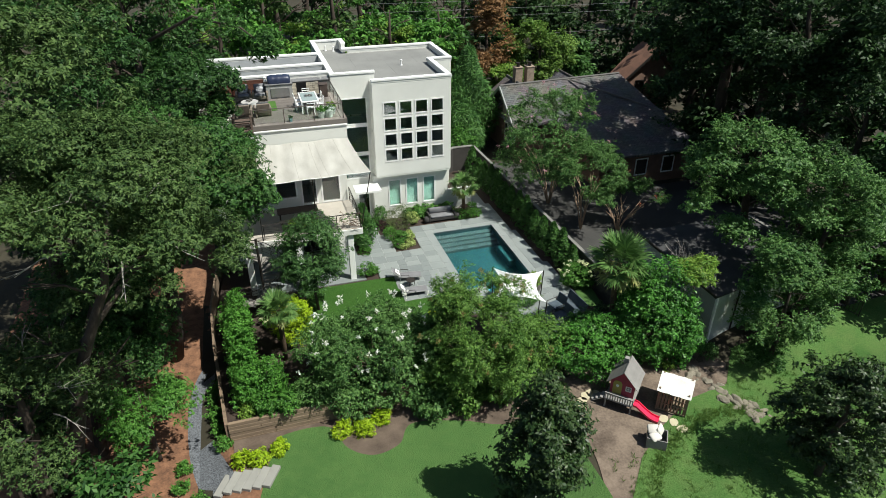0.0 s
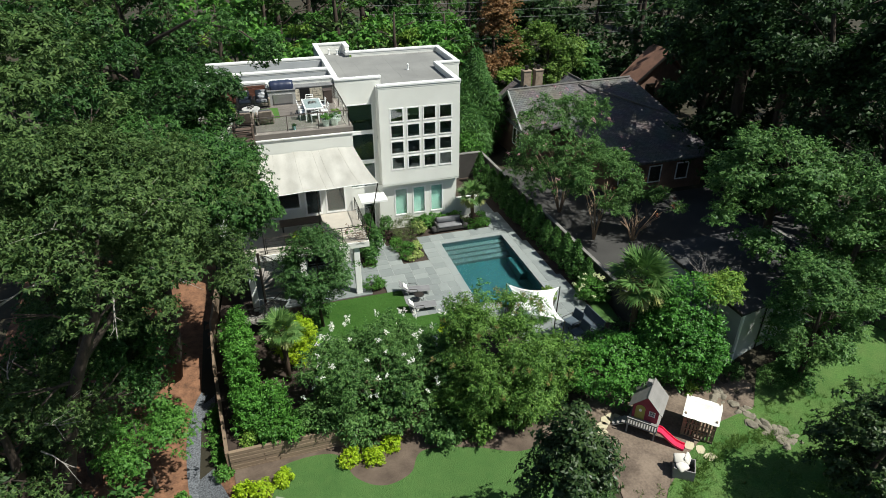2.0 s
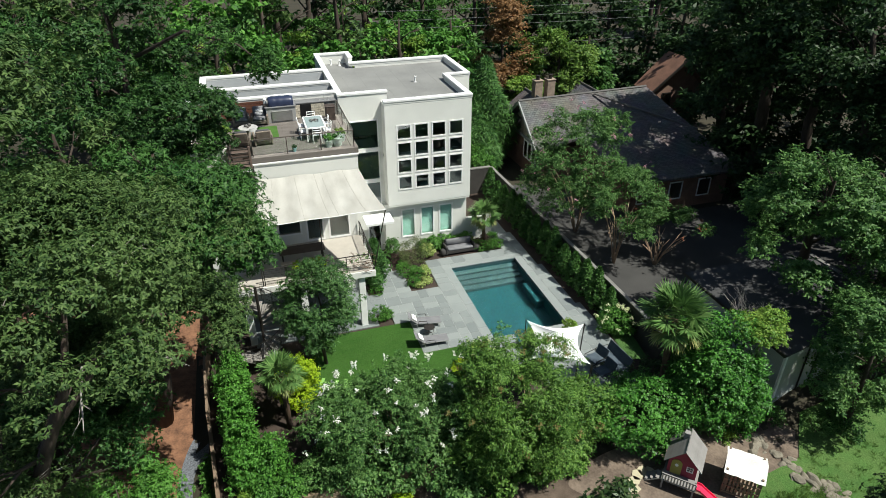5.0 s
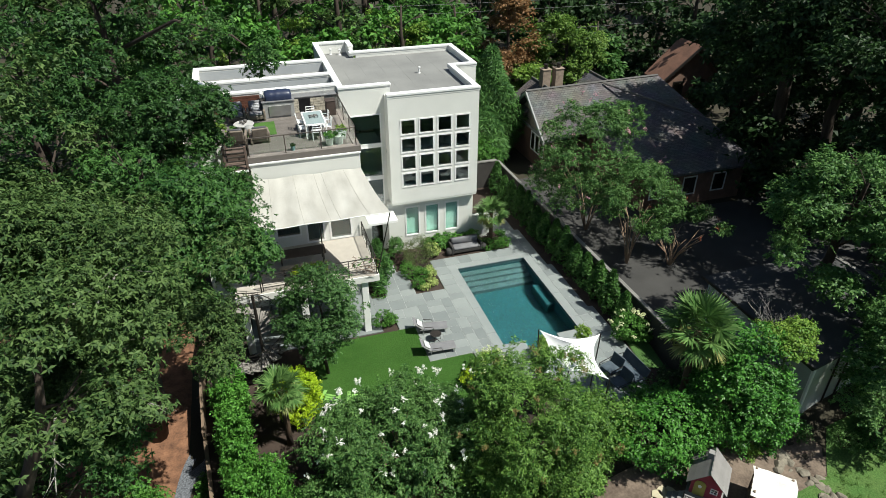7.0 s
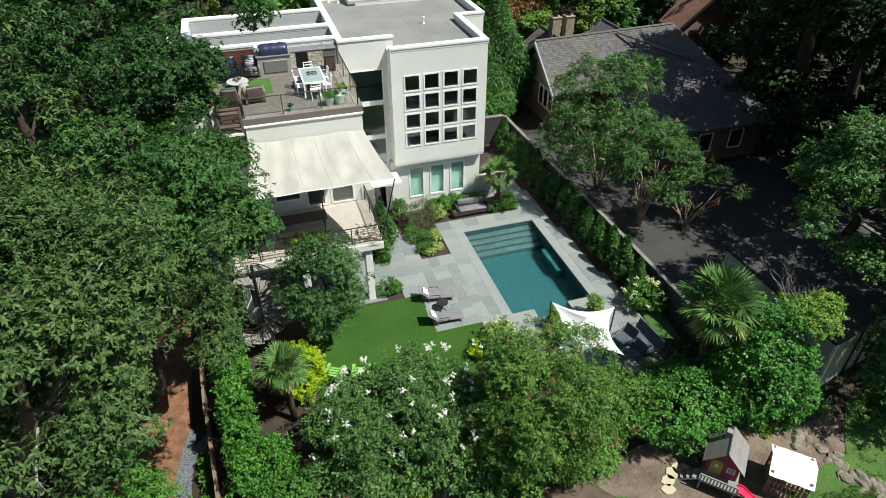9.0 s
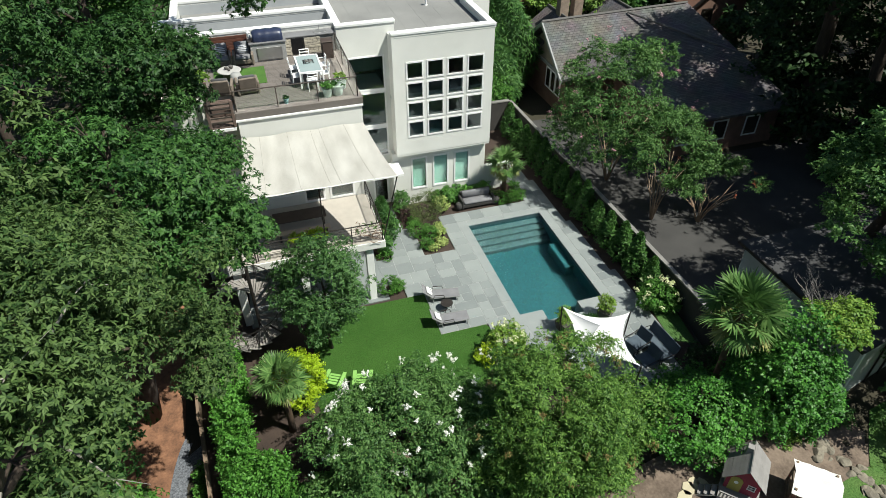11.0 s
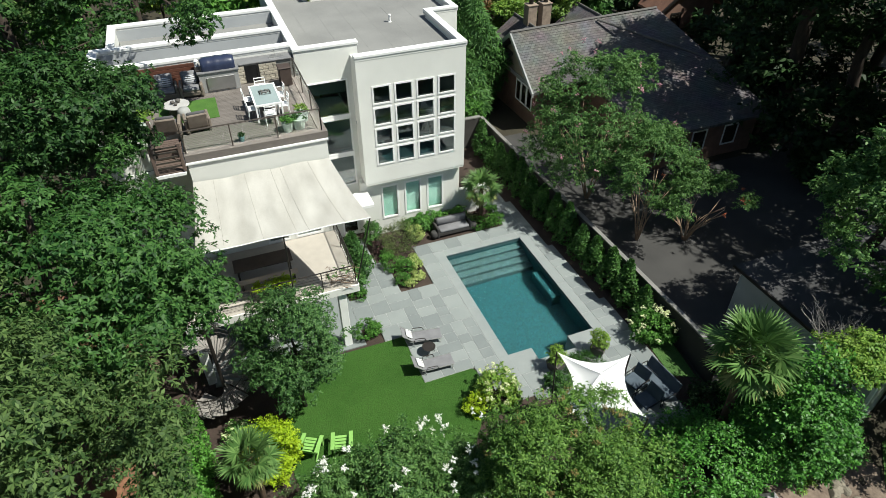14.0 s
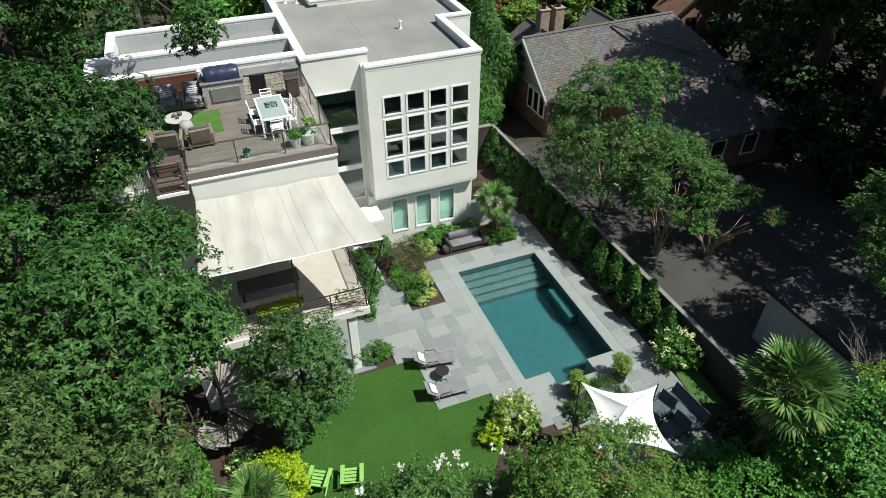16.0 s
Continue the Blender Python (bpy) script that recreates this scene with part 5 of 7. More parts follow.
crape("crape myrtle with yellowing green leaves", 102, 9.1, 23.2, -0.9, 6.2, (2.9, 2.4, 2.6), CRAPEYELLOW, SEEDHEAD, 540, 110, cz=0.6, bottom=-0.95, leaf=0.13, clump=0.5, heads=34)
crape("multi-stemmed crape myrtle with pink-tipped crown beside the drive", 103, 21.5, 40.9, 0.1, 8.7, (4.2, 3.6, 3.4), CRAPE, PINKFLOWER, 580, 77, leaf=0.155, heads=34, bottom=-0.9, cz=0.62, bough=1.15, clump=0.5)
crape("slender crape myrtle with bare pale stems beside the drive", 104, 21.9, 36.2, 0.1, 6.6, (2.3, 2.3, 1.6), CRAPE, None, 130, 88, leaf=0.14, bottom=-0.5, cz=0.74, bough=0.7, count=5)
crape("small crape myrtle with reddening leaves", 105, 24.4, 35.2, 0.1, 3.9, (2.4, 1.6, 1.1), CRAPE, REDLEAF, 220, 70, leaf=0.14, heads=8, bottom=-0.3, cz=0.74, bough=0.6)
tree("garden_tree", "small leafy tree beside the balcony", 106, 2.0, 31.8, -0.06, 6.7, (1.65, 1.5, 2.35), GARDENLEAF, 440, 98, 0.36, 0.115, 0.08, "", 0.56, aspect=0.34, bough=0.8, fork=7, low=-0.97, rosette=True)
for i, (x, h, r) in enumerate(((2.4, 1.7, 1.0), (3.8, 2.3, 1.2), (5.4, 2.2, 1.25), (7.0, 2.6, 1.3), (8.6, 2.7, 1.3), (10.2, 2.6, 1.3), (6.4, 1.6, 1.0), (8.2, 1.9, 1.2), (10.0, 2.0, 1.2), (11.6, 1.9, 1.1))):
    bush("edge_shrub", "leafy green shrub hanging over the retaining wall", 110 + i, x, 23.55 + 0.15 * (i % 2) if i < 6 else 22.5, -0.6 if i < 6 else -0.9, r, h, CRAPEYELLOW if x > 6.5 else CRAPE, 4200, 0.15, 0.32, "shrubs over the retaining wall", droop=0.7)
for i, (x, y, r, h) in enumerate(((-1.5, 24.15, 0.75, 1.1), (-0.4, 24.0, 0.8, 1.2), (0.7, 24.0, 0.9, 1.5), (1.6, 24.0, 0.9, 1.7))):
    bush("edge_shrub", "leafy bright green shrub at the corner of the retaining wall", 640 + i, x, y, -0.06, r, h, BRIGHT if i < 2 else CRAPE, 2600, 0.13, 0.28, "shrubs over the retaining wall", droop=0.6)
bush("laurel_hedge", "dense glossy green laurel above the play yard", 107, 15.2, 22.9, -0.4, 2.6, 3.3, LAUREL, 17000, 0.125, 0.40, category="hedge", aspect=0.56, up=0.9)
bush("laurel_hedge", "glossy green laurel behind the palm", 105, 19.4, 25.0, -0.5, 1.5, 4.9, LAUREL, 11000, 0.13, 0.4, category="hedge", aspect=0.56, up=0.9)
# made-up shrub, its dark leaves stand for the shade on this ground
bush("shade_shrub", "low dark shrub added in place of the shade under the palm", 104, 17.9, 25.3, -0.06, 1.1, 1.3, DEEPSHADE, 3200, 0.12, 0.25)
bush("laurel_hedge", "tall glossy green laurel beside the palm", 108, 18.6, 22.8, -0.6, 2.2, 6.0, LAUREL, 22000, 0.13, 0.40, category="hedge", aspect=0.56, up=0.9)
bush("laurel_hedge", "glossy green laurel beside the garage", 106, 20.1, 22.0, -0.7, 1.45, 4.4, LAUREL, 11000, 0.13, 0.38, category="hedge", aspect=0.56, up=0.9)
bush("laurel_hedge", "glossy green laurel below the sitting place", 109, 12.3, 23.5, -0.3, 1.9, 3.3, CRAPEYELLOW, 9000, 0.15, 0.4, category="hedge")
for i, (x, y) in enumerate(((-2.35, 24.9), (-2.3, 26.1), (-2.45, 27.4), (-2.55, 28.6), (-2.6, 29.8), (-2.65, 30.9), (-1.2, 25.0))):
    bush("cedar_shrub", "bright green feathery cedar in a hedge row", 120 + i, x, y, -0.06, 0.85, 2.5 + 0.25 * (i % 3), CEDAR, 4800, 0.13, 0.26, "hedge by the retaining wall", "hedge", up=0.2)
bush("golden_shrub", "tall bright chartreuse shrub behind the palm", 130, 0.35, 29.0, -0.06, 1.35, 3.5, YELLOW, 8000, 0.11, 0.25)
bush("golden_shrub", "bright chartreuse shrub at the edge of the lawn", 131, 0.4, 29.9, -0.06, 0.85, 1.8, YELLOW, 4200, 0.11, 0.25)
for i, (x, y, r) in enumerate(((-2.9, 21.75, 0.5), (-2.15, 21.75, 0.52), (-1.2, 22.05, 0.48), (1.9, 22.4, 0.6), (2.9, 22.1, 0.55), (3.9, 22.6, 0.5))):
    bush("golden_shrub", "low rounded golden-yellow shrub", 140 + i, x, y, land(x, y), r, 0.75, YELLOW, 1600, 0.10, 0.16, "golden shrubs below the wall")
for i, (x, y) in enumerate(((-4.15, 27.6), (-4.2, 26.6), (-4.05, 25.5), (-3.95, 24.5), (-3.75, 23.3), (-5.6, 21.6), (-5.5, 22.7), (-4.8, 20.6))):
    bush("path_shrub", "small green shrub beside the gravel path", 150 + i, x, y, land(x, y), 0.42, 0.6, BRIGHT, 1000, 0.10, 0.15, "shrubs along the path")
ARBOR = leafy("arborvitae_leaf", (0.022, 0.075, 0.014), (0.085, 0.20, 0.040), 0.25)
for i in range(14):
    y = 30.95 + 1.33 * i
    x = 18.38 - 0.055 * i - 0.05 * (i % 2)
    spire("hedge_shrub", "upright dark green evergreen along the boundary wall", 170 + i, x, y, -0.06, 0.56 + 0.04 * (i % 3), 2.3 + 0.22 * ((i * 7) % 4), ARBOR, 560, 0.17, "hedge along the wall", "hedge", loose=0.2, aspect=0.42)


def fan(seed, size, n=30):
    """One fan leaf: a stalk and narrow pleated blades spreading from its end."""
    rng = np.random.RandomState(seed)
    a = np.linspace(-2.35, 2.35, n)
    stalk = size * 1.05
    tip = np.stack([np.cos(a), np.sin(a), -0.12 - 0.12 * np.abs(a)], 1)
    pts = np.tile(np.array([stalk, 0, 0.0]), (n, 1))
    nor = np.stack([np.zeros(n), rng.normal(0, 0.25, n), np.ones(n)], 1)
    ln = size * (1 - 0.10 * np.abs(a)) * rng.uniform(0.9, 1.08, n)
    me = leaves("frond", pts, nor, tip, ln, np.full(n, size * 0.125), PALM, 0.3)
    bm = bmesh.new()
    bm.from_mesh(me)
    bpy.data.meshes.remove(me)
    tube([(0, 0, 0), (stalk * 0.5, 0, 0.03), (stalk, 0, 0)], [0.022, 0.016, 0.012], bm, 5)
    return mesh_of(bm, "frond")


def palm(label, seed, x, y, z, h, size, count, r=0.13):
    t = thing("fan_palm", label, "palm", "fan palms", at=Matrix.Translation((x, y, z)))
    rng = random.Random(seed)
    part("trunk", tube([(0, 0, -0.2), (0.03, 0.02, h * 0.4), (-0.03, 0.03, h * 0.75), (0, 0, h)], [r * 1.1, r, r * 1.05, r * 0.8], n=12), FIBRE, t, smooth=True)
    kinds = []
    for k in range(3):
        me = fan(seed + k, size)
        me.materials.append(PALM)
        kinds.append(me)
    dry = fan(seed + 7, size * 0.9)
    dry.materials.append(PALMDRY)
    for i in range(count):
        u = i / (count - 1)
        el = 80 - 125 * u ** 0.85
        me = dry if u > 0.74 else kinds[i % 3]
        f = part("frond", me, PALM, t)
        f.matrix_basis = Matrix.Translation((0, 0, h - 0.05)) @ Matrix.Rotation(i * 2.39996, 4, "Z") @ Matrix.Rotation(radians(-el + rng.uniform(-8, 8)), 4, "Y") @ Matrix.Rotation(rng.uniform(-0.5, 0.5), 4, "X")
    return t


palm("fan palm with a fibrous trunk beside the golden shrub", 200, -0.33, 27.75, -0.06, 3.3, 0.62, 26)
palm("large fan palm behind the sitting place", 210, 17.1, 24.0, -0.06, 5.2, 0.95, 30, 0.16)
palm("fan palm in the bed by the house corner", 220, 14.4, 41.2, -0.06, 2.5, 0.66, 22)


# ---- awning, railings and stair ----
def cloth(name, fn, nu, nv, material, parent, label="", thick=0.012):
    bm = bmesh.new()
    for k in (0, 1):
        g = [[bm.verts.new(Vector(fn(i / nu, j / nv)) - Vector((0, 0, thick * k))) for j in range(nv + 1)] for i in range(nu + 1)]
        for i in range(nu):
            for j in range(nv):
                q = (g[i][j], g[i + 1][j], g[i + 1][j + 1], g[i][j + 1])
                bm.faces.new(q if k == 0 else q[::-1])
    bm.normal_update()
    return part(name, bm, material, parent, label, smooth=True)


aw = thing("awning", "cream canvas awning stretched over the balcony", "awning")


def awning_at(u, v):
    x = (-0.15 + 5.38 * u) * (1 - v) + (-0.6 + 6.55 * u) * v
    y = 36.74 * (1 - v) + (33.75 - 0.4 * u) * v
    ripple = 0.035 * math.sin(u * 40) * v * (1 - v) * 2 + 0.03 * math.sin(u * 17 + 1) * (1 - v * 0.5)
    edge = 0.18 * math.sin(math.pi * min(u / 0.48, 1)) * v ** 3 + 0.12 * math.sin(math.pi * max((u - 0.48) / 0.52, 0)) * v ** 3
    return x, y + edge * 0.5, 8.84 * (1 - v) + (7.62 + 0.24 * u) * v - 0.32 * math.sin(math.pi * v) * 0.55 - edge * 0.3 + ripple


cloth("canopy", awning_at, 60, 18, AWNING, aw)
for u in (0.14, 0.36, 0.55, 0.62, 0.83):
    part("seam", tube([Vector(awning_at(u + 0.02 * v, v)) + Vector((0, 0, 0.008)) for v in [i / 10 for i in range(11)]], 0.006, n=5), mat("canvas_seam", (0.42, 0.40, 0.36)), aw)
part("hem", tube([awning_at(i / 30, 1) for i in range(31)], 0.025, n=6), TRIM, aw)
part("pole", tube([(5.33, 34.42, BZ), (5.93, 33.38, 7.84)], 0.03, n=8), METALDARK, aw)
part("pole", tube([(2.62, 34.45, BZ), (2.60, 33.72, 7.6)], 0.03, n=8), METALDARK, aw)
part("pole", tube([(-0.6, 34.45, BZ), (-0.58, 33.78, 7.6)], 0.03, n=8), METALDARK, aw)


def railing(name, label, pts, z, h, posts, bars, material, glass=False, r=0.018):
    """Posts, a top rail and level bars (or glass panes) between corner points."""
    t = thing(name, label, "railing")
    for p, q in zip(pts, pts[1:]):
        p, q = Vector((*p, z)), Vector((*q, z))
        n = max(1, round((q - p).length / posts))
        up = Vector((0, 0, 1))
        part("top_rail", tube([p + up * h, q + up * h], 0.028, n=6), material, t)
        for i in range(n + 1):
            s = p.lerp(q, i / n)
            part("post", box(s.x - 0.022, s.y - 0.022, z, s.x + 0.022, s.y + 0.022, z + h, bevel=0.004), material, t)
        for k in range(bars):
            zz = up * (h * (k + 0.6) / (bars + 0.6))
            part("bar", tube([p + zz, q + zz], r * 0.55, n=5), material, t)
        if glass:
            d = (q - p).normalized()
            nrm = d.cross(up) * 0.004
            for i in range(n):
                a, b = p.lerp(q, i / n) + d * 0.04, p.lerp(q, (i + 1) / n) - d * 0.04
                bm = bmesh.new()
                vs = [bm.verts.new(v + o + up * w) for o in (nrm, -nrm) for v, w in ((a, 0.1), (b, 0.1), (b, h - 0.06), (a, h - 0.06))]
                for f in ((0, 1, 2, 3), (7, 6, 5, 4), (0, 4, 5, 1), (1, 5, 6, 2), (2, 6, 7, 3), (3, 7, 4, 0)):
                    bm.faces.new([vs[j] for j in f])
                g = part("pane", bm, RAILGLASS, t)
                g.visible_shadow = False
    return t


railing("terrace_railing", "bronze metal railing with glass panes round the roof terrace", [(-0.1, 36.95), (5.12, 36.95), (5.12, 42.6)], 10.02, 0.92, 1.72, 0, BRONZE, True)
railing("balcony_railing", "dark metal balcony railing with level bars", [(-0.5, 34.5), (5.3, 34.5), (5.3, 38.5)], BZ, 0.98, 1.4, 6, METALDARK)

TZ = 9.99  # terrace floor

# landing with slatted floor at the terrace corner
DARKTIMBER = mat("dark_brown_timber", (0.14, 0.10, 0.082), (0.085, 0.06, 0.05), 0.8, scale=1.5, fine=25, rand=0.5)
ld = thing("terrace_landing", "brown slatted timber landing at the terrace corner", "landing")
part("frame", box(-1.3, 36.25, 9.52, -0.23, 38.95, 9.65, bevel=0.01), TRIM, ld)
for i in range(13):
    part("slat", box(-1.26, 36.31 + i * 0.2, 9.652, -0.27, 36.47 + i * 0.2, 9.69), DARKTIMBER, ld)
for x, y in ((-1.23, 36.31), (-0.25, 36.31), (-1.23, 38.5)):
    part("post", box(x - 0.06, y - 0.06, 9.69, x + 0.06, y + 0.06, 10.85, bevel=0.01), DARKTIMBER, ld)
for k in range(5):
    part("rail", box(-1.2, 36.29, 9.9 + 0.2 * k, -0.27, 36.33, 9.96 + 0.2 * k), BRONZE, ld)
    part("rail", box(-1.25, 36.37, 9.9 + 0.2 * k, -1.21, 38.44, 9.96 + 0.2 * k), BRONZE, ld)
bn = thing("storage_bench", "dark brown slatted timber bench on the terrace", "bench", at=Matrix.Translation((-0.85, 37.75, 9.69)))
for k in range(5):
    part("slat", box(-0.32, -0.4 + 0.16 * k, 0.40, 0.55, -0.27 + 0.16 * k, 0.44, bevel=0.006), DARKTIMBER, bn)
part("body", box(-0.3, -0.38, 0.02, 0.53, 0.36, 0.395, bevel=0.01), DARKTIMBER, bn)

# spiral stair
ss = thing("spiral_stair", "dark metal spiral stair from the garden to the balcony", "stair", at=Matrix.Translation((-1.0, 33.0, -0.06)))
part("column", tube([(0, 0, 0), (0, 0, 4.75)], 0.075, n=10), METALDARK, ss)
treads = 19
hand = []
for i in range(treads):
    a = radians(-215 + i * 22)
    z = 0.2 * (i + 1)
    m = Matrix.Rotation(a, 4, "Z")
    bm = bmesh.new()
    w = radians(24)
    for k in range(4):
        u, v = -w / 2 + w * (k + 0.06) / 4, -w / 2 + w * (k + 0.82) / 4
        slab([(0.09 * math.cos(u), 0.09 * math.sin(u)), (1.38 * math.cos(u), 1.38 * math.sin(u)), (1.38 * math.cos(v), 1.38 * math.sin(v)), (0.09 * math.cos(v), 0.09 * math.sin(v))], z - 0.035, z, bm)
    slab([(1.32 * math.cos(-w / 2), 1.32 * math.sin(-w / 2)), (1.37, 0), (1.32 * math.cos(w / 2), 1.32 * math.sin(w / 2)), (1.26, 0)], z - 0.06, z - 0.037, bm)
    bm.transform(m)
    part("tread", bm, mat("weathered_slat", (0.30, 0.28, 0.26), (0.19, 0.175, 0.16), 0.8, scale=3, fine=20), ss)
    for e in (-0.3, 0.2):
        b = a + e * w * 1.6
        p = Vector((1.35 * math.cos(b), 1.35 * math.sin(b), z))
        part("baluster", tube([p, p + Vector((0, 0, 0.95))], 0.012, n=5), METALDARK, ss)
    hand.append((1.35 * math.cos(a), 1.35 * math.sin(a), z + 0.95))
part("handrail", tube(hand, 0.025, n=6), METALDARK, ss)
for k in (0.3, 0.55, 0.75):
    part("side_bar", tube([(x, y, z - 0.95 + k) for x, y, z in hand], 0.009, n=5), METALDARK, ss)

# balcony things
pt = thing("outdoor_table", "long dark timber table on the balcony", "table", at=Matrix.Translation((1.7, 36.6, BZ)))
part("tabletop", box(-1.25, -0.45, 0.70, 1.25, 0.45, 0.75, bevel=0.01), mat("dark_stain", (0.10, 0.075, 0.06), (0.07, 0.05, 0.04)), pt)
for x in (-1.1, 1.1):
    for y in (-0.36, 0.36):
        part("leg", box(x - 0.04, y - 0.04, 0, x + 0.04, y + 0.04, 0.70, bevel=0.005), METALDARK, pt)
bb = thing("long_bench", "pale timber bench beside the balcony table", "bench", at=Matrix.Translation((1.75, 35.75, BZ)))
part("seat", box(-1.3, -0.17, 0.40, 1.3, 0.17, 0.45, bevel=0.01), mat("pale_timber", (0.55, 0.45, 0.36), (0.44, 0.35, 0.27)), bb)
for x in (-1.1, 1.1):
    part("leg", box(x - 0.05, -0.14, 0, x + 0.05, 0.14, 0.40, bevel=0.005), METALDARK, bb)


def pot(name, label, x, y, z, r, h, material, plant, seed, n=900, pr=None, ph=None, leaf=0.09, group=""):
    t = thing(name, label, "potted plant", group, at=Matrix.Translation((x, y, z)))
    p = part("pot", lathe([(r * 0.7, 0), (r * 0.95, h * 0.9), (r * 1.06, h * 0.9), (r * 1.06, h), (r * 0.92, h), (r * 0.88, h * 0.88), (0.01, h * 0.86)], 18), material, t)
    pr, ph = pr or r * 1.2, ph or r * 2
    part("plant", crown("plant", seed, (0, 0, h + ph * 0.4), (pr, pr, ph * 0.5), max(8, n // 24), 24, pr * 0.3, leaf, plant, low=-0.7), plant, t)
    return t


PALEPOT = mat("pale_glazed_pot", (0.50, 0.54, 0.50), (0.42, 0.46, 0.43), 0.5, scale=4)
BLUEPOT = mat("blue_glazed_pot", (0.18, 0.30, 0.31), (0.13, 0.23, 0.24), 0.4, scale=4)
DARKPOT = mat("dark_square_pot", (0.12, 0.11, 0.10), (0.08, 0.075, 0.07), 0.7, scale=3)
pot("potted_plant", "pale grey pot with bright green grass on the terrace", 3.86, 37.42, TZ, 0.23, 0.38, PALEPOT, BRIGHT, 301, 700, 0.24, 0.42, group="terrace pots")
pot("potted_plant", "big pale grey pot of mixed plants on the terrace", 4.34, 37.5, TZ, 0.29, 0.46, PALEPOT, MAPLE, 302, 420, 0.25, 0.3, group="terrace pots")
pot("potted_plant", "pale pot with trailing leaves by the glass rail", 4.6, 38.12, TZ, 0.28, 0.44, PALEPOT, LIME, 303, 420, 0.25, 0.3, group="terrace pots")
pot("potted_plant", "small blue pot with a spiky succulent", 2.02, 37.25, TZ, 0.12, 0.22, BLUEPOT, DEEPSHADE, 304, 160, 0.12, 0.16, 0.08, group="terrace pots")
pot("potted_plant", "pale pot of ferny leaves at the terrace corner", -1.5, 39.35, TZ, 0.26, 0.4, PALEPOT, LIME, 305, 700, 0.42, 0.6, 0.12, group="terrace pots")
pot("potted_plant", "pot of broad green leaves beside the terrace chairs", -1.65, 40.75, TZ, 0.26, 0.4, DARKPOT, MAPLE, 306, 700, 0.45, 0.7, 0.13, group="terrace pots")
tq = thing("planter_trough", "low trough of bright lime green leaves on the balcony", "planter", at=Matrix.Translation((1.9, 34.95, BZ)))
part("trough", box(-0.8, -0.16, 0, 0.8, 0.16, 0.48, bevel=0.01), DARKPOT, tq)
part("plant", crown("plant", 311, (0, 0, 0.62), (0.85, 0.22, 0.3), 80, 28, 0.15, 0.09, YELLOW), YELLOW, tq)
vn = thing("climbing_vine", "straggling brown vine on the balcony railing", "climbing plant", at=Matrix.Translation((4.75, 34.55, BZ + 0.55)))
bm = bmesh.new()
rg = random.Random(9)
for i in range(26):
    p = Vector((rg.uniform(-0.7, 0.5), rg.uniform(-0.15, 0.25), rg.uniform(-0.5, 0.4)))
    pts = [p]
    for k in range(4):
        pts.append(pts[-1] + Vector((rg.uniform(-0.25, 0.25), rg.uniform(-0.1, 0.1), rg.uniform(-0.14, 0.16))))
    tube(pts, 0.012, bm, 4)
part("branchwork", bm, mat("vine_bark", (0.20, 0.13, 0.085)), vn)
part("foliage", crown("foliage", 312, (-0.1, 0.05, 0.1), (0.7, 0.25, 0.4), 14, 16, 0.14, 0.09, CRAPE), CRAPE, vn)

# ---- roof terrace furniture ----
WHITE = mat("white_powder_coat", (0.85, 0.85, 0.84), (0.78, 0.78, 0.77), 0.45, bump=0.02)
FROST = mat("frosted_glass_top", (0.32, 0.38, 0.375), (0.27, 0.33, 0.325), 0.25, scale=1, bump=0)
WICKER = mat("taupe_wicker", (0.23, 0.19, 0.155), (0.15, 0.125, 0.10), 0.85, fine=60, bump=0.6)
DARKFABRIC = mat("dark_grey_fabric", (0.10, 0.10, 0.105), (0.07, 0.07, 0.075), 0.95, fine=80, bump=0.2)
GREYFABRIC = mat("grey_fabric", (0.20, 0.20, 0.21), (0.15, 0.15, 0.16), 0.95, fine=80, bump=0.2)

tb = thing("dining_table", "white metal dining table with a frosted glass top", "table", at=Matrix.Translation((3.38, 39.55, TZ)))
part("tabletop", box(-0.48, -0.97, 0.735, 0.48, 0.97, 0.75, bevel=0.003), FROST, tb, "frosted grey-green glass")
bm = bmesh.new()
for a in ((-0.55, -1.04, 0.55, -0.97), (-0.55, 0.97, 0.55, 1.04), (-0.55, -0.97, -0.48, 0.97), (0.48, -0.97, 0.55, 0.97)):
    box(a[0], a[1], 0.69, a[2], a[3], 0.757, bm)
part("frame", bm, WHITE, tb)
for x in (-0.51, 0.51):
    for y in (-1.0, 1.0):
        part("leg", box(x - 0.035, y - 0.035, 0, x + 0.035, y + 0.035, 0.69, bevel=0.005), WHITE, tb)
cp = thing("centrepiece_tray", "square pale tray of stones on the dining table", "tray", at=Matrix.Translation((3.40, 39.75, TZ + 0.75)))
part("tray", ring(-0.24, 0.24, -0.24, 0.24, 0.05, 0, 0.07, Matrix.Rotation(radians(90), 4, "X") @ Matrix.Translation((0, -0.07, 0))), WHITE, cp)
bm = bmesh.new()
rg = random.Random(3)
for i in range(14):
    box(*[-0.05] * 3, *[0.05] * 3, bm, 0.015, Matrix.Translation((rg.uniform(-0.15, 0.15), rg.uniform(-0.15, 0.15), 0.035)) @ Matrix.Rotation(rg.uniform(0, 3), 4, "Z") @ Matrix.Diagonal((rg.uniform(0.5, 1), rg.uniform(0.5, 1), 0.5, 1)))
part("stone_filling", bm, WALLCAP, cp)


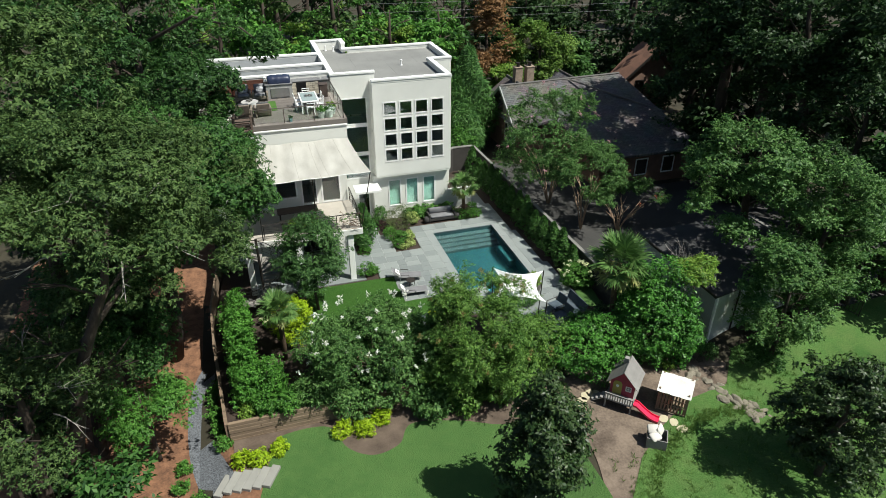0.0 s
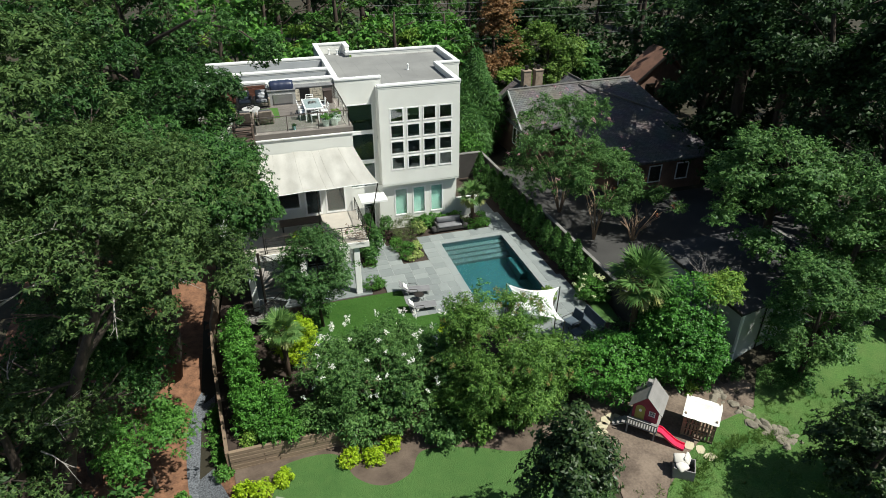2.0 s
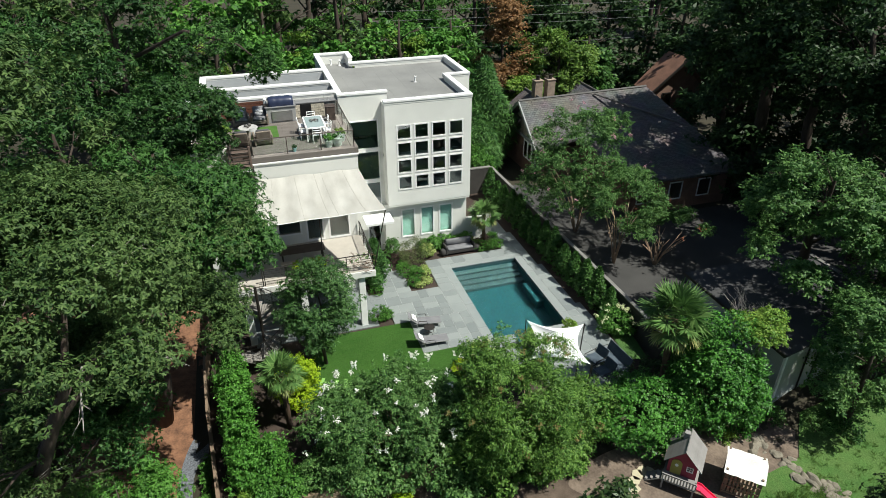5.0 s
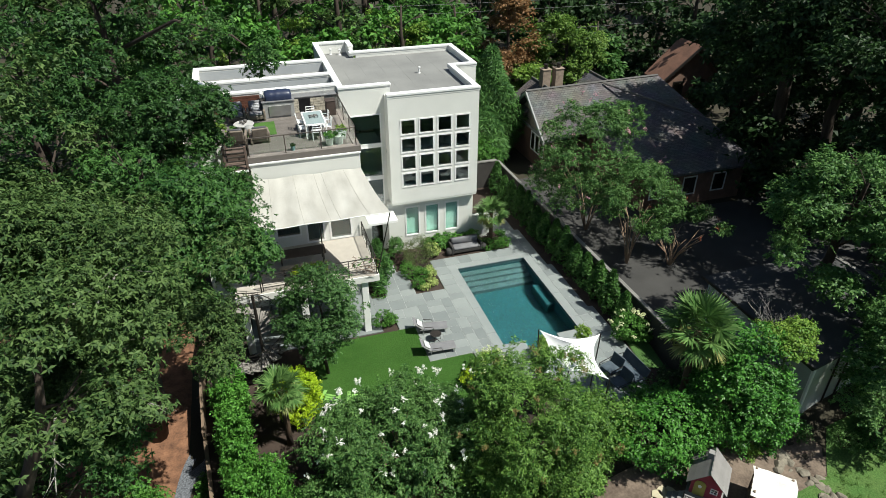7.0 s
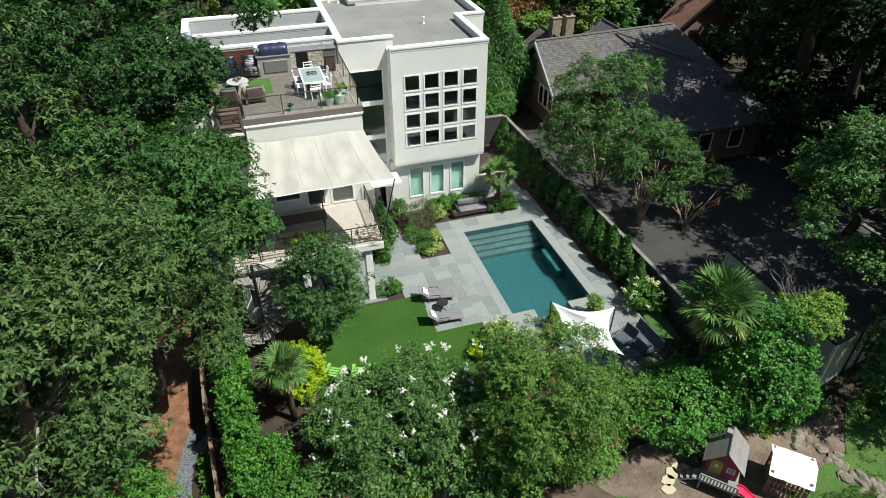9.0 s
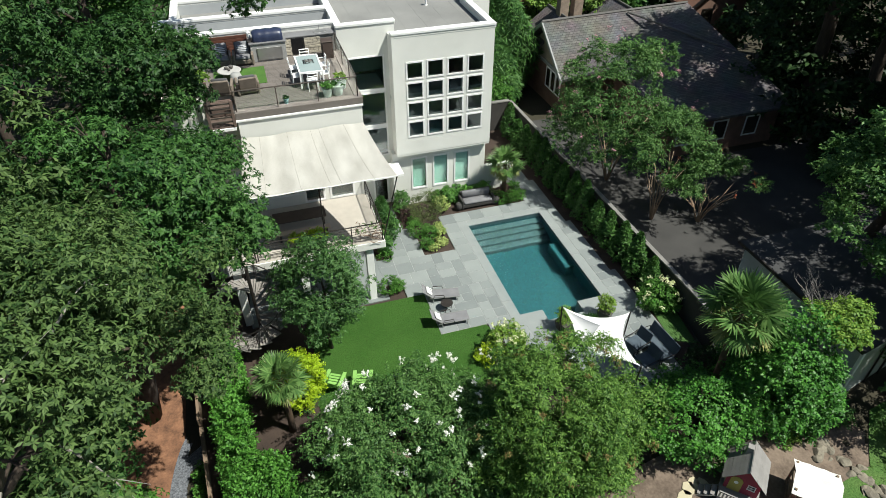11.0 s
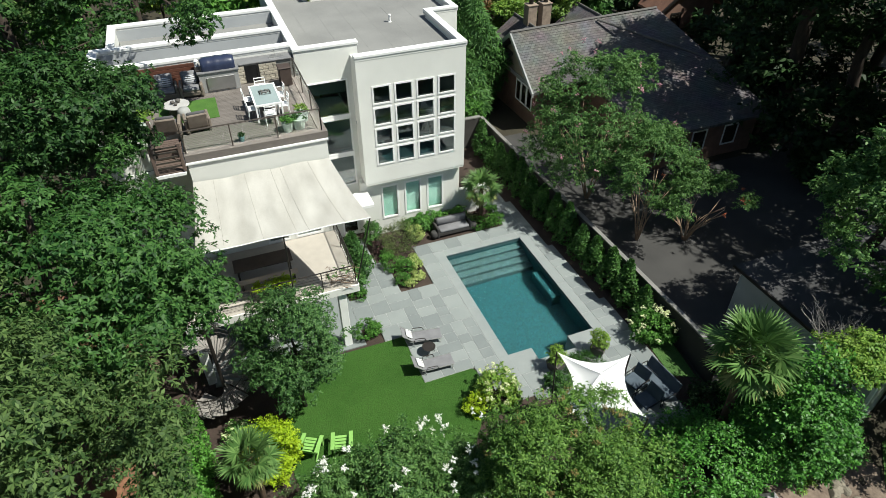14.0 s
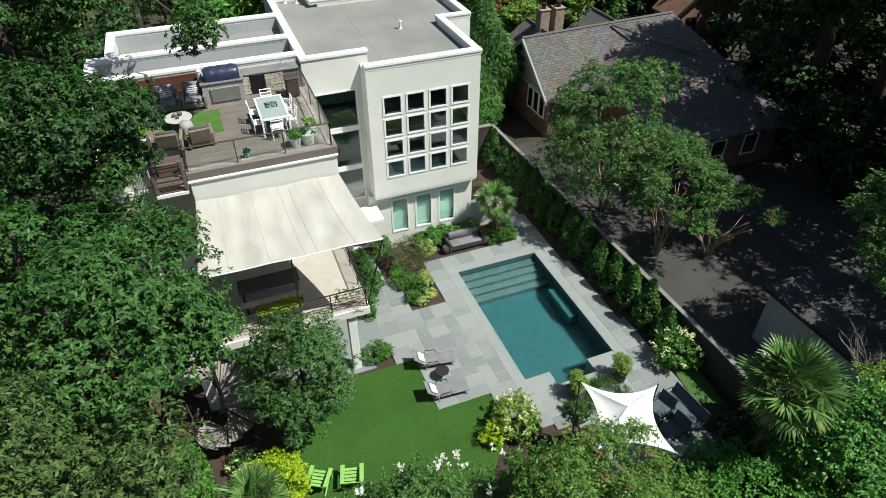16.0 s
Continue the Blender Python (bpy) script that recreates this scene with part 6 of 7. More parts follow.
def dining_chair(at):
    c = thing("dining_chair", "white metal dining chair with a slatted back", "chair", "chairs round the table", at=at)
    part("seat", box(-0.24, -0.23, 0.43, 0.24, 0.23, 0.46, bevel=0.01), WHITE, c)
    for x in (-0.22, 0.22):
        part("leg", tube([(x, -0.20, 0), (x, -0.21, 0.44)], 0.018, n=6), WHITE, c)
        part("leg", tube([(x, 0.24, 0), (x, 0.21, 0.44), (x, 0.27, 0.88)], 0.018, n=6), WHITE, c)
    for k in range(3):
        part("back_slat", tube([(-0.22, 0.23 + 0.02 * k, 0.60 + 0.13 * k), (0, 0.26 + 0.02 * k, 0.585 + 0.13 * k), (0.22, 0.23 + 0.02 * k, 0.60 + 0.13 * k)], 0.022, n=6), WHITE, c)
    part("armrest", tube([(-0.23, 0.23, 0.66), (-0.24, -0.2, 0.65)], 0.016, n=6), WHITE, c)
    return c


d0 = dining_chair(pose(3.36, 38.35, TZ, 0, 0, 180))
for x, y, r in ((3.38, 40.8, 0), (3.98, 39.0, -90), (3.98, 40.05, -90), (2.78, 39.05, 90), (2.78, 40.0, 90)):
    copy_thing(d0, pose(x, y, TZ, 0, 0, r))


def lounge_chair(at, label, cushion, pillow=None):
    c = thing("lounge_chair", label, "armchair", "terrace lounge chairs", at=at)
    part("base", box(-0.40, -0.42, 0.10, 0.40, 0.38, 0.30, bevel=0.03), WICKER, c)
    for x in (-1, 1):
        part("arm", box(x * 0.44 - 0.06, -0.44, 0.06, x * 0.44 + 0.06, 0.42, 0.58, bevel=0.03), WICKER, c)
    part("backrest", box(-0.38, -0.05, 0, 0.38, 0.05, 0.62, bevel=0.03, m=Matrix.Translation((0, 0.40, 0.28)) @ Matrix.Rotation(radians(-16), 4, "X")), WICKER, c)
    for x in (-0.4, 0.4):
        for y in (-0.38, 0.36):
            part("leg", box(x - 0.03, y - 0.03, 0, x + 0.03, y + 0.03, 0.10), WICKER, c)
    part("seat_cushion", box(-0.36, -0.40, 0.30, 0.36, 0.30, 0.44, bevel=0.05), cushion, c, "seat cushion", smooth=True)
    part("back_cushion", box(-0.35, -0.07, 0, 0.35, 0.06, 0.56, bevel=0.05, m=Matrix.Translation((0, 0.28, 0.40)) @ Matrix.Rotation(radians(-16), 4, "X")), cushion, c, smooth=True)
    if pillow:
        p = box(-0.26, -0.08, 0, 0.26, 0.08, 0.38, bevel=0.06, m=Matrix.Translation((0, 0.12, 0.45)) @ Matrix.Rotation(radians(-22), 4, "X"))
        part("pillow", p, pillow, c, "grey and white striped pillow", smooth=True)
        for k in range(4):
            part("stripe", box(-0.265, -0.084, 0.06 + 0.085 * k, 0.265, 0.084, 0.09 + 0.085 * k, m=Matrix.Translation((0, 0.12, 0.45)) @ Matrix.Rotation(radians(-22), 4, "X")), DARKFABRIC, c)
    return c


PILLOW = mat("pale_pillow", (0.55, 0.56, 0.58), (0.46, 0.47, 0.49), 0.95, fine=60, bump=0.2)
lounge_chair(pose(-0.5, 42.45, TZ, 0, 0, 2), "wicker lounge chair with grey cushions and a striped pillow", GREYFABRIC, PILLOW)
lounge_chair(pose(0.55, 42.4, TZ, 0, 0, -3), "wicker lounge chair with grey cushions and a striped pillow", GREYFABRIC, PILLOW)
lounge_chair(pose(-0.58, 38.95, TZ, 0, 0, 176), "wicker lounge chair with a dark sling back", DARKFABRIC)
lounge_chair(pose(0.52, 38.95, TZ, 0, 0, 184), "wicker lounge chair with a dark sling back", DARKFABRIC)
ct = thing("coffee_table", "round stone-topped coffee table on the terrace", "table", at=Matrix.Translation((-0.18, 40.72, TZ)))
part("tabletop", lathe([(0.50, 0.36), (0.54, 0.375), (0.54, 0.40), (0.52, 0.415)], 28), mat("pale_stone_top", (0.45, 0.44, 0.42), (0.36, 0.35, 0.34)), ct)
part("pedestal", lathe([(0.34, 0), (0.36, 0.04), (0.30, 0.2), (0.34, 0.36)], 20), WICKER, ct)
for i, (x, y, r) in enumerate(((-0.30, 40.77, 0.09), (-0.08, 40.82, 0.11), (-0.18, 40.57, 0.08))):
    solo("bowl", lathe([(r * 0.5, 0), (r, r * 0.8), (r * 0.9, r * 1.3), (r * 0.6, r * 1.5), (0.01, r * 1.4)], 12), DARKPOT, "small dark bowl on the coffee table", "bowl", "bowls on the coffee table", at=Matrix.Translation((x, y, TZ + 0.415)), smooth=True)
solo("side_cover", lathe([(0.26, 0), (0.27, 0.3), (0.22, 0.46), (0.05, 0.5)], 14), mat("pale_cover", (0.36, 0.36, 0.35)), "pale covered stool beside the coffee table", "stool", at=Matrix.Translation((0.08, 40.05, TZ)), smooth=True)
rug = box(-0.95, 39.7, TZ + 0.002, 1.42, 41.7, TZ + 0.025)
solo("turf_rug", rug, mat("fake_turf", (0.07, 0.16, 0.025), (0.045, 0.11, 0.018), 0.95, scale=2, fine=60, bump=0.5), "bright green artificial turf rug", "rug")
# outdoor kitchen
VENEER = mat("stone_veneer", (0.50, 0.45, 0.36), (0.34, 0.31, 0.26), 0.9, scale=2, fine=20, rand=0.6, bump=0.4)
COUNTER = mat("grey_counter", (0.20, 0.20, 0.205), (0.15, 0.15, 0.155), 0.5, scale=2, bump=0.05)
ok = thing("outdoor_kitchen", "outdoor kitchen with pale stone front and grey counter", "kitchen")
part("body", box(0.95, 42.72, TZ, 5.1, 43.4, TZ + 0.88, bevel=0.01), WALLCAP, ok)
part("grill_island", box(0.95, 42.3, TZ, 2.65, 42.717, TZ + 0.86, bevel=0.01), mat("grey_slab", (0.34, 0.34, 0.335), (0.26, 0.26, 0.255), 0.6, scale=1.5), ok)
rg = random.Random(21)
for x0, x1, yy in ((3.6, 4.4, 42.71), (2.66, 2.95, 42.71)):
    z = TZ + 0.03
    while z < TZ + 0.8:
        x = x0
        while x < x1 - 0.05:
            w = min(rg.uniform(0.16, 0.34), x1 - x)
            part("veneer_stone", box(x, yy - rg.uniform(0.015, 0.04), z, x + w - 0.012, yy, z + 0.12, bevel=0.008), VENEER, ok)
            x += w
        z += 0.135
part("counter", box(0.9, 42.25, TZ + 0.885, 2.7, 43.4, TZ + 0.94, bevel=0.008), COUNTER, ok)
part("counter", box(2.703, 42.66, TZ + 0.885, 5.12, 43.4, TZ + 0.94, bevel=0.008), COUNTER, ok)
fr = part("fridge", box(2.97, 42.66, TZ + 0.06, 3.58, 42.715, TZ + 0.86, bevel=0.01), mat("black_steel", (0.025, 0.025, 0.027), rough=0.3, metal=0.5), ok, "black fridge door")
part("handle", tube([(3.52, 42.63, TZ + 0.25), (3.52, 42.63, TZ + 0.7)], 0.012, n=6), METALDARK, fr)
part("access_door", box(1.25, 42.245, TZ + 0.1, 2.45, 42.285, TZ + 0.70, bevel=0.01), mat("stainless", (0.42, 0.42, 0.42), (0.35, 0.35, 0.35), 0.35, 0.8), ok, "steel doors under the grill")
STEEL = MATS["stainless"]
part("sink", box(4.15, 42.85, TZ + 0.941, 4.75, 43.2, TZ + 0.95, bevel=0.003), STEEL, ok, "steel sink")
part("tap", tube([(4.45, 43.28, TZ + 0.94), (4.45, 43.28, TZ + 1.18), (4.45, 43.18, TZ + 1.22), (4.45, 43.1, TZ + 1.17)], 0.014, n=6), STEEL, ok)
gr = thing("covered_grill", "gas grill under a dark blue cover", "grill", at=Matrix.Translation((1.85, 42.75, TZ + 0.94)))
cv = bmesh.new()
prof = [(-0.36, 0), (-0.37, 0.22), (-0.30, 0.40), (-0.05, 0.50), (0.2, 0.47), (0.32, 0.3), (0.34, 0)]
n = 12
rings = []
for i in range(n + 1):
    u = i / n
    x = -0.72 + 1.44 * u
    s = 1 - 0.10 * (abs(2 * u - 1) ** 6)
    rings.append([cv.verts.new((x, y * s + 0.012 * math.sin(i * 2.1), z * s + 0.012 * math.sin(i * 1.7 + z * 9))) for y, z in prof])
for a, b in zip(rings, rings[1:]):
    for k in range(len(prof) - 1):
        cv.faces.new((a[k], b[k], b[k + 1], a[k + 1]))
cv.faces.new(rings[0]), cv.faces.new(rings[-1][::-1])
bmesh.ops.recalc_face_normals(cv, faces=cv.faces)
part("cover", cv, mat("navy_vinyl", (0.018, 0.024, 0.055), (0.03, 0.04, 0.08), 0.35, scale=3, bump=0.1), gr, smooth=True)
part("side_shelf", box(-1.0, -0.25, 0.0, -0.74, 0.25, 0.05, bevel=0.008), METALDARK, gr)
bi = thing("storage_bin", "dark brown storage bin beside the kitchen", "bin", at=Matrix.Translation((4.62, 42.0, TZ)))
part("body", box(-0.27, -0.27, 0, 0.27, 0.27, 0.80, bevel=0.03), mat("brown_plastic", (0.07, 0.05, 0.042), (0.05, 0.036, 0.03), 0.6), bi)
part("lid", box(-0.29, -0.29, 0.803, 0.29, 0.29, 0.86, bevel=0.02), mat("brown_plastic", (0.07, 0.05, 0.042)), bi)
sc = thing("timber_screen", "reddish brown horizontal board screen behind the chairs", "screen")
for k in range(7):
    part("board", box(-3.1, 43.345, TZ + 0.02 + 0.15 * k, 0.88, 43.405, TZ + 0.155 + 0.15 * k, bevel=0.006), mat("red_cedar", (0.14, 0.052, 0.032), (0.085, 0.035, 0.023), 0.7, scale=1.5, fine=20, rand=0.4), sc)
solo("lantern", lathe([(0.10, 0), (0.11, 0.03), (0.09, 0.05), (0.09, 0.26), (0.11, 0.28), (0.03, 0.38)], 10), WHITE, "white lantern standing on the kitchen screen", "lantern", at=Matrix.Translation((0.98, 43.1, TZ + 0.94)))


# ---- pool terrace things ----
def lounger(at):
    c = thing("sun_lounger", "grey sling sun lounger with a white printed pillow", "sun lounger", "loungers by the pool", at=at)
    ALU = mat("silver_frame", (0.45, 0.45, 0.44), (0.38, 0.38, 0.37), 0.4, 0.7, bump=0.02)
    for y in (-0.33, 0.33):
        part("side_rail", tube([(-0.55, y, 0.32), (1.0, y, 0.30)], 0.022, n=6), ALU, c)
        part("arm", tube([(-0.35, y * 1.08, 0.32), (-0.3, y * 1.08, 0.52), (0.15, y * 1.08, 0.50), (0.22, y * 1.08, 0.31)], 0.02, n=6), METALDARK, c)
        for x in (-0.4, 0.85):
            part("leg", tube([(x, y, 0.31), (x + 0.06, y, 0)], 0.02, n=6), ALU, c)
    part("sling", box(-0.35, -0.31, 0.295, 1.0, 0.31, 0.312, bevel=0.004), GREYFABRIC, c)
    tilt = Matrix.Translation((-0.35, 0, 0.31)) @ Matrix.Rotation(radians(42), 4, "Y")
    part("backrest", box(-0.72, -0.31, -0.008, 0, 0.31, 0.008, bevel=0.003, m=tilt), GREYFABRIC, c)
    for y in (-0.33, 0.33):
        part("back_tube", tube([tilt @ Vector((-0.74, y, 0)), tilt @ Vector((0, y, 0))], 0.02, n=6), ALU, c)
    p = part("pillow", box(-0.5, -0.24, 0.01, -0.14, 0.24, 0.13, bevel=0.05, m=tilt), mat("white_pillow", (0.80, 0.80, 0.78), (0.72, 0.72, 0.70), 0.9), c, "white pillow with a dark print", smooth=True)
    for k, (a, b) in enumerate(((-0.38, -0.1), (-0.3, 0.06), (-0.36, 0.14), (-0.25, -0.05))):
        part("print", box(a, b, 0.128, a + 0.06, b + 0.05, 0.134, m=tilt), DARKFABRIC, p)
    return c


lg = lounger(pose(7.85, 33.55, 0, 0, 0, -9))
copy_thing(lg, pose(7.75, 31.75, 0, 0, 0, -3))
st = thing("side_table", "round dark mesh side table between the loungers", "table", at=Matrix.Translation((7.95, 32.65, 0)))
part("tabletop", lathe([(0.30, 0.44), (0.31, 0.45), (0.31, 0.465), (0.29, 0.47)], 24), METALDARK, st)
for k in range(3):
    a = k * 2.094
    part("leg", tube([(0.22 * math.cos(a), 0.22 * math.sin(a), 0.44), (0.27 * math.cos(a), 0.27 * math.sin(a), 0)], 0.015, n=6), METALDARK, st)

so = thing("garden_sofa", "dark wicker garden sofa with charcoal cushions", "sofa", at=pose(12.55, 41.05, 0, 0, 0, 0))
DWICK = mat("black_wicker", (0.05, 0.047, 0.045), (0.03, 0.03, 0.03), 0.8, fine=60, bump=0.5)
part("base", box(-0.98, -0.40, 0.08, 0.98, 0.42, 0.32, bevel=0.03), DWICK, so)
for x in (-1, 1):
    part("arm", box(x * 1.0 - 0.07, -0.42, 0.02, x * 1.0 + 0.07, 0.45, 0.62, bevel=0.03), DWICK, so)
part("backrest", box(-0.98, 0.32, 0.30, 0.98, 0.46, 0.86, bevel=0.03), DWICK, so)
part("seat_cushion", box(-0.90, -0.42, 0.322, 0.90, 0.20, 0.48, bevel=0.05), GREYFABRIC, so, "charcoal seat cushion", smooth=True)
part("back_cushion", box(-0.90, 0.12, 0.46, 0.90, 0.33, 0.92, bevel=0.06), GREYFABRIC, so, "charcoal back cushion", smooth=True)
for x in (11.32, 13.75):
    solo("wicker_stool", lathe([(0.15, 0), (0.21, 0.1), (0.23, 0.24), (0.20, 0.38), (0.16, 0.44), (0.02, 0.45)], 16), DWICK, "dark barrel-shaped wicker stool beside the sofa", "stool", "wicker stools", at=Matrix.Translation((x, 40.8, 0)), smooth=True)


def square_pot(at, seed, r=0.34, h=0.55):
    t = thing("potted_shrub", "dark tapered square pot with a yellow-green shrub", "potted plant", "pots at the pool corners", at=at)
    bm = bmesh.new()
    lo = [bm.verts.new((sx * r * 0.72, sy * r * 0.72, 0)) for sx, sy in ((-1, -1), (1, -1), (1, 1), (-1, 1))]
    hi = [bm.verts.new((sx * r, sy * r, h)) for sx, sy in ((-1, -1), (1, -1), (1, 1), (-1, 1))]
    ins = [bm.verts.new((sx * r * 0.86, sy * r * 0.86, h)) for sx, sy in ((-1, -1), (1, -1), (1, 1), (-1, 1))]
    dn = [bm.verts.new((sx * r * 0.84, sy * r * 0.84, h - 0.06)) for sx, sy in ((-1, -1), (1, -1), (1, 1), (-1, 1))]
    bm.faces.new(lo[::-1]), bm.faces.new(dn)
    for a, b in ((lo, hi), (hi, ins), (ins, dn)):
        for i in range(4):
            bm.faces.new((a[i], a[(i + 1) % 4], b[(i + 1) % 4], b[i]))
    part("pot", bm, DARKPOT, t)
    part("plant", crown("plant", seed, (0, 0, h + 0.38), (0.42, 0.42, 0.42), 70, 26, 0.16, 0.09, LIME, low=-0.7), LIME, t)
    return t


square_pot(pose(12.95, 29.65, 0, 0, 0, 20), 401)
square_pot(pose(15.25, 29.75, 0, 0, 0, 35), 402)
bush("rosemary_mound", "low dark green mounded shrub at the pool end", 403, 14.1, 29.1, -0.05, 1.15, 0.75, ARBOR, 7000, 0.10, 0.16, aspect=0.2, up=0.1, droop=0.0, lump=0.8)
bush("rosemary_mound", "green shrub beside the sail", 404, 12.55, 28.75, -0.05, 0.6, 0.8, MAPLE, 2000, 0.10, 0.2)


def hydrangea(label, seed, x, y, z, r, h, n=2600, heads=36, green=BRIGHT, flower=None):
    t = bush("hydrangea", label, seed, x, y, z, r, h, green, n, 0.13, 0.25, "hydrangeas")
    fl = flower or mat("cream_flower", (0.55, 0.55, 0.33), (0.68, 0.68, 0.50))
    rng = random.Random(seed)
    for i in range(heads):
        a, e = rng.uniform(0, 6.28), rng.uniform(0.15, 1.4)
        q = (math.cos(a) * math.cos(e) * r * 0.98, math.sin(a) * math.cos(e) * r * 0.98, h * 0.45 + math.sin(e) * h * 0.55)
        part("flower_head", crown("flower_head", seed + i, q, (0.09, 0.09, 0.08), 9, 8, 0.05, 0.055, FLOWERCREAM, low=-0.6, aspect=0.9), FLOWERCREAM, t)
    return t


FLOWERCREAM = leafy("cream_petal", (0.50, 0.56, 0.27), (0.74, 0.77, 0.50), 0.2)
hydrangea("hydrangea with cream flower heads by the boundary wall", 410, 18.15, 29.75, -0.05, 1.2, 1.6, 4200, 30)
hydrangea("hydrangea with creamy green flower heads beside the lawn", 411, 9.85, 29.2, -0.05, 1.15, 1.45, 3400, 20, green=LIME)
bush("golden_shrub", "yellow-green box-shaped shrub at the lawn edge", 412, 8.75, 28.9, -0.05, 0.55, 1.1, YELLOW, 1800, 0.09, 0.2)
hydrangea("small white-flowered shrub beside the spiral stair", 413, -0.9, 31.2, -0.06, 0.5, 0.8, 1200, 12)

# shade sail
sl = thing("shade_sail", "white shade sail with pointed corners on poles", "shade sail")
SC = [(11.57, 27.79, 3.58), (14.09, 26.64, 3.6), (13.08, 24.07, 3.4), (10.55, 25.2, 3.4)]
PK = Vector((12.25, 25.95, 4.05))


def sail_at(i):
    a, b = Vector(SC[i]), Vector(SC[(i + 1) % 4])

    def fn(u, v):
        e = a.lerp(b, u)
        mid = a.lerp(b, 0.5)
        e = e + (PK - mid) * (0.30 * 4 * u * (1 - u))
        e.z = a.lerp(b, u).z - 0.06 * 4 * u * (1 - u) + 0.0
        p = e.lerp(PK, v)
        p.z = e.z + (PK.z - e.z) * (v ** 1.5)
        return p
    return fn


for i in range(4):
    cloth("sail_panel", sail_at(i), 16, 12, SAIL, sl)
for i, p in enumerate(SC):
    d = (Vector(p) - PK)
    d.z = 0
    d.normalize()
    f = Vector(p) - d * 0.12
    part("corner_pole", tube([(f.x, f.y, -0.05), (p[0] + d.x * 0.05, p[1] + d.y * 0.05, p[2])], 0.03, n=8), METALDARK, sl)
part("centre_pole", tube([(PK.x, PK.y, -0.03), (PK.x, PK.y, PK.z - 0.02)], 0.03, n=8), METALDARK, sl)


def patio_chair(at, w=0.78):
    c = thing("patio_chair", "dark blue-grey sling armchair with a metal frame", "chair", "chairs under the sail", at=at)
    SL = mat("slate_sling", (0.085, 0.11, 0.135), (0.055, 0.075, 0.095), 0.9, fine=60)
    part("seat", box(-w / 2, -0.44, 0.36, w / 2, 0.28, 0.43, bevel=0.02), SL, c)
    part("backrest", box(-w / 2, -0.03, 0, w / 2, 0.03, 0.58, bevel=0.02, m=Matrix.Translation((0, 0.30, 0.40)) @ Matrix.Rotation(radians(-18), 4, "X")), SL, c)
    for x in (-w / 2 - 0.03, w / 2 + 0.03):
        part("arm_frame", tube([(x, -0.44, 0), (x, -0.46, 0.58), (x, 0.34, 0.60), (x, 0.42, 0)], 0.022, n=6), METALDARK, c)
    return c


pc = patio_chair(pose(15.7, 27.5, 0, 0, 0, -75))
copy_thing(pc, pose(15.55, 26.45, 0, 0, 0, -80))
lv = patio_chair(pose(16.45, 27.1, 0, 0, 0, -85), 1.9)
tagged(lv, "dark blue-grey sling bench seat with a metal frame")
ft = thing("low_table", "low grey stone-topped table under the sail", "table", at=pose(15.0, 25.72, 0, 0, 0, 20))
part("tabletop", box(-0.42, -0.42, 0.36, 0.42, 0.42, 0.41, bevel=0.01), STONE, ft)
part("base", box(-0.3, -0.3, 0, 0.3, 0.3, 0.36, bevel=0.01), DARKPOT, ft)
# low dry-laid stone seat wall at the terrace corner
sw_ = thing("stone_seat_wall", "low dry-laid stone wall with boulders on its end", "wall", kind="structure")
rg = random.Random(31)
for k in range(3):
    x = 13.2
    while x < 16.4:
        w = rg.uniform(0.35, 0.6)
        part("wall_stone", box(x, 24.75 + rg.uniform(-0.03, 0.03), -0.3 + 0.2 * k, x + w - 0.02, 25.15, -0.11 + 0.2 * k, bevel=0.02), WALLCAP, sw_)
        x += w
part("coping", box(13.1, 24.68, 0.302, 16.5, 25.22, 0.38, bevel=0.02), COPING, sw_)


def rock(seed, r, flat=0.5):
    rng = np.random.RandomState(seed)
    bm = bmesh.new()
    bmesh.ops.create_icosphere(bm, subdivisions=2, radius=r)
    d = np.array([v.co[:] for v in bm.verts]) / r
    k = 1 + 0.9 * (lumps(d, seed, 1.6) - 1) + rng.normal(0, 0.09, len(d))
    for v, s in zip(bm.verts, k):
        v.co = v.co * s
    for n in unit(rng, 9):
        n, c = Vector(n), r * rng.uniform(0.5, 0.85)
        for v in bm.verts:
            v.co -= n * max(0, v.co.dot(n) - c) * 0.95
    for v in bm.verts:
        v.co = Vector((v.co.x * 1.15, v.co.y * 0.9, max(v.co.z, -r * 0.45) * flat))
    return bm


ROCK = mat("field_stone", (0.27, 0.24, 0.185), (0.10, 0.09, 0.072), 0.9, scale=2.5, fine=14, rand=0.4, bump=0.6)
for i, (x, y) in enumerate(((15.5, 25.0), (15.85, 24.95), (16.2, 25.0), (15.2, 25.0))):
    solo("boulder", rock(500 + i, 0.2), ROCK, "pale boulder on the end of the stone wall", "boulder", "boulders on the wall", at=Matrix.Translation((x, y, 0.42)))

# beds by the house
BRONZE_LEAF = leafy("bronze_leaf", (0.055, 0.095, 0.030), (0.19, 0.235, 0.085), 0.25)
VARIEGATED = leafy("variegated_leaf", (0.16, 0.26, 0.05), (0.42, 0.48, 0.17), 0.2)
PLUM = leafy("plum_leaf", (0.035, 0.02, 0.02), (0.09, 0.05, 0.045), 0.2)
BEDS = "shrubs in the beds by the house"
bush("bronze_shrub", "feathery bronze-green rounded shrub in the bed", 600, 9.1, 40.6, -0.06, 1.15, 1.85, BRONZE_LEAF, 7500, 0.085, 0.20, BEDS, aspect=0.22, up=0.2, droop=0.1)
bush("bed_shrub", "dark green upright shrub beside the garden door", 601, 7.95, 41.7, -0.06, 0.6, 1.75, ARBOR, 2600, 0.10, 0.2, BEDS, rosette=True)
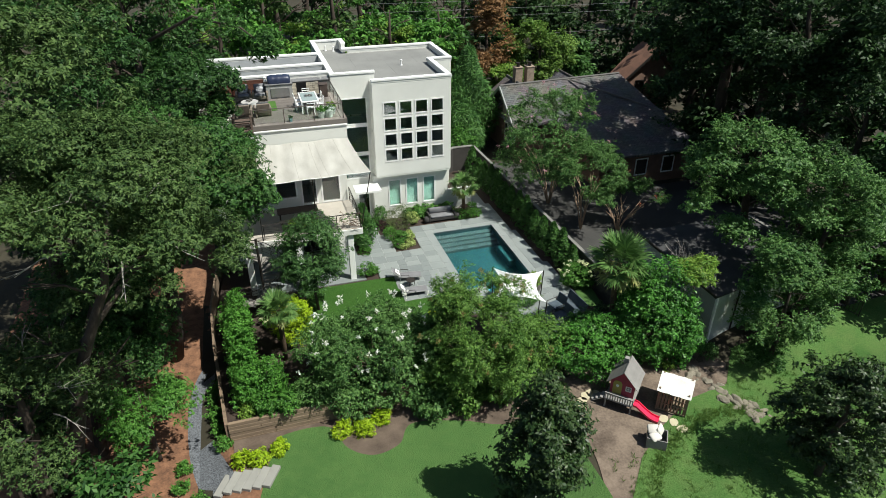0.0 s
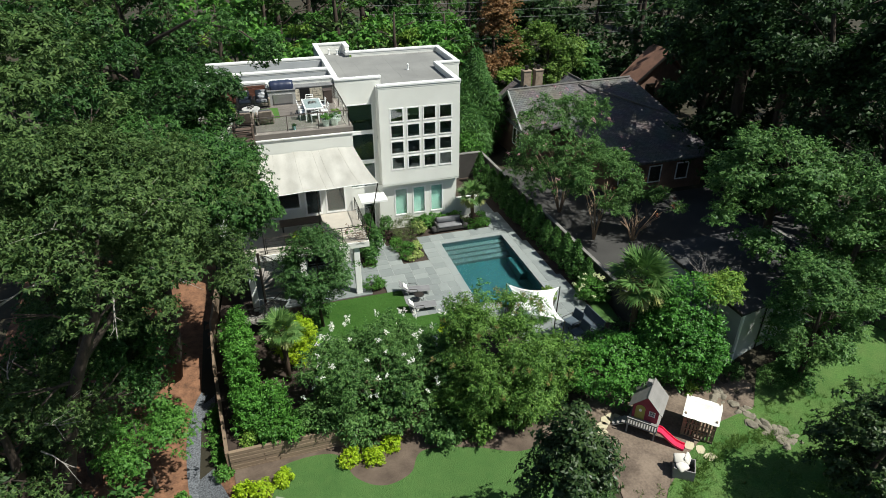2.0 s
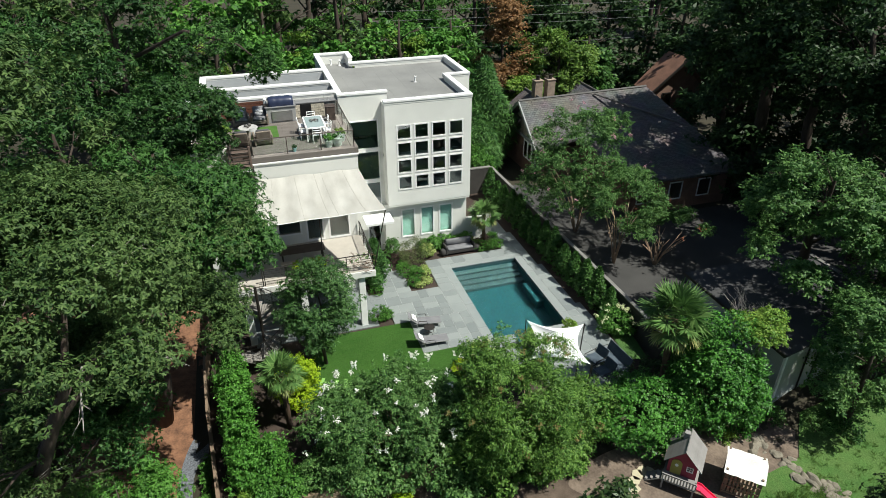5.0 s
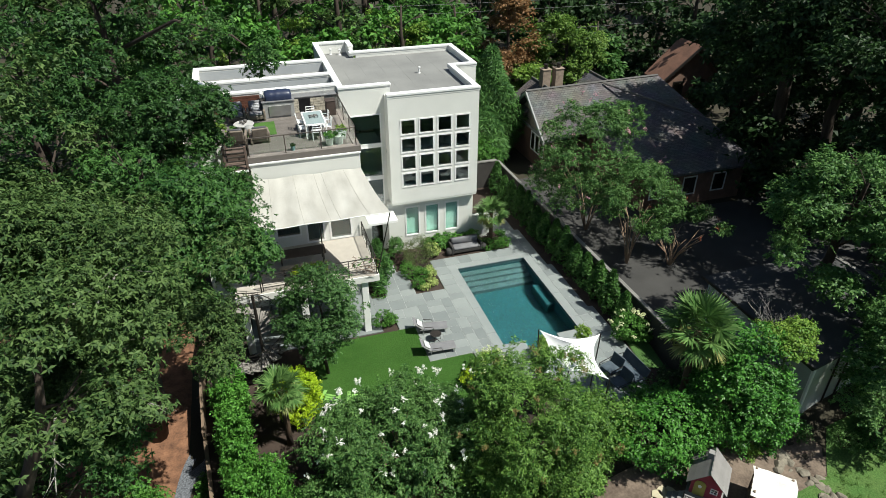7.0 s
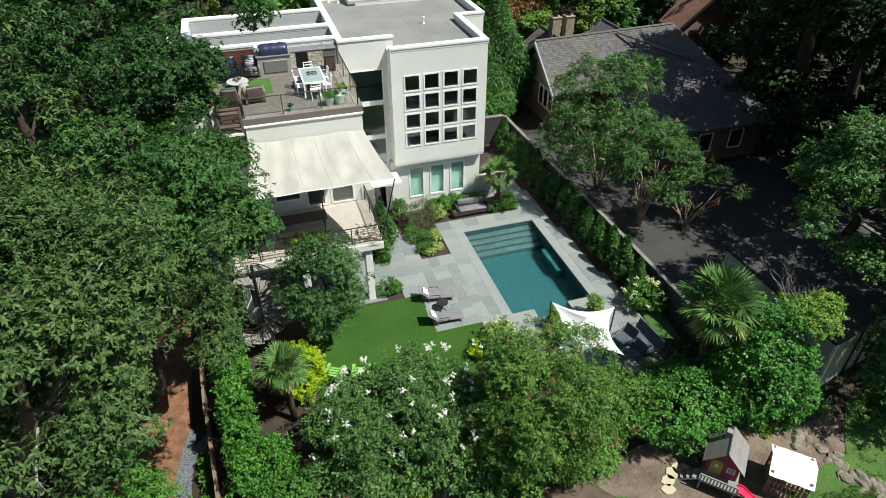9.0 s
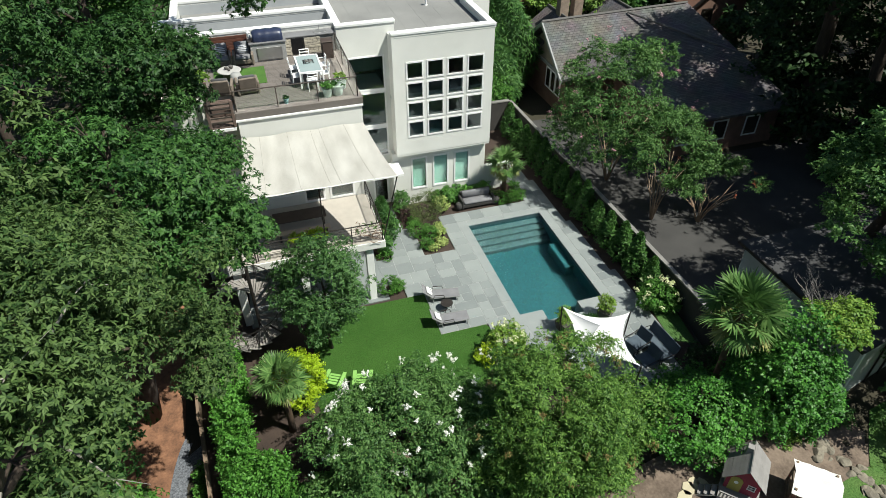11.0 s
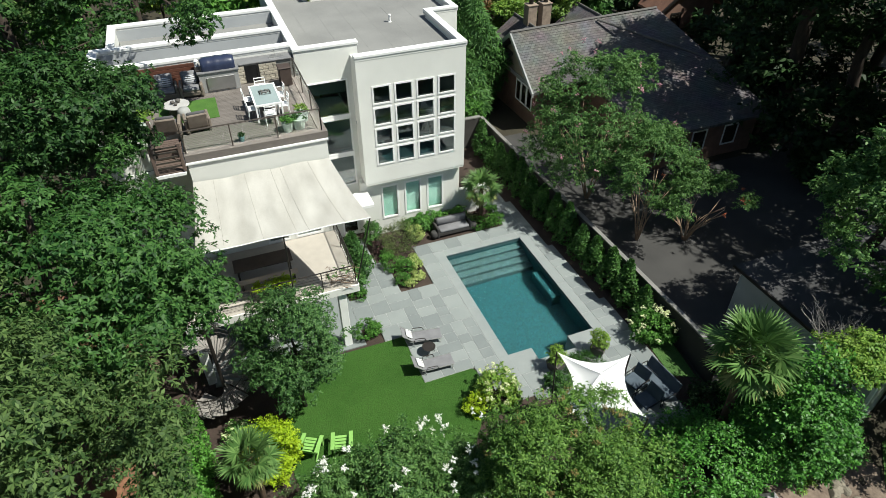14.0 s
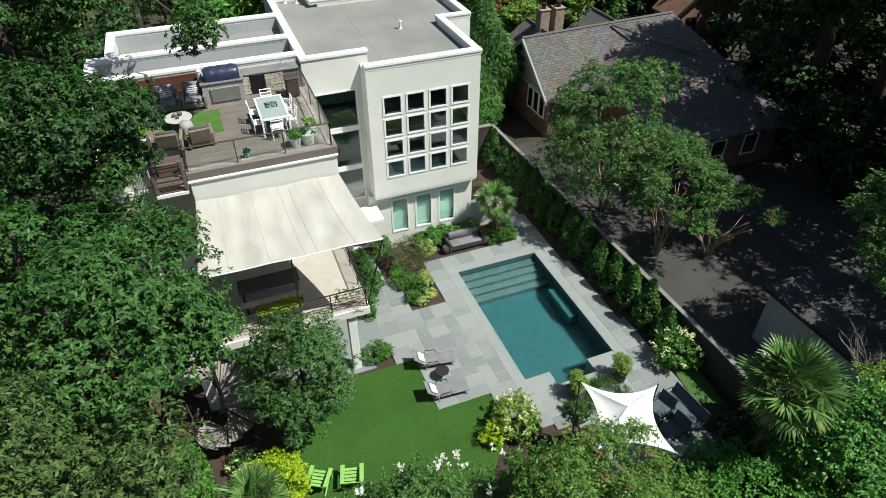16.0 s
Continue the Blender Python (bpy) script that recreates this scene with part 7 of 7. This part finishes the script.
for i, (x, y, r, h) in enumerate(((8.25, 39.15, 0.50, 0.72), (8.85, 38.75, 0.42, 0.66), (8.38, 37.8, 0.36, 0.62), (8.2, 39.95, 0.34, 0.5), (14.1, 40.85, 0.36, 0.62), (14.75, 40.85, 0.34, 0.55), (15.35, 40.9, 0.36, 0.6), (15.2, 41.6, 0.4, 0.7), (5.5, 34.8, 0.48, 0.75), (6.02, 34.92, 0.33, 0.55), (6.0, 37.6, 0.36, 0.5))):
    bush("bed_shrub", "clipped rounded bright green shrub in the bed", 602 + i, x, y, -0.06, r * 1.5, h * 1.2, BRIGHT, int(5200 * r), 0.07, 0.14, BEDS, up=0.5, lump=1.0)
for i, x in enumerate((10.45, 11.0, 11.6, 12.2, 12.8, 13.35)):
    bush("border_shrub", "low broad-leaved green shrub below the windows", 620 + i, x, 41.9 + 0.05 * (i % 2), -0.06, 0.52, 0.9 + 0.08 * (i % 3), BRIGHT, 1500, 0.13, 0.18, BEDS, rosette=True, aspect=0.5)
for i, (x, y, r, h) in enumerate(((9.5, 38.75, 0.34, 0.5), (9.3, 37.95, 0.30, 0.42), (8.75, 37.55, 0.30, 0.36), (10.3, 41.0, 0.46, 0.95), (13.75, 41.25, 0.42, 0.75), (9.55, 39.4, 0.26, 0.36))):
    bush("variegated_shrub", "small variegated yellow-green shrub in the bed", 630 + i, x, y, -0.06, r * 1.2, h * 1.1, VARIEGATED, int(3800 * r), 0.085, 0.13, BEDS, rosette=True, aspect=0.5)
bush("plum_shrub", "dark plum-leaved shrub below the palm", 641, 14.6, 41.55, -0.06, 0.5, 0.85, PLUM, 1500, 0.09, 0.18, BEDS)
bush("plum_shrub", "dark plum-leaved shrub behind the clipped shrubs", 642, 7.95, 40.75, -0.06, 0.36, 0.7, PLUM, 900, 0.08, 0.16, BEDS)
spire("conifer_shrub", "upright feathery green conifer against the balcony", 640, 6.1, 38.6, -0.06, 0.85, 3.5, CONIFER, 1000, 0.28, loose=0.3, aspect=0.2, rise=0.9)

# green garden chairs
def slat_chair(at):
    c = thing("garden_chair", "lime green slatted wooden garden chair", "chair", "green chairs on the lawn", at=at)
    G = mat("lime_paint", (0.24, 0.46, 0.12), (0.19, 0.38, 0.09), 0.6, bump=0.05)
    for k in range(5):
        part("seat_slat", box(-0.30, -0.38 + 0.13 * k, 0.36 - 0.025 * k, 0.30, -0.27 + 0.13 * k, 0.385 - 0.025 * k, bevel=0.004), G, c)
    for k in range(5):
        part("back_slat", box(-0.29 + 0.12 * k, -0.012, 0, -0.19 + 0.12 * k, 0.012, 0.72 - 0.05 * abs(k - 2), bevel=0.004, m=Matrix.Translation((0, 0.26, 0.26)) @ Matrix.Rotation(radians(-26), 4, "X")), G, c)
    for x in (-0.36, 0.36):
        part("armrest", box(x - 0.08, -0.42, 0.55, x + 0.08, 0.38, 0.575, bevel=0.005), G, c)
        part("front_leg", box(x - 0.03, -0.38, 0, x + 0.03, -0.30, 0.55, bevel=0.004), G, c)
        part("rear_leg", tube([(x * 0.9, -0.3, 0.36), (x * 0.9, 0.45, 0.03)], 0.035, n=4), G, c)
    return c


gc = slat_chair(pose(1.75, 29.5, -0.02, 0, 0, 150))
copy_thing(gc, pose(2.95, 29.15, -0.02, 0, 0, 165))

# ---- lower yard things ----
ls = thing("stone_steps", "row of grey stone step slabs from the path to the lawn", "steps")
for i in range(6):
    a = Vector((-3.75 + 0.42 * i, 20.95 - 0.05 * i, land(-3.75 + 0.42 * i, 20.9) + 0.06 + 0.02 * i))
    part("slab", box(-0.19, -0.62, -0.12, 0.19, 0.55, 0.05, bevel=0.015, m=Matrix.Translation(a) @ Matrix.Rotation(radians(-28), 4, "Z")), mat("pale_step_stone", (0.30, 0.295, 0.27), (0.22, 0.215, 0.20), 0.85, scale=2, rand=0.5), ls)
ph = thing("playhouse", "raised wooden playhouse with red and yellow front and a pink slide", "playhouse", at=pose(15.72, 20.05, -0.5, 0, 0, -46) @ Matrix.Diagonal((0.74, 0.78, 0.83, 1)))
REDP = mat("red_paint", (0.30, 0.035, 0.07), (0.22, 0.03, 0.055), 0.7)
YELP = mat("mustard_paint", (0.36, 0.32, 0.08), (0.28, 0.25, 0.06), 0.7)
GREYW = mat("grey_weathered_wood", (0.26, 0.25, 0.24), (0.18, 0.17, 0.165), 0.85, scale=2, fine=20, rand=0.4)
for x in (-0.85, 0.85):
    for y in (-1.1, 0.0, 1.05):
        part("post", box(x - 0.05, y - 0.05, -0.05, x + 0.05, y + 0.05, 0.62), GREYW, ph)
part("platform", box(-0.95, -1.2, 0.62, 0.95, 1.15, 0.70, bevel=0.01), GREYW, ph)
fm = Matrix.Translation((0, -0.45, 0))
part("front_wall", pierced(-0.8, 0.8, 0.70, 1.75, 0.05, [(0.25, 0.58, 1.15, 1.45)], fm), REDP, ph, "red painted front")
bm = bmesh.new()
for y in (-0.45, 1.0):
    own = bmesh.new()
    f = own.faces.new([own.verts.new(p) for p in ((-0.8, y, 1.75), (0.8, y, 1.75), (0, y, 2.5))])
    r = bmesh.ops.extrude_face_region(own, geom=[f])
    for v in r["geom"]:
        if isinstance(v, bmesh.types.BMVert):
            v.co.y += 0.05
    bmesh.ops.recalc_face_normals(own, faces=own.faces)
    join(bm, own)
part("gable", bm, REDP, ph)
for x in (-0.8, 0.75):
    part("side_wall", box(x, -0.40, 0.70, x + 0.05, 1.0, 1.75), GREYW, ph)
part("rear_wall", box(-0.75, 1.0, 0.70, 0.75, 1.05, 1.75), GREYW, ph)
dr = bmesh.new()
slab([(-0.62, 0.70), (-0.02, 0.70), (-0.02, 1.5), (-0.12, 1.66), (-0.32, 1.72), (-0.52, 1.66), (-0.62, 1.5)], -0.03, 0.0, dr)
dr.transform(fm @ Matrix.Rotation(radians(90), 4, "X") @ Matrix.Translation((0, 0, 0.03)))
d = part("door", dr, YELP, ph, "round-topped mustard door")
part("emblem", lathe([(0.10, 0), (0.10, 0.012), (0.02, 0.014)], 16), TRIM, d).matrix_basis = fm @ Matrix.Translation((-0.32, -0.032, 1.35)) @ Matrix.Rotation(radians(90), 4, "X")
w = part("window", ring(0.22, 0.61, 1.12, 1.48, 0.05, -0.02, 0.02, fm), TRIM, ph, "white window frame")
part("glazing_bar", box(0.40, -0.465, 1.17, 0.43, -0.44, 1.43), TRIM, w)
part("glazing_bar", box(0.27, -0.467, 1.285, 0.56, -0.442, 1.315), TRIM, w)
for s in (-1, 1):
    for k in range(7):
        u0, u1 = k / 7, (k + 1) / 7 + 0.02
        q = [(s * (1.05 - 1.05 * u0), -0.7, 1.52 + 1.03 * u0), (s * (1.05 - 1.05 * u1), -0.7, 1.52 + 1.03 * u1), (s * (1.05 - 1.05 * u1), 1.3, 1.52 + 1.03 * u1), (s * (1.05 - 1.05 * u0), 1.3, 1.52 + 1.03 * u0)]
        part("roof_board", prism_roof([q], 0.035), GREYW, ph)
part("chimney", box(-0.35, 0.55, 2.3, -0.05, 0.85, 2.75, bevel=0.01), GREYW, ph)
part("skylight", ring(-0.62, -0.22, 0, 0.4, 0.05, 0, 0.03, Matrix.Translation((0, 0.1, 2.02)) @ Matrix.Rotation(radians(-44), 4, "Y") @ Matrix.Rotation(radians(-90), 4, "X")), TRIM, ph)
part("porch_rail", box(-0.95, -1.2, 1.10, 0.95, -1.13, 1.16), GREYW, ph)
for k in range(12):
    part("picket", box(-0.92 + 0.165 * k, -1.19, 0.70, -0.84 + 0.165 * k, -1.15, 1.10), mat("pale_picket", (0.42, 0.40, 0.36), (0.34, 0.32, 0.29)), ph)
for k in range(3):
    part("stair_tread", box(-1.0 - 0.28 * k - 0.26, -1.05, 0.50 - 0.18 * k, -1.0 - 0.28 * k, -0.45, 0.54 - 0.18 * k), GREYW, ph)
for y in (-1.08, -0.42):
    part("stringer", box(-0.02, -0.02, 0, 0.02, 0.02, 1.1, m=Matrix.Translation((-1.85, y, 0)) @ Matrix.Rotation(radians(56), 4, "Y")), GREYW, ph)
sld = bmesh.new()
prof = [(-0.28, 0.12), (-0.24, 0.12), (-0.22, 0.0), (0.22, 0.0), (0.24, 0.12), (0.28, 0.12), (0.26, -0.04), (-0.26, -0.04)]
path = [(0, 0.70), (0.25, 0.68), (0.7, 0.40), (1.2, 0.13), (1.55, 0.06), (1.75, 0.07)]
rr = [[sld.verts.new((0.95 + y, -0.85 - a, z + b + 0.02)) for a, b in prof] for y, z in path]
for a, b in zip(rr, rr[1:]):
    for k in range(len(prof)):
        sld.faces.new((a[k], a[(k + 1) % len(prof)], b[(k + 1) % len(prof)], b[k]))
sld.faces.new(rr[0]), sld.faces.new(rr[-1][::-1])
bmesh.ops.recalc_face_normals(sld, faces=sld.faces)
part("slide", sld, mat("pink_plastic", (0.72, 0.03, 0.09), (0.62, 0.025, 0.075), 0.35, bump=0.02), ph, "bright pink-red plastic slide")

CANVASROOF = mat("old_canvas", (0.76, 0.75, 0.71), (0.62, 0.60, 0.55), 0.9, scale=2.2, fine=30, bump=0.15)
tn = thing("play_tent", "wooden play frame with a white canvas roof", "play tent", at=pose(17.92, 18.92, -0.5, 0, 0, -44))
for x in (-0.68, 0.68):
    for y in (-0.62, 0.62):
        part("post", box(x - 0.04, y - 0.04, 0, x + 0.04, y + 0.04, 1.45), TIMBER, tn)
for s in (-1, 1):
    cloth("canopy", lambda u, v, s=s: (-0.80 + 1.60 * u, s * (0.80 - 0.80 * v), 1.34 + 0.34 * v - 0.03 * abs(math.sin(u * 9.42)) * (1 - v) ** 2 - 0.05 * math.sin(u * 3.14) * math.sin(v * 3.14)), 18, 8, CANVASROOF, tn)
for k in range(9):
    part("slat", box(-0.64 + 0.15 * k, -0.66, 0.1, -0.55 + 0.15 * k, -0.63, 1.25), TIMBER, tn)
for z in (0.12, 0.5, 0.88, 1.22):
    part("rail", box(-0.68, -0.69, z, 0.68, -0.662, z + 0.07), TIMBER, tn)
    part("rail", box(-0.70, -0.6, z, -0.672, 0.6, z + 0.07), TIMBER, tn)
part("seat", box(-0.64, -0.3, 0.3, 0.64, 0.58, 0.36), TIMBER, tn)
bx = thing("toy_box", "grey wooden box holding pale cushions", "box", at=pose(15.7, 16.97, -0.5, 0, 0, -36))
bm = bmesh.new()
for a in ((-0.45, -0.4, 0.45, -0.36), (-0.45, 0.36, 0.45, 0.4), (-0.45, -0.36, -0.41, 0.36), (0.41, -0.36, 0.45, 0.36)):
    box(a[0], a[1], 0, a[2], a[3], 0.62, bm)
box(-0.41, -0.36, 0.02, 0.41, 0.36, 0.06, bm)
part("body", bm, GREYW, bx)
for i, (x, y, r, tl) in enumerate(((-0.2, -0.1, 10, 20), (0.2, 0.12, 40, 60), (-0.15, 0.2, -20, 30))):
    solo("cushion", box(-0.27, -0.22, -0.07, 0.27, 0.22, 0.07, bevel=0.06), mat("pale_cushion", (0.60, 0.57, 0.53), (0.50, 0.47, 0.43), 0.95), "pale grey cushion lying in the toy box", "cushion", "cushions in the box", at=pose(15.7 + x, 16.97 + y, 0.15 + 0.08 * i, tl, 0, r), smooth=True)
SANDST = mat("sand_stone", (0.50, 0.45, 0.31), (0.38, 0.34, 0.24), 0.9, scale=2, rand=0.4, bump=0.3)
for i, (x, y, r, a) in enumerate(((13.72, 20.5, 0.3, 20), (14.05, 20.75, 0.3, 60), (14.4, 20.85, 0.28, 90), (14.7, 20.75, 0.26, 110), (13.5, 20.15, 0.28, 0), (16.95, 18.2, 0.27, 40), (17.3, 17.85, 0.27, 60), (17.45, 17.35, 0.3, 0))):
    p = [(math.cos(k * 0.785 + 0.2) * r * (1.2 if k % 2 else 0.95), math.sin(k * 0.785 + 0.2) * r * 0.8) for k in range(8)]
    solo("stepping_stone", slab(p, -0.06, 0.05), SANDST, "flat sandy yellow stepping stone", "stone", "stepping stones", at=pose(x, y, land(x, y) + 0.02, 0, 0, a))
rg = random.Random(77)
for i in range(48):
    u = rg.random()
    x, y = 20.2 + 1.6 * u + rg.uniform(-0.45, 0.45), 20.8 - 4.2 * u + rg.uniform(-0.5, 0.5)
    r = rg.uniform(0.12, 0.32) if i > 8 else rg.uniform(0.25, 0.38)
    solo("rock", rock(700 + i, r), ROCK, "rough pale field stone on the bank", "rock", "rocks beside the play yard", at=pose(x, y, land(x, y) + r * 0.12, 0, 0, rg.uniform(0, 360)))

# bare shrub by the garage and low growth round the play yard
db = thing("bare_shrub", "leafless grey twiggy shrub beside the garage", "shrub", at=Matrix.Translation((21.8, 24.2, -0.2)))
bm = tube([(0, 0, 0), (0.05, -0.04, 1.6), (0, 0, 3.3)], [0.09, 0.08, 0.07], n=6)


def fork(p, d, length, r, depth):
    """A crooked branch that forks until it is a twig."""
    pts = [p]
    for k in range(3):
        d = (d + Vector((rg.uniform(-0.3, 0.3), rg.uniform(-0.3, 0.3), rg.uniform(-0.1, 0.22)))).normalized()
        pts.append(pts[-1] + d * length / 3)
    tube(pts, [r, r * 0.85, r * 0.7, r * 0.5], bm, 5 if depth > 1 else 4)
    if depth:
        for k in (1, 2, 3, 3):
            e = (d + Vector((rg.uniform(-0.8, 0.8), rg.uniform(-0.8, 0.8), rg.uniform(-0.2, 0.4)))).normalized()
            fork(pts[k], e, length * rg.uniform(0.45, 0.7), r * 0.5, depth - 1)


for i in range(6):
    a = i * 1.05 + rg.uniform(-0.3, 0.3)
    fork(Vector((0, 0, 3.2)), Vector((math.cos(a) * 0.7, math.sin(a) * 0.7, 1)), 1.2, 0.032, 3)
part("branchwork", bm, mat("grey_bark", (0.30, 0.28, 0.27), (0.22, 0.2, 0.19)), db)
for i, (x, y, r, h, m) in enumerate(((22.0, 26.2, 1.0, 2.2, LIME), (23.4, 20.4, 0.8, 1.0, CRAPE), (22.0, 21.6, 0.6, 0.6, CRAPE), (24.8, 20.0, 1.2, 1.4, MAPLE), (19.2, 21.4, 0.5, 0.5, LIME), (6.1, 22.6, 0.5, 0.7, MAPLE), (7.0, 22.6, 0.6, 0.8, MAPLE), (8.0, 22.4, 0.6, 0.8, MAPLE), (-2.4, 24.1, 0.5, 0.6, LIME), (-1.3, 24.0, 0.55, 0.7, BRIGHT), (0.2, 24.2, 0.7, 1.2, MAPLE), (10.6, 22.9, 1.0, 1.6, MAPLE))):
    bush("wild_shrub", "loose green shrub at the edge of the planting", 800 + i, x, y, max(land(x, y), -0.06 if 23.6 < y < 30 and x < 18 else -5), r, h, m, int(1500 * r), 0.11, 0.25, "wild shrubs")

mf = thing("metal_fence", "low black metal fence at the edge of the grass", "fence")
for k in range(13):
    x, y = 31.3 + 0.1 * k, 23.6 - 0.17 * k
    part("bar" if k % 4 else "post", tube([(x, y, land(x, y)), (x, y, land(x, y) + (1.2 if k % 4 else 1.32))], 0.014 if k % 4 else 0.035, n=6), METALDARK, mf)
for z in (0.15, 1.1):
    part("rail", tube([(31.3, 23.6, land(31.3, 23.6) + z), (32.5, 21.56, land(32.5, 21.56) + z)], 0.02, n=6), METALDARK, mf)

# overhead wires at the back of the wood
wr = thing("overhead_wires", "thin overhead wires crossing above the wood", "cable")
for k in range(4):
    pts = [Vector((12 + 58 * u, 66 + 0.4 * k, (8.3, 10.3, 11.0, 11.8)[k] - 1.2 * u * (1 - u))) for u in [i / 12 for i in range(13)]]
    part("wire", tube(pts, 0.014, n=5), mat("wire_grey", (0.2, 0.2, 0.21)), wr)

# long grass along the edges of the play yard and on the rough lawn
def tufts(name, seed, pts, h, material, blades=9):
    """Loose grass blades in tufts at plan points."""
    rng = np.random.RandomState(seed)
    p = np.repeat(np.array([(x, y, land(x, y) + 0.02) for x, y in pts]), blades, axis=0)
    n = len(p)
    p[:, :2] += rng.normal(0, 0.05, (n, 2))
    tip = np.stack([rng.normal(0, 0.45, n), rng.normal(0, 0.45, n), np.ones(n)], 1)
    nor = np.stack([rng.normal(0, 1, n), rng.normal(0, 1, n), np.full(n, 0.25)], 1)
    ln = h * rng.uniform(0.5, 1.2, n)
    return leaves(name, p, nor, tip, ln, np.full(n, 0.022), material, 0.1)


BLADE = leafy("grass_blade", (0.07, 0.15, 0.03), (0.16, 0.26, 0.06), 0.3, 0.6)
rg = random.Random(91)
edge = [(13.4, 13.6), (14.6, 15.4), (15.6, 16.3), (17.0, 17.0), (18.4, 17.6), (19.4, 17.7), (20.6, 17.6), (21.6, 17.3)]
spots = []
for (x0, y0), (x1, y1) in zip(edge, edge[1:]):
    for k in range(70):
        u = rg.random()
        spots.append((x0 + (x1 - x0) * u + rg.gauss(0, 0.22), y0 + (y1 - y0) * u + rg.gauss(0, 0.22)))
while len(spots) < 1900:
    x, y = rg.uniform(13, 30), rg.uniform(9, 19.5)
    if y < 16.8 or x > 21.5:
        spots.append((x, y))
solo("grass_tufts", tufts("grass_tufts", 92, spots, 0.22, BLADE), BLADE, "loose tufts of long grass round the play yard", "grass", kind="stuff")

# ---- paving, piece by piece ----
def inside(x, y, poly):
    hit = False
    for (x0, y0), (x1, y1) in zip(poly, poly[1:] + poly[:1]):
        if (y0 > y) != (y1 > y) and x < (x1 - x0) * (y - y0) / (y1 - y0) + x0:
            hit = not hit
    return hit


pv = thing("pool_terrace", "blue-grey bluestone paving round the pool", "paving", kind="structure")
MOD, cw = 0.30, 0.52


def marks(lo, a, b, hi):
    """Joint lines that fall on a and b: whole modules outside them and an even number of near-modules between."""
    n = round((b - a) / MOD)
    left = [a - k * MOD for k in range(int((a - lo) / MOD) + 1, 0, -1)]
    return left + [a + (b - a) * k / n for k in range(n)] + [b + k * MOD for k in range(int((hi - b) / MOD) + 2)]


XS, YS = marks(5.4, px0 - cw, px1 + cw, 18.0), marks(24.2, py0 - cw, py1 + cw, 44.6)
free = set()
for i in range(len(XS) - 1):
    for j in range(len(YS) - 1):
        x, y = (XS[i] + XS[i + 1]) / 2, (YS[j] + YS[j + 1]) / 2
        if inside(x, y, DECKPOLY) and not (px0 - cw < x < px1 + cw and py0 - cw < y < py1 + cw):
            free.add((i, j))
bed = bmesh.new()
for j in range(len(YS) - 1):
    i = 0
    while i < len(XS) - 1:
        if (i, j) in free:
            k = i
            while (k + 1, j) in free:
                k += 1
            box(XS[i], YS[j], -0.055, XS[k + 1], YS[j + 1], 0.008, bed)
            i = k
        i += 1
for a in ((px0 - cw, py0 - cw, px0 - 0.02, py1 + cw), (px1 + 0.02, py0 - cw, px1 + cw, py1 + cw), (px0 - 0.02, py0 - cw, px1 + 0.02, py0 - 0.02), (px0 - 0.02, py1 + 0.02, px1 + 0.02, py1 + cw)):
    box(a[0], a[1], -0.055, a[2], a[3], 0.006, bed)
part("mortar_bed", bed, MORTAR, pv)
rg = random.Random(12)
cache = {}


def paver(w, h, material, parent, x, y, z=-0.011, gap=0.010):
    w, h = round(w, 3), round(h, 3)
    if (w, h, material.name) not in cache:
        me = mesh_of(box(gap, gap, 0, w - gap, h - gap, 0.03, bevel=0.005), "paver")
        me.materials.append(material)
        cache[w, h, material.name] = me
    p = part("paver", cache[w, h, material.name], material, parent)
    p.matrix_basis = Matrix.Translation((x, y, z + rg.uniform(0, 0.004)))


def span(i, j, di, dj):
    n = 0
    while (i + di * n, j + dj * n) in free:
        n += 1
    return n


def pick(n, choices):
    ok = [c for c in choices if c <= n and n - c != 1]
    return rg.choice(ok) if ok else min(n, 3)


for j in range(len(YS) - 1):
    for i in range(len(XS) - 1):
        if (i, j) not in free:
            continue
        w = pick(span(i, j, 1, 0), (2, 2, 3, 3, 4))
        h = pick(span(i, j, 0, 1), (2, 2, 3) if w < 4 else (2, 2))
        while not {(i + a, j + b) for a in range(w) for b in range(h)} <= free:
            if h > 1:
                h -= 1
            else:
                w, h = w - 1, pick(span(i, j, 0, 1), (2, 3))
        free -= {(i + a, j + b) for a in range(w) for b in range(h)}
        paver(XS[i + w] - XS[i], YS[j + h] - YS[j], STONE, pv, XS[i], YS[j])
# coping stones round the pool
n = 4
for k in range(n):
    L = (py1 - py0 + 2 * cw) / n
    paver(cw + 0.03, L, COPING, pv, px0 - cw, py0 - cw + k * L)
    paver(cw + 0.03, L, COPING, pv, px1 - 0.03, py0 - cw + k * L)
for k in range(2):
    L = (px1 - px0 - 0.06) / 2
    paver(L, cw + 0.03, COPING, pv, px0 + 0.03 + k * L, py1 - 0.03)
    paver(L, cw + 0.03, COPING, pv, px0 + 0.03 + k * L, py0 - cw)
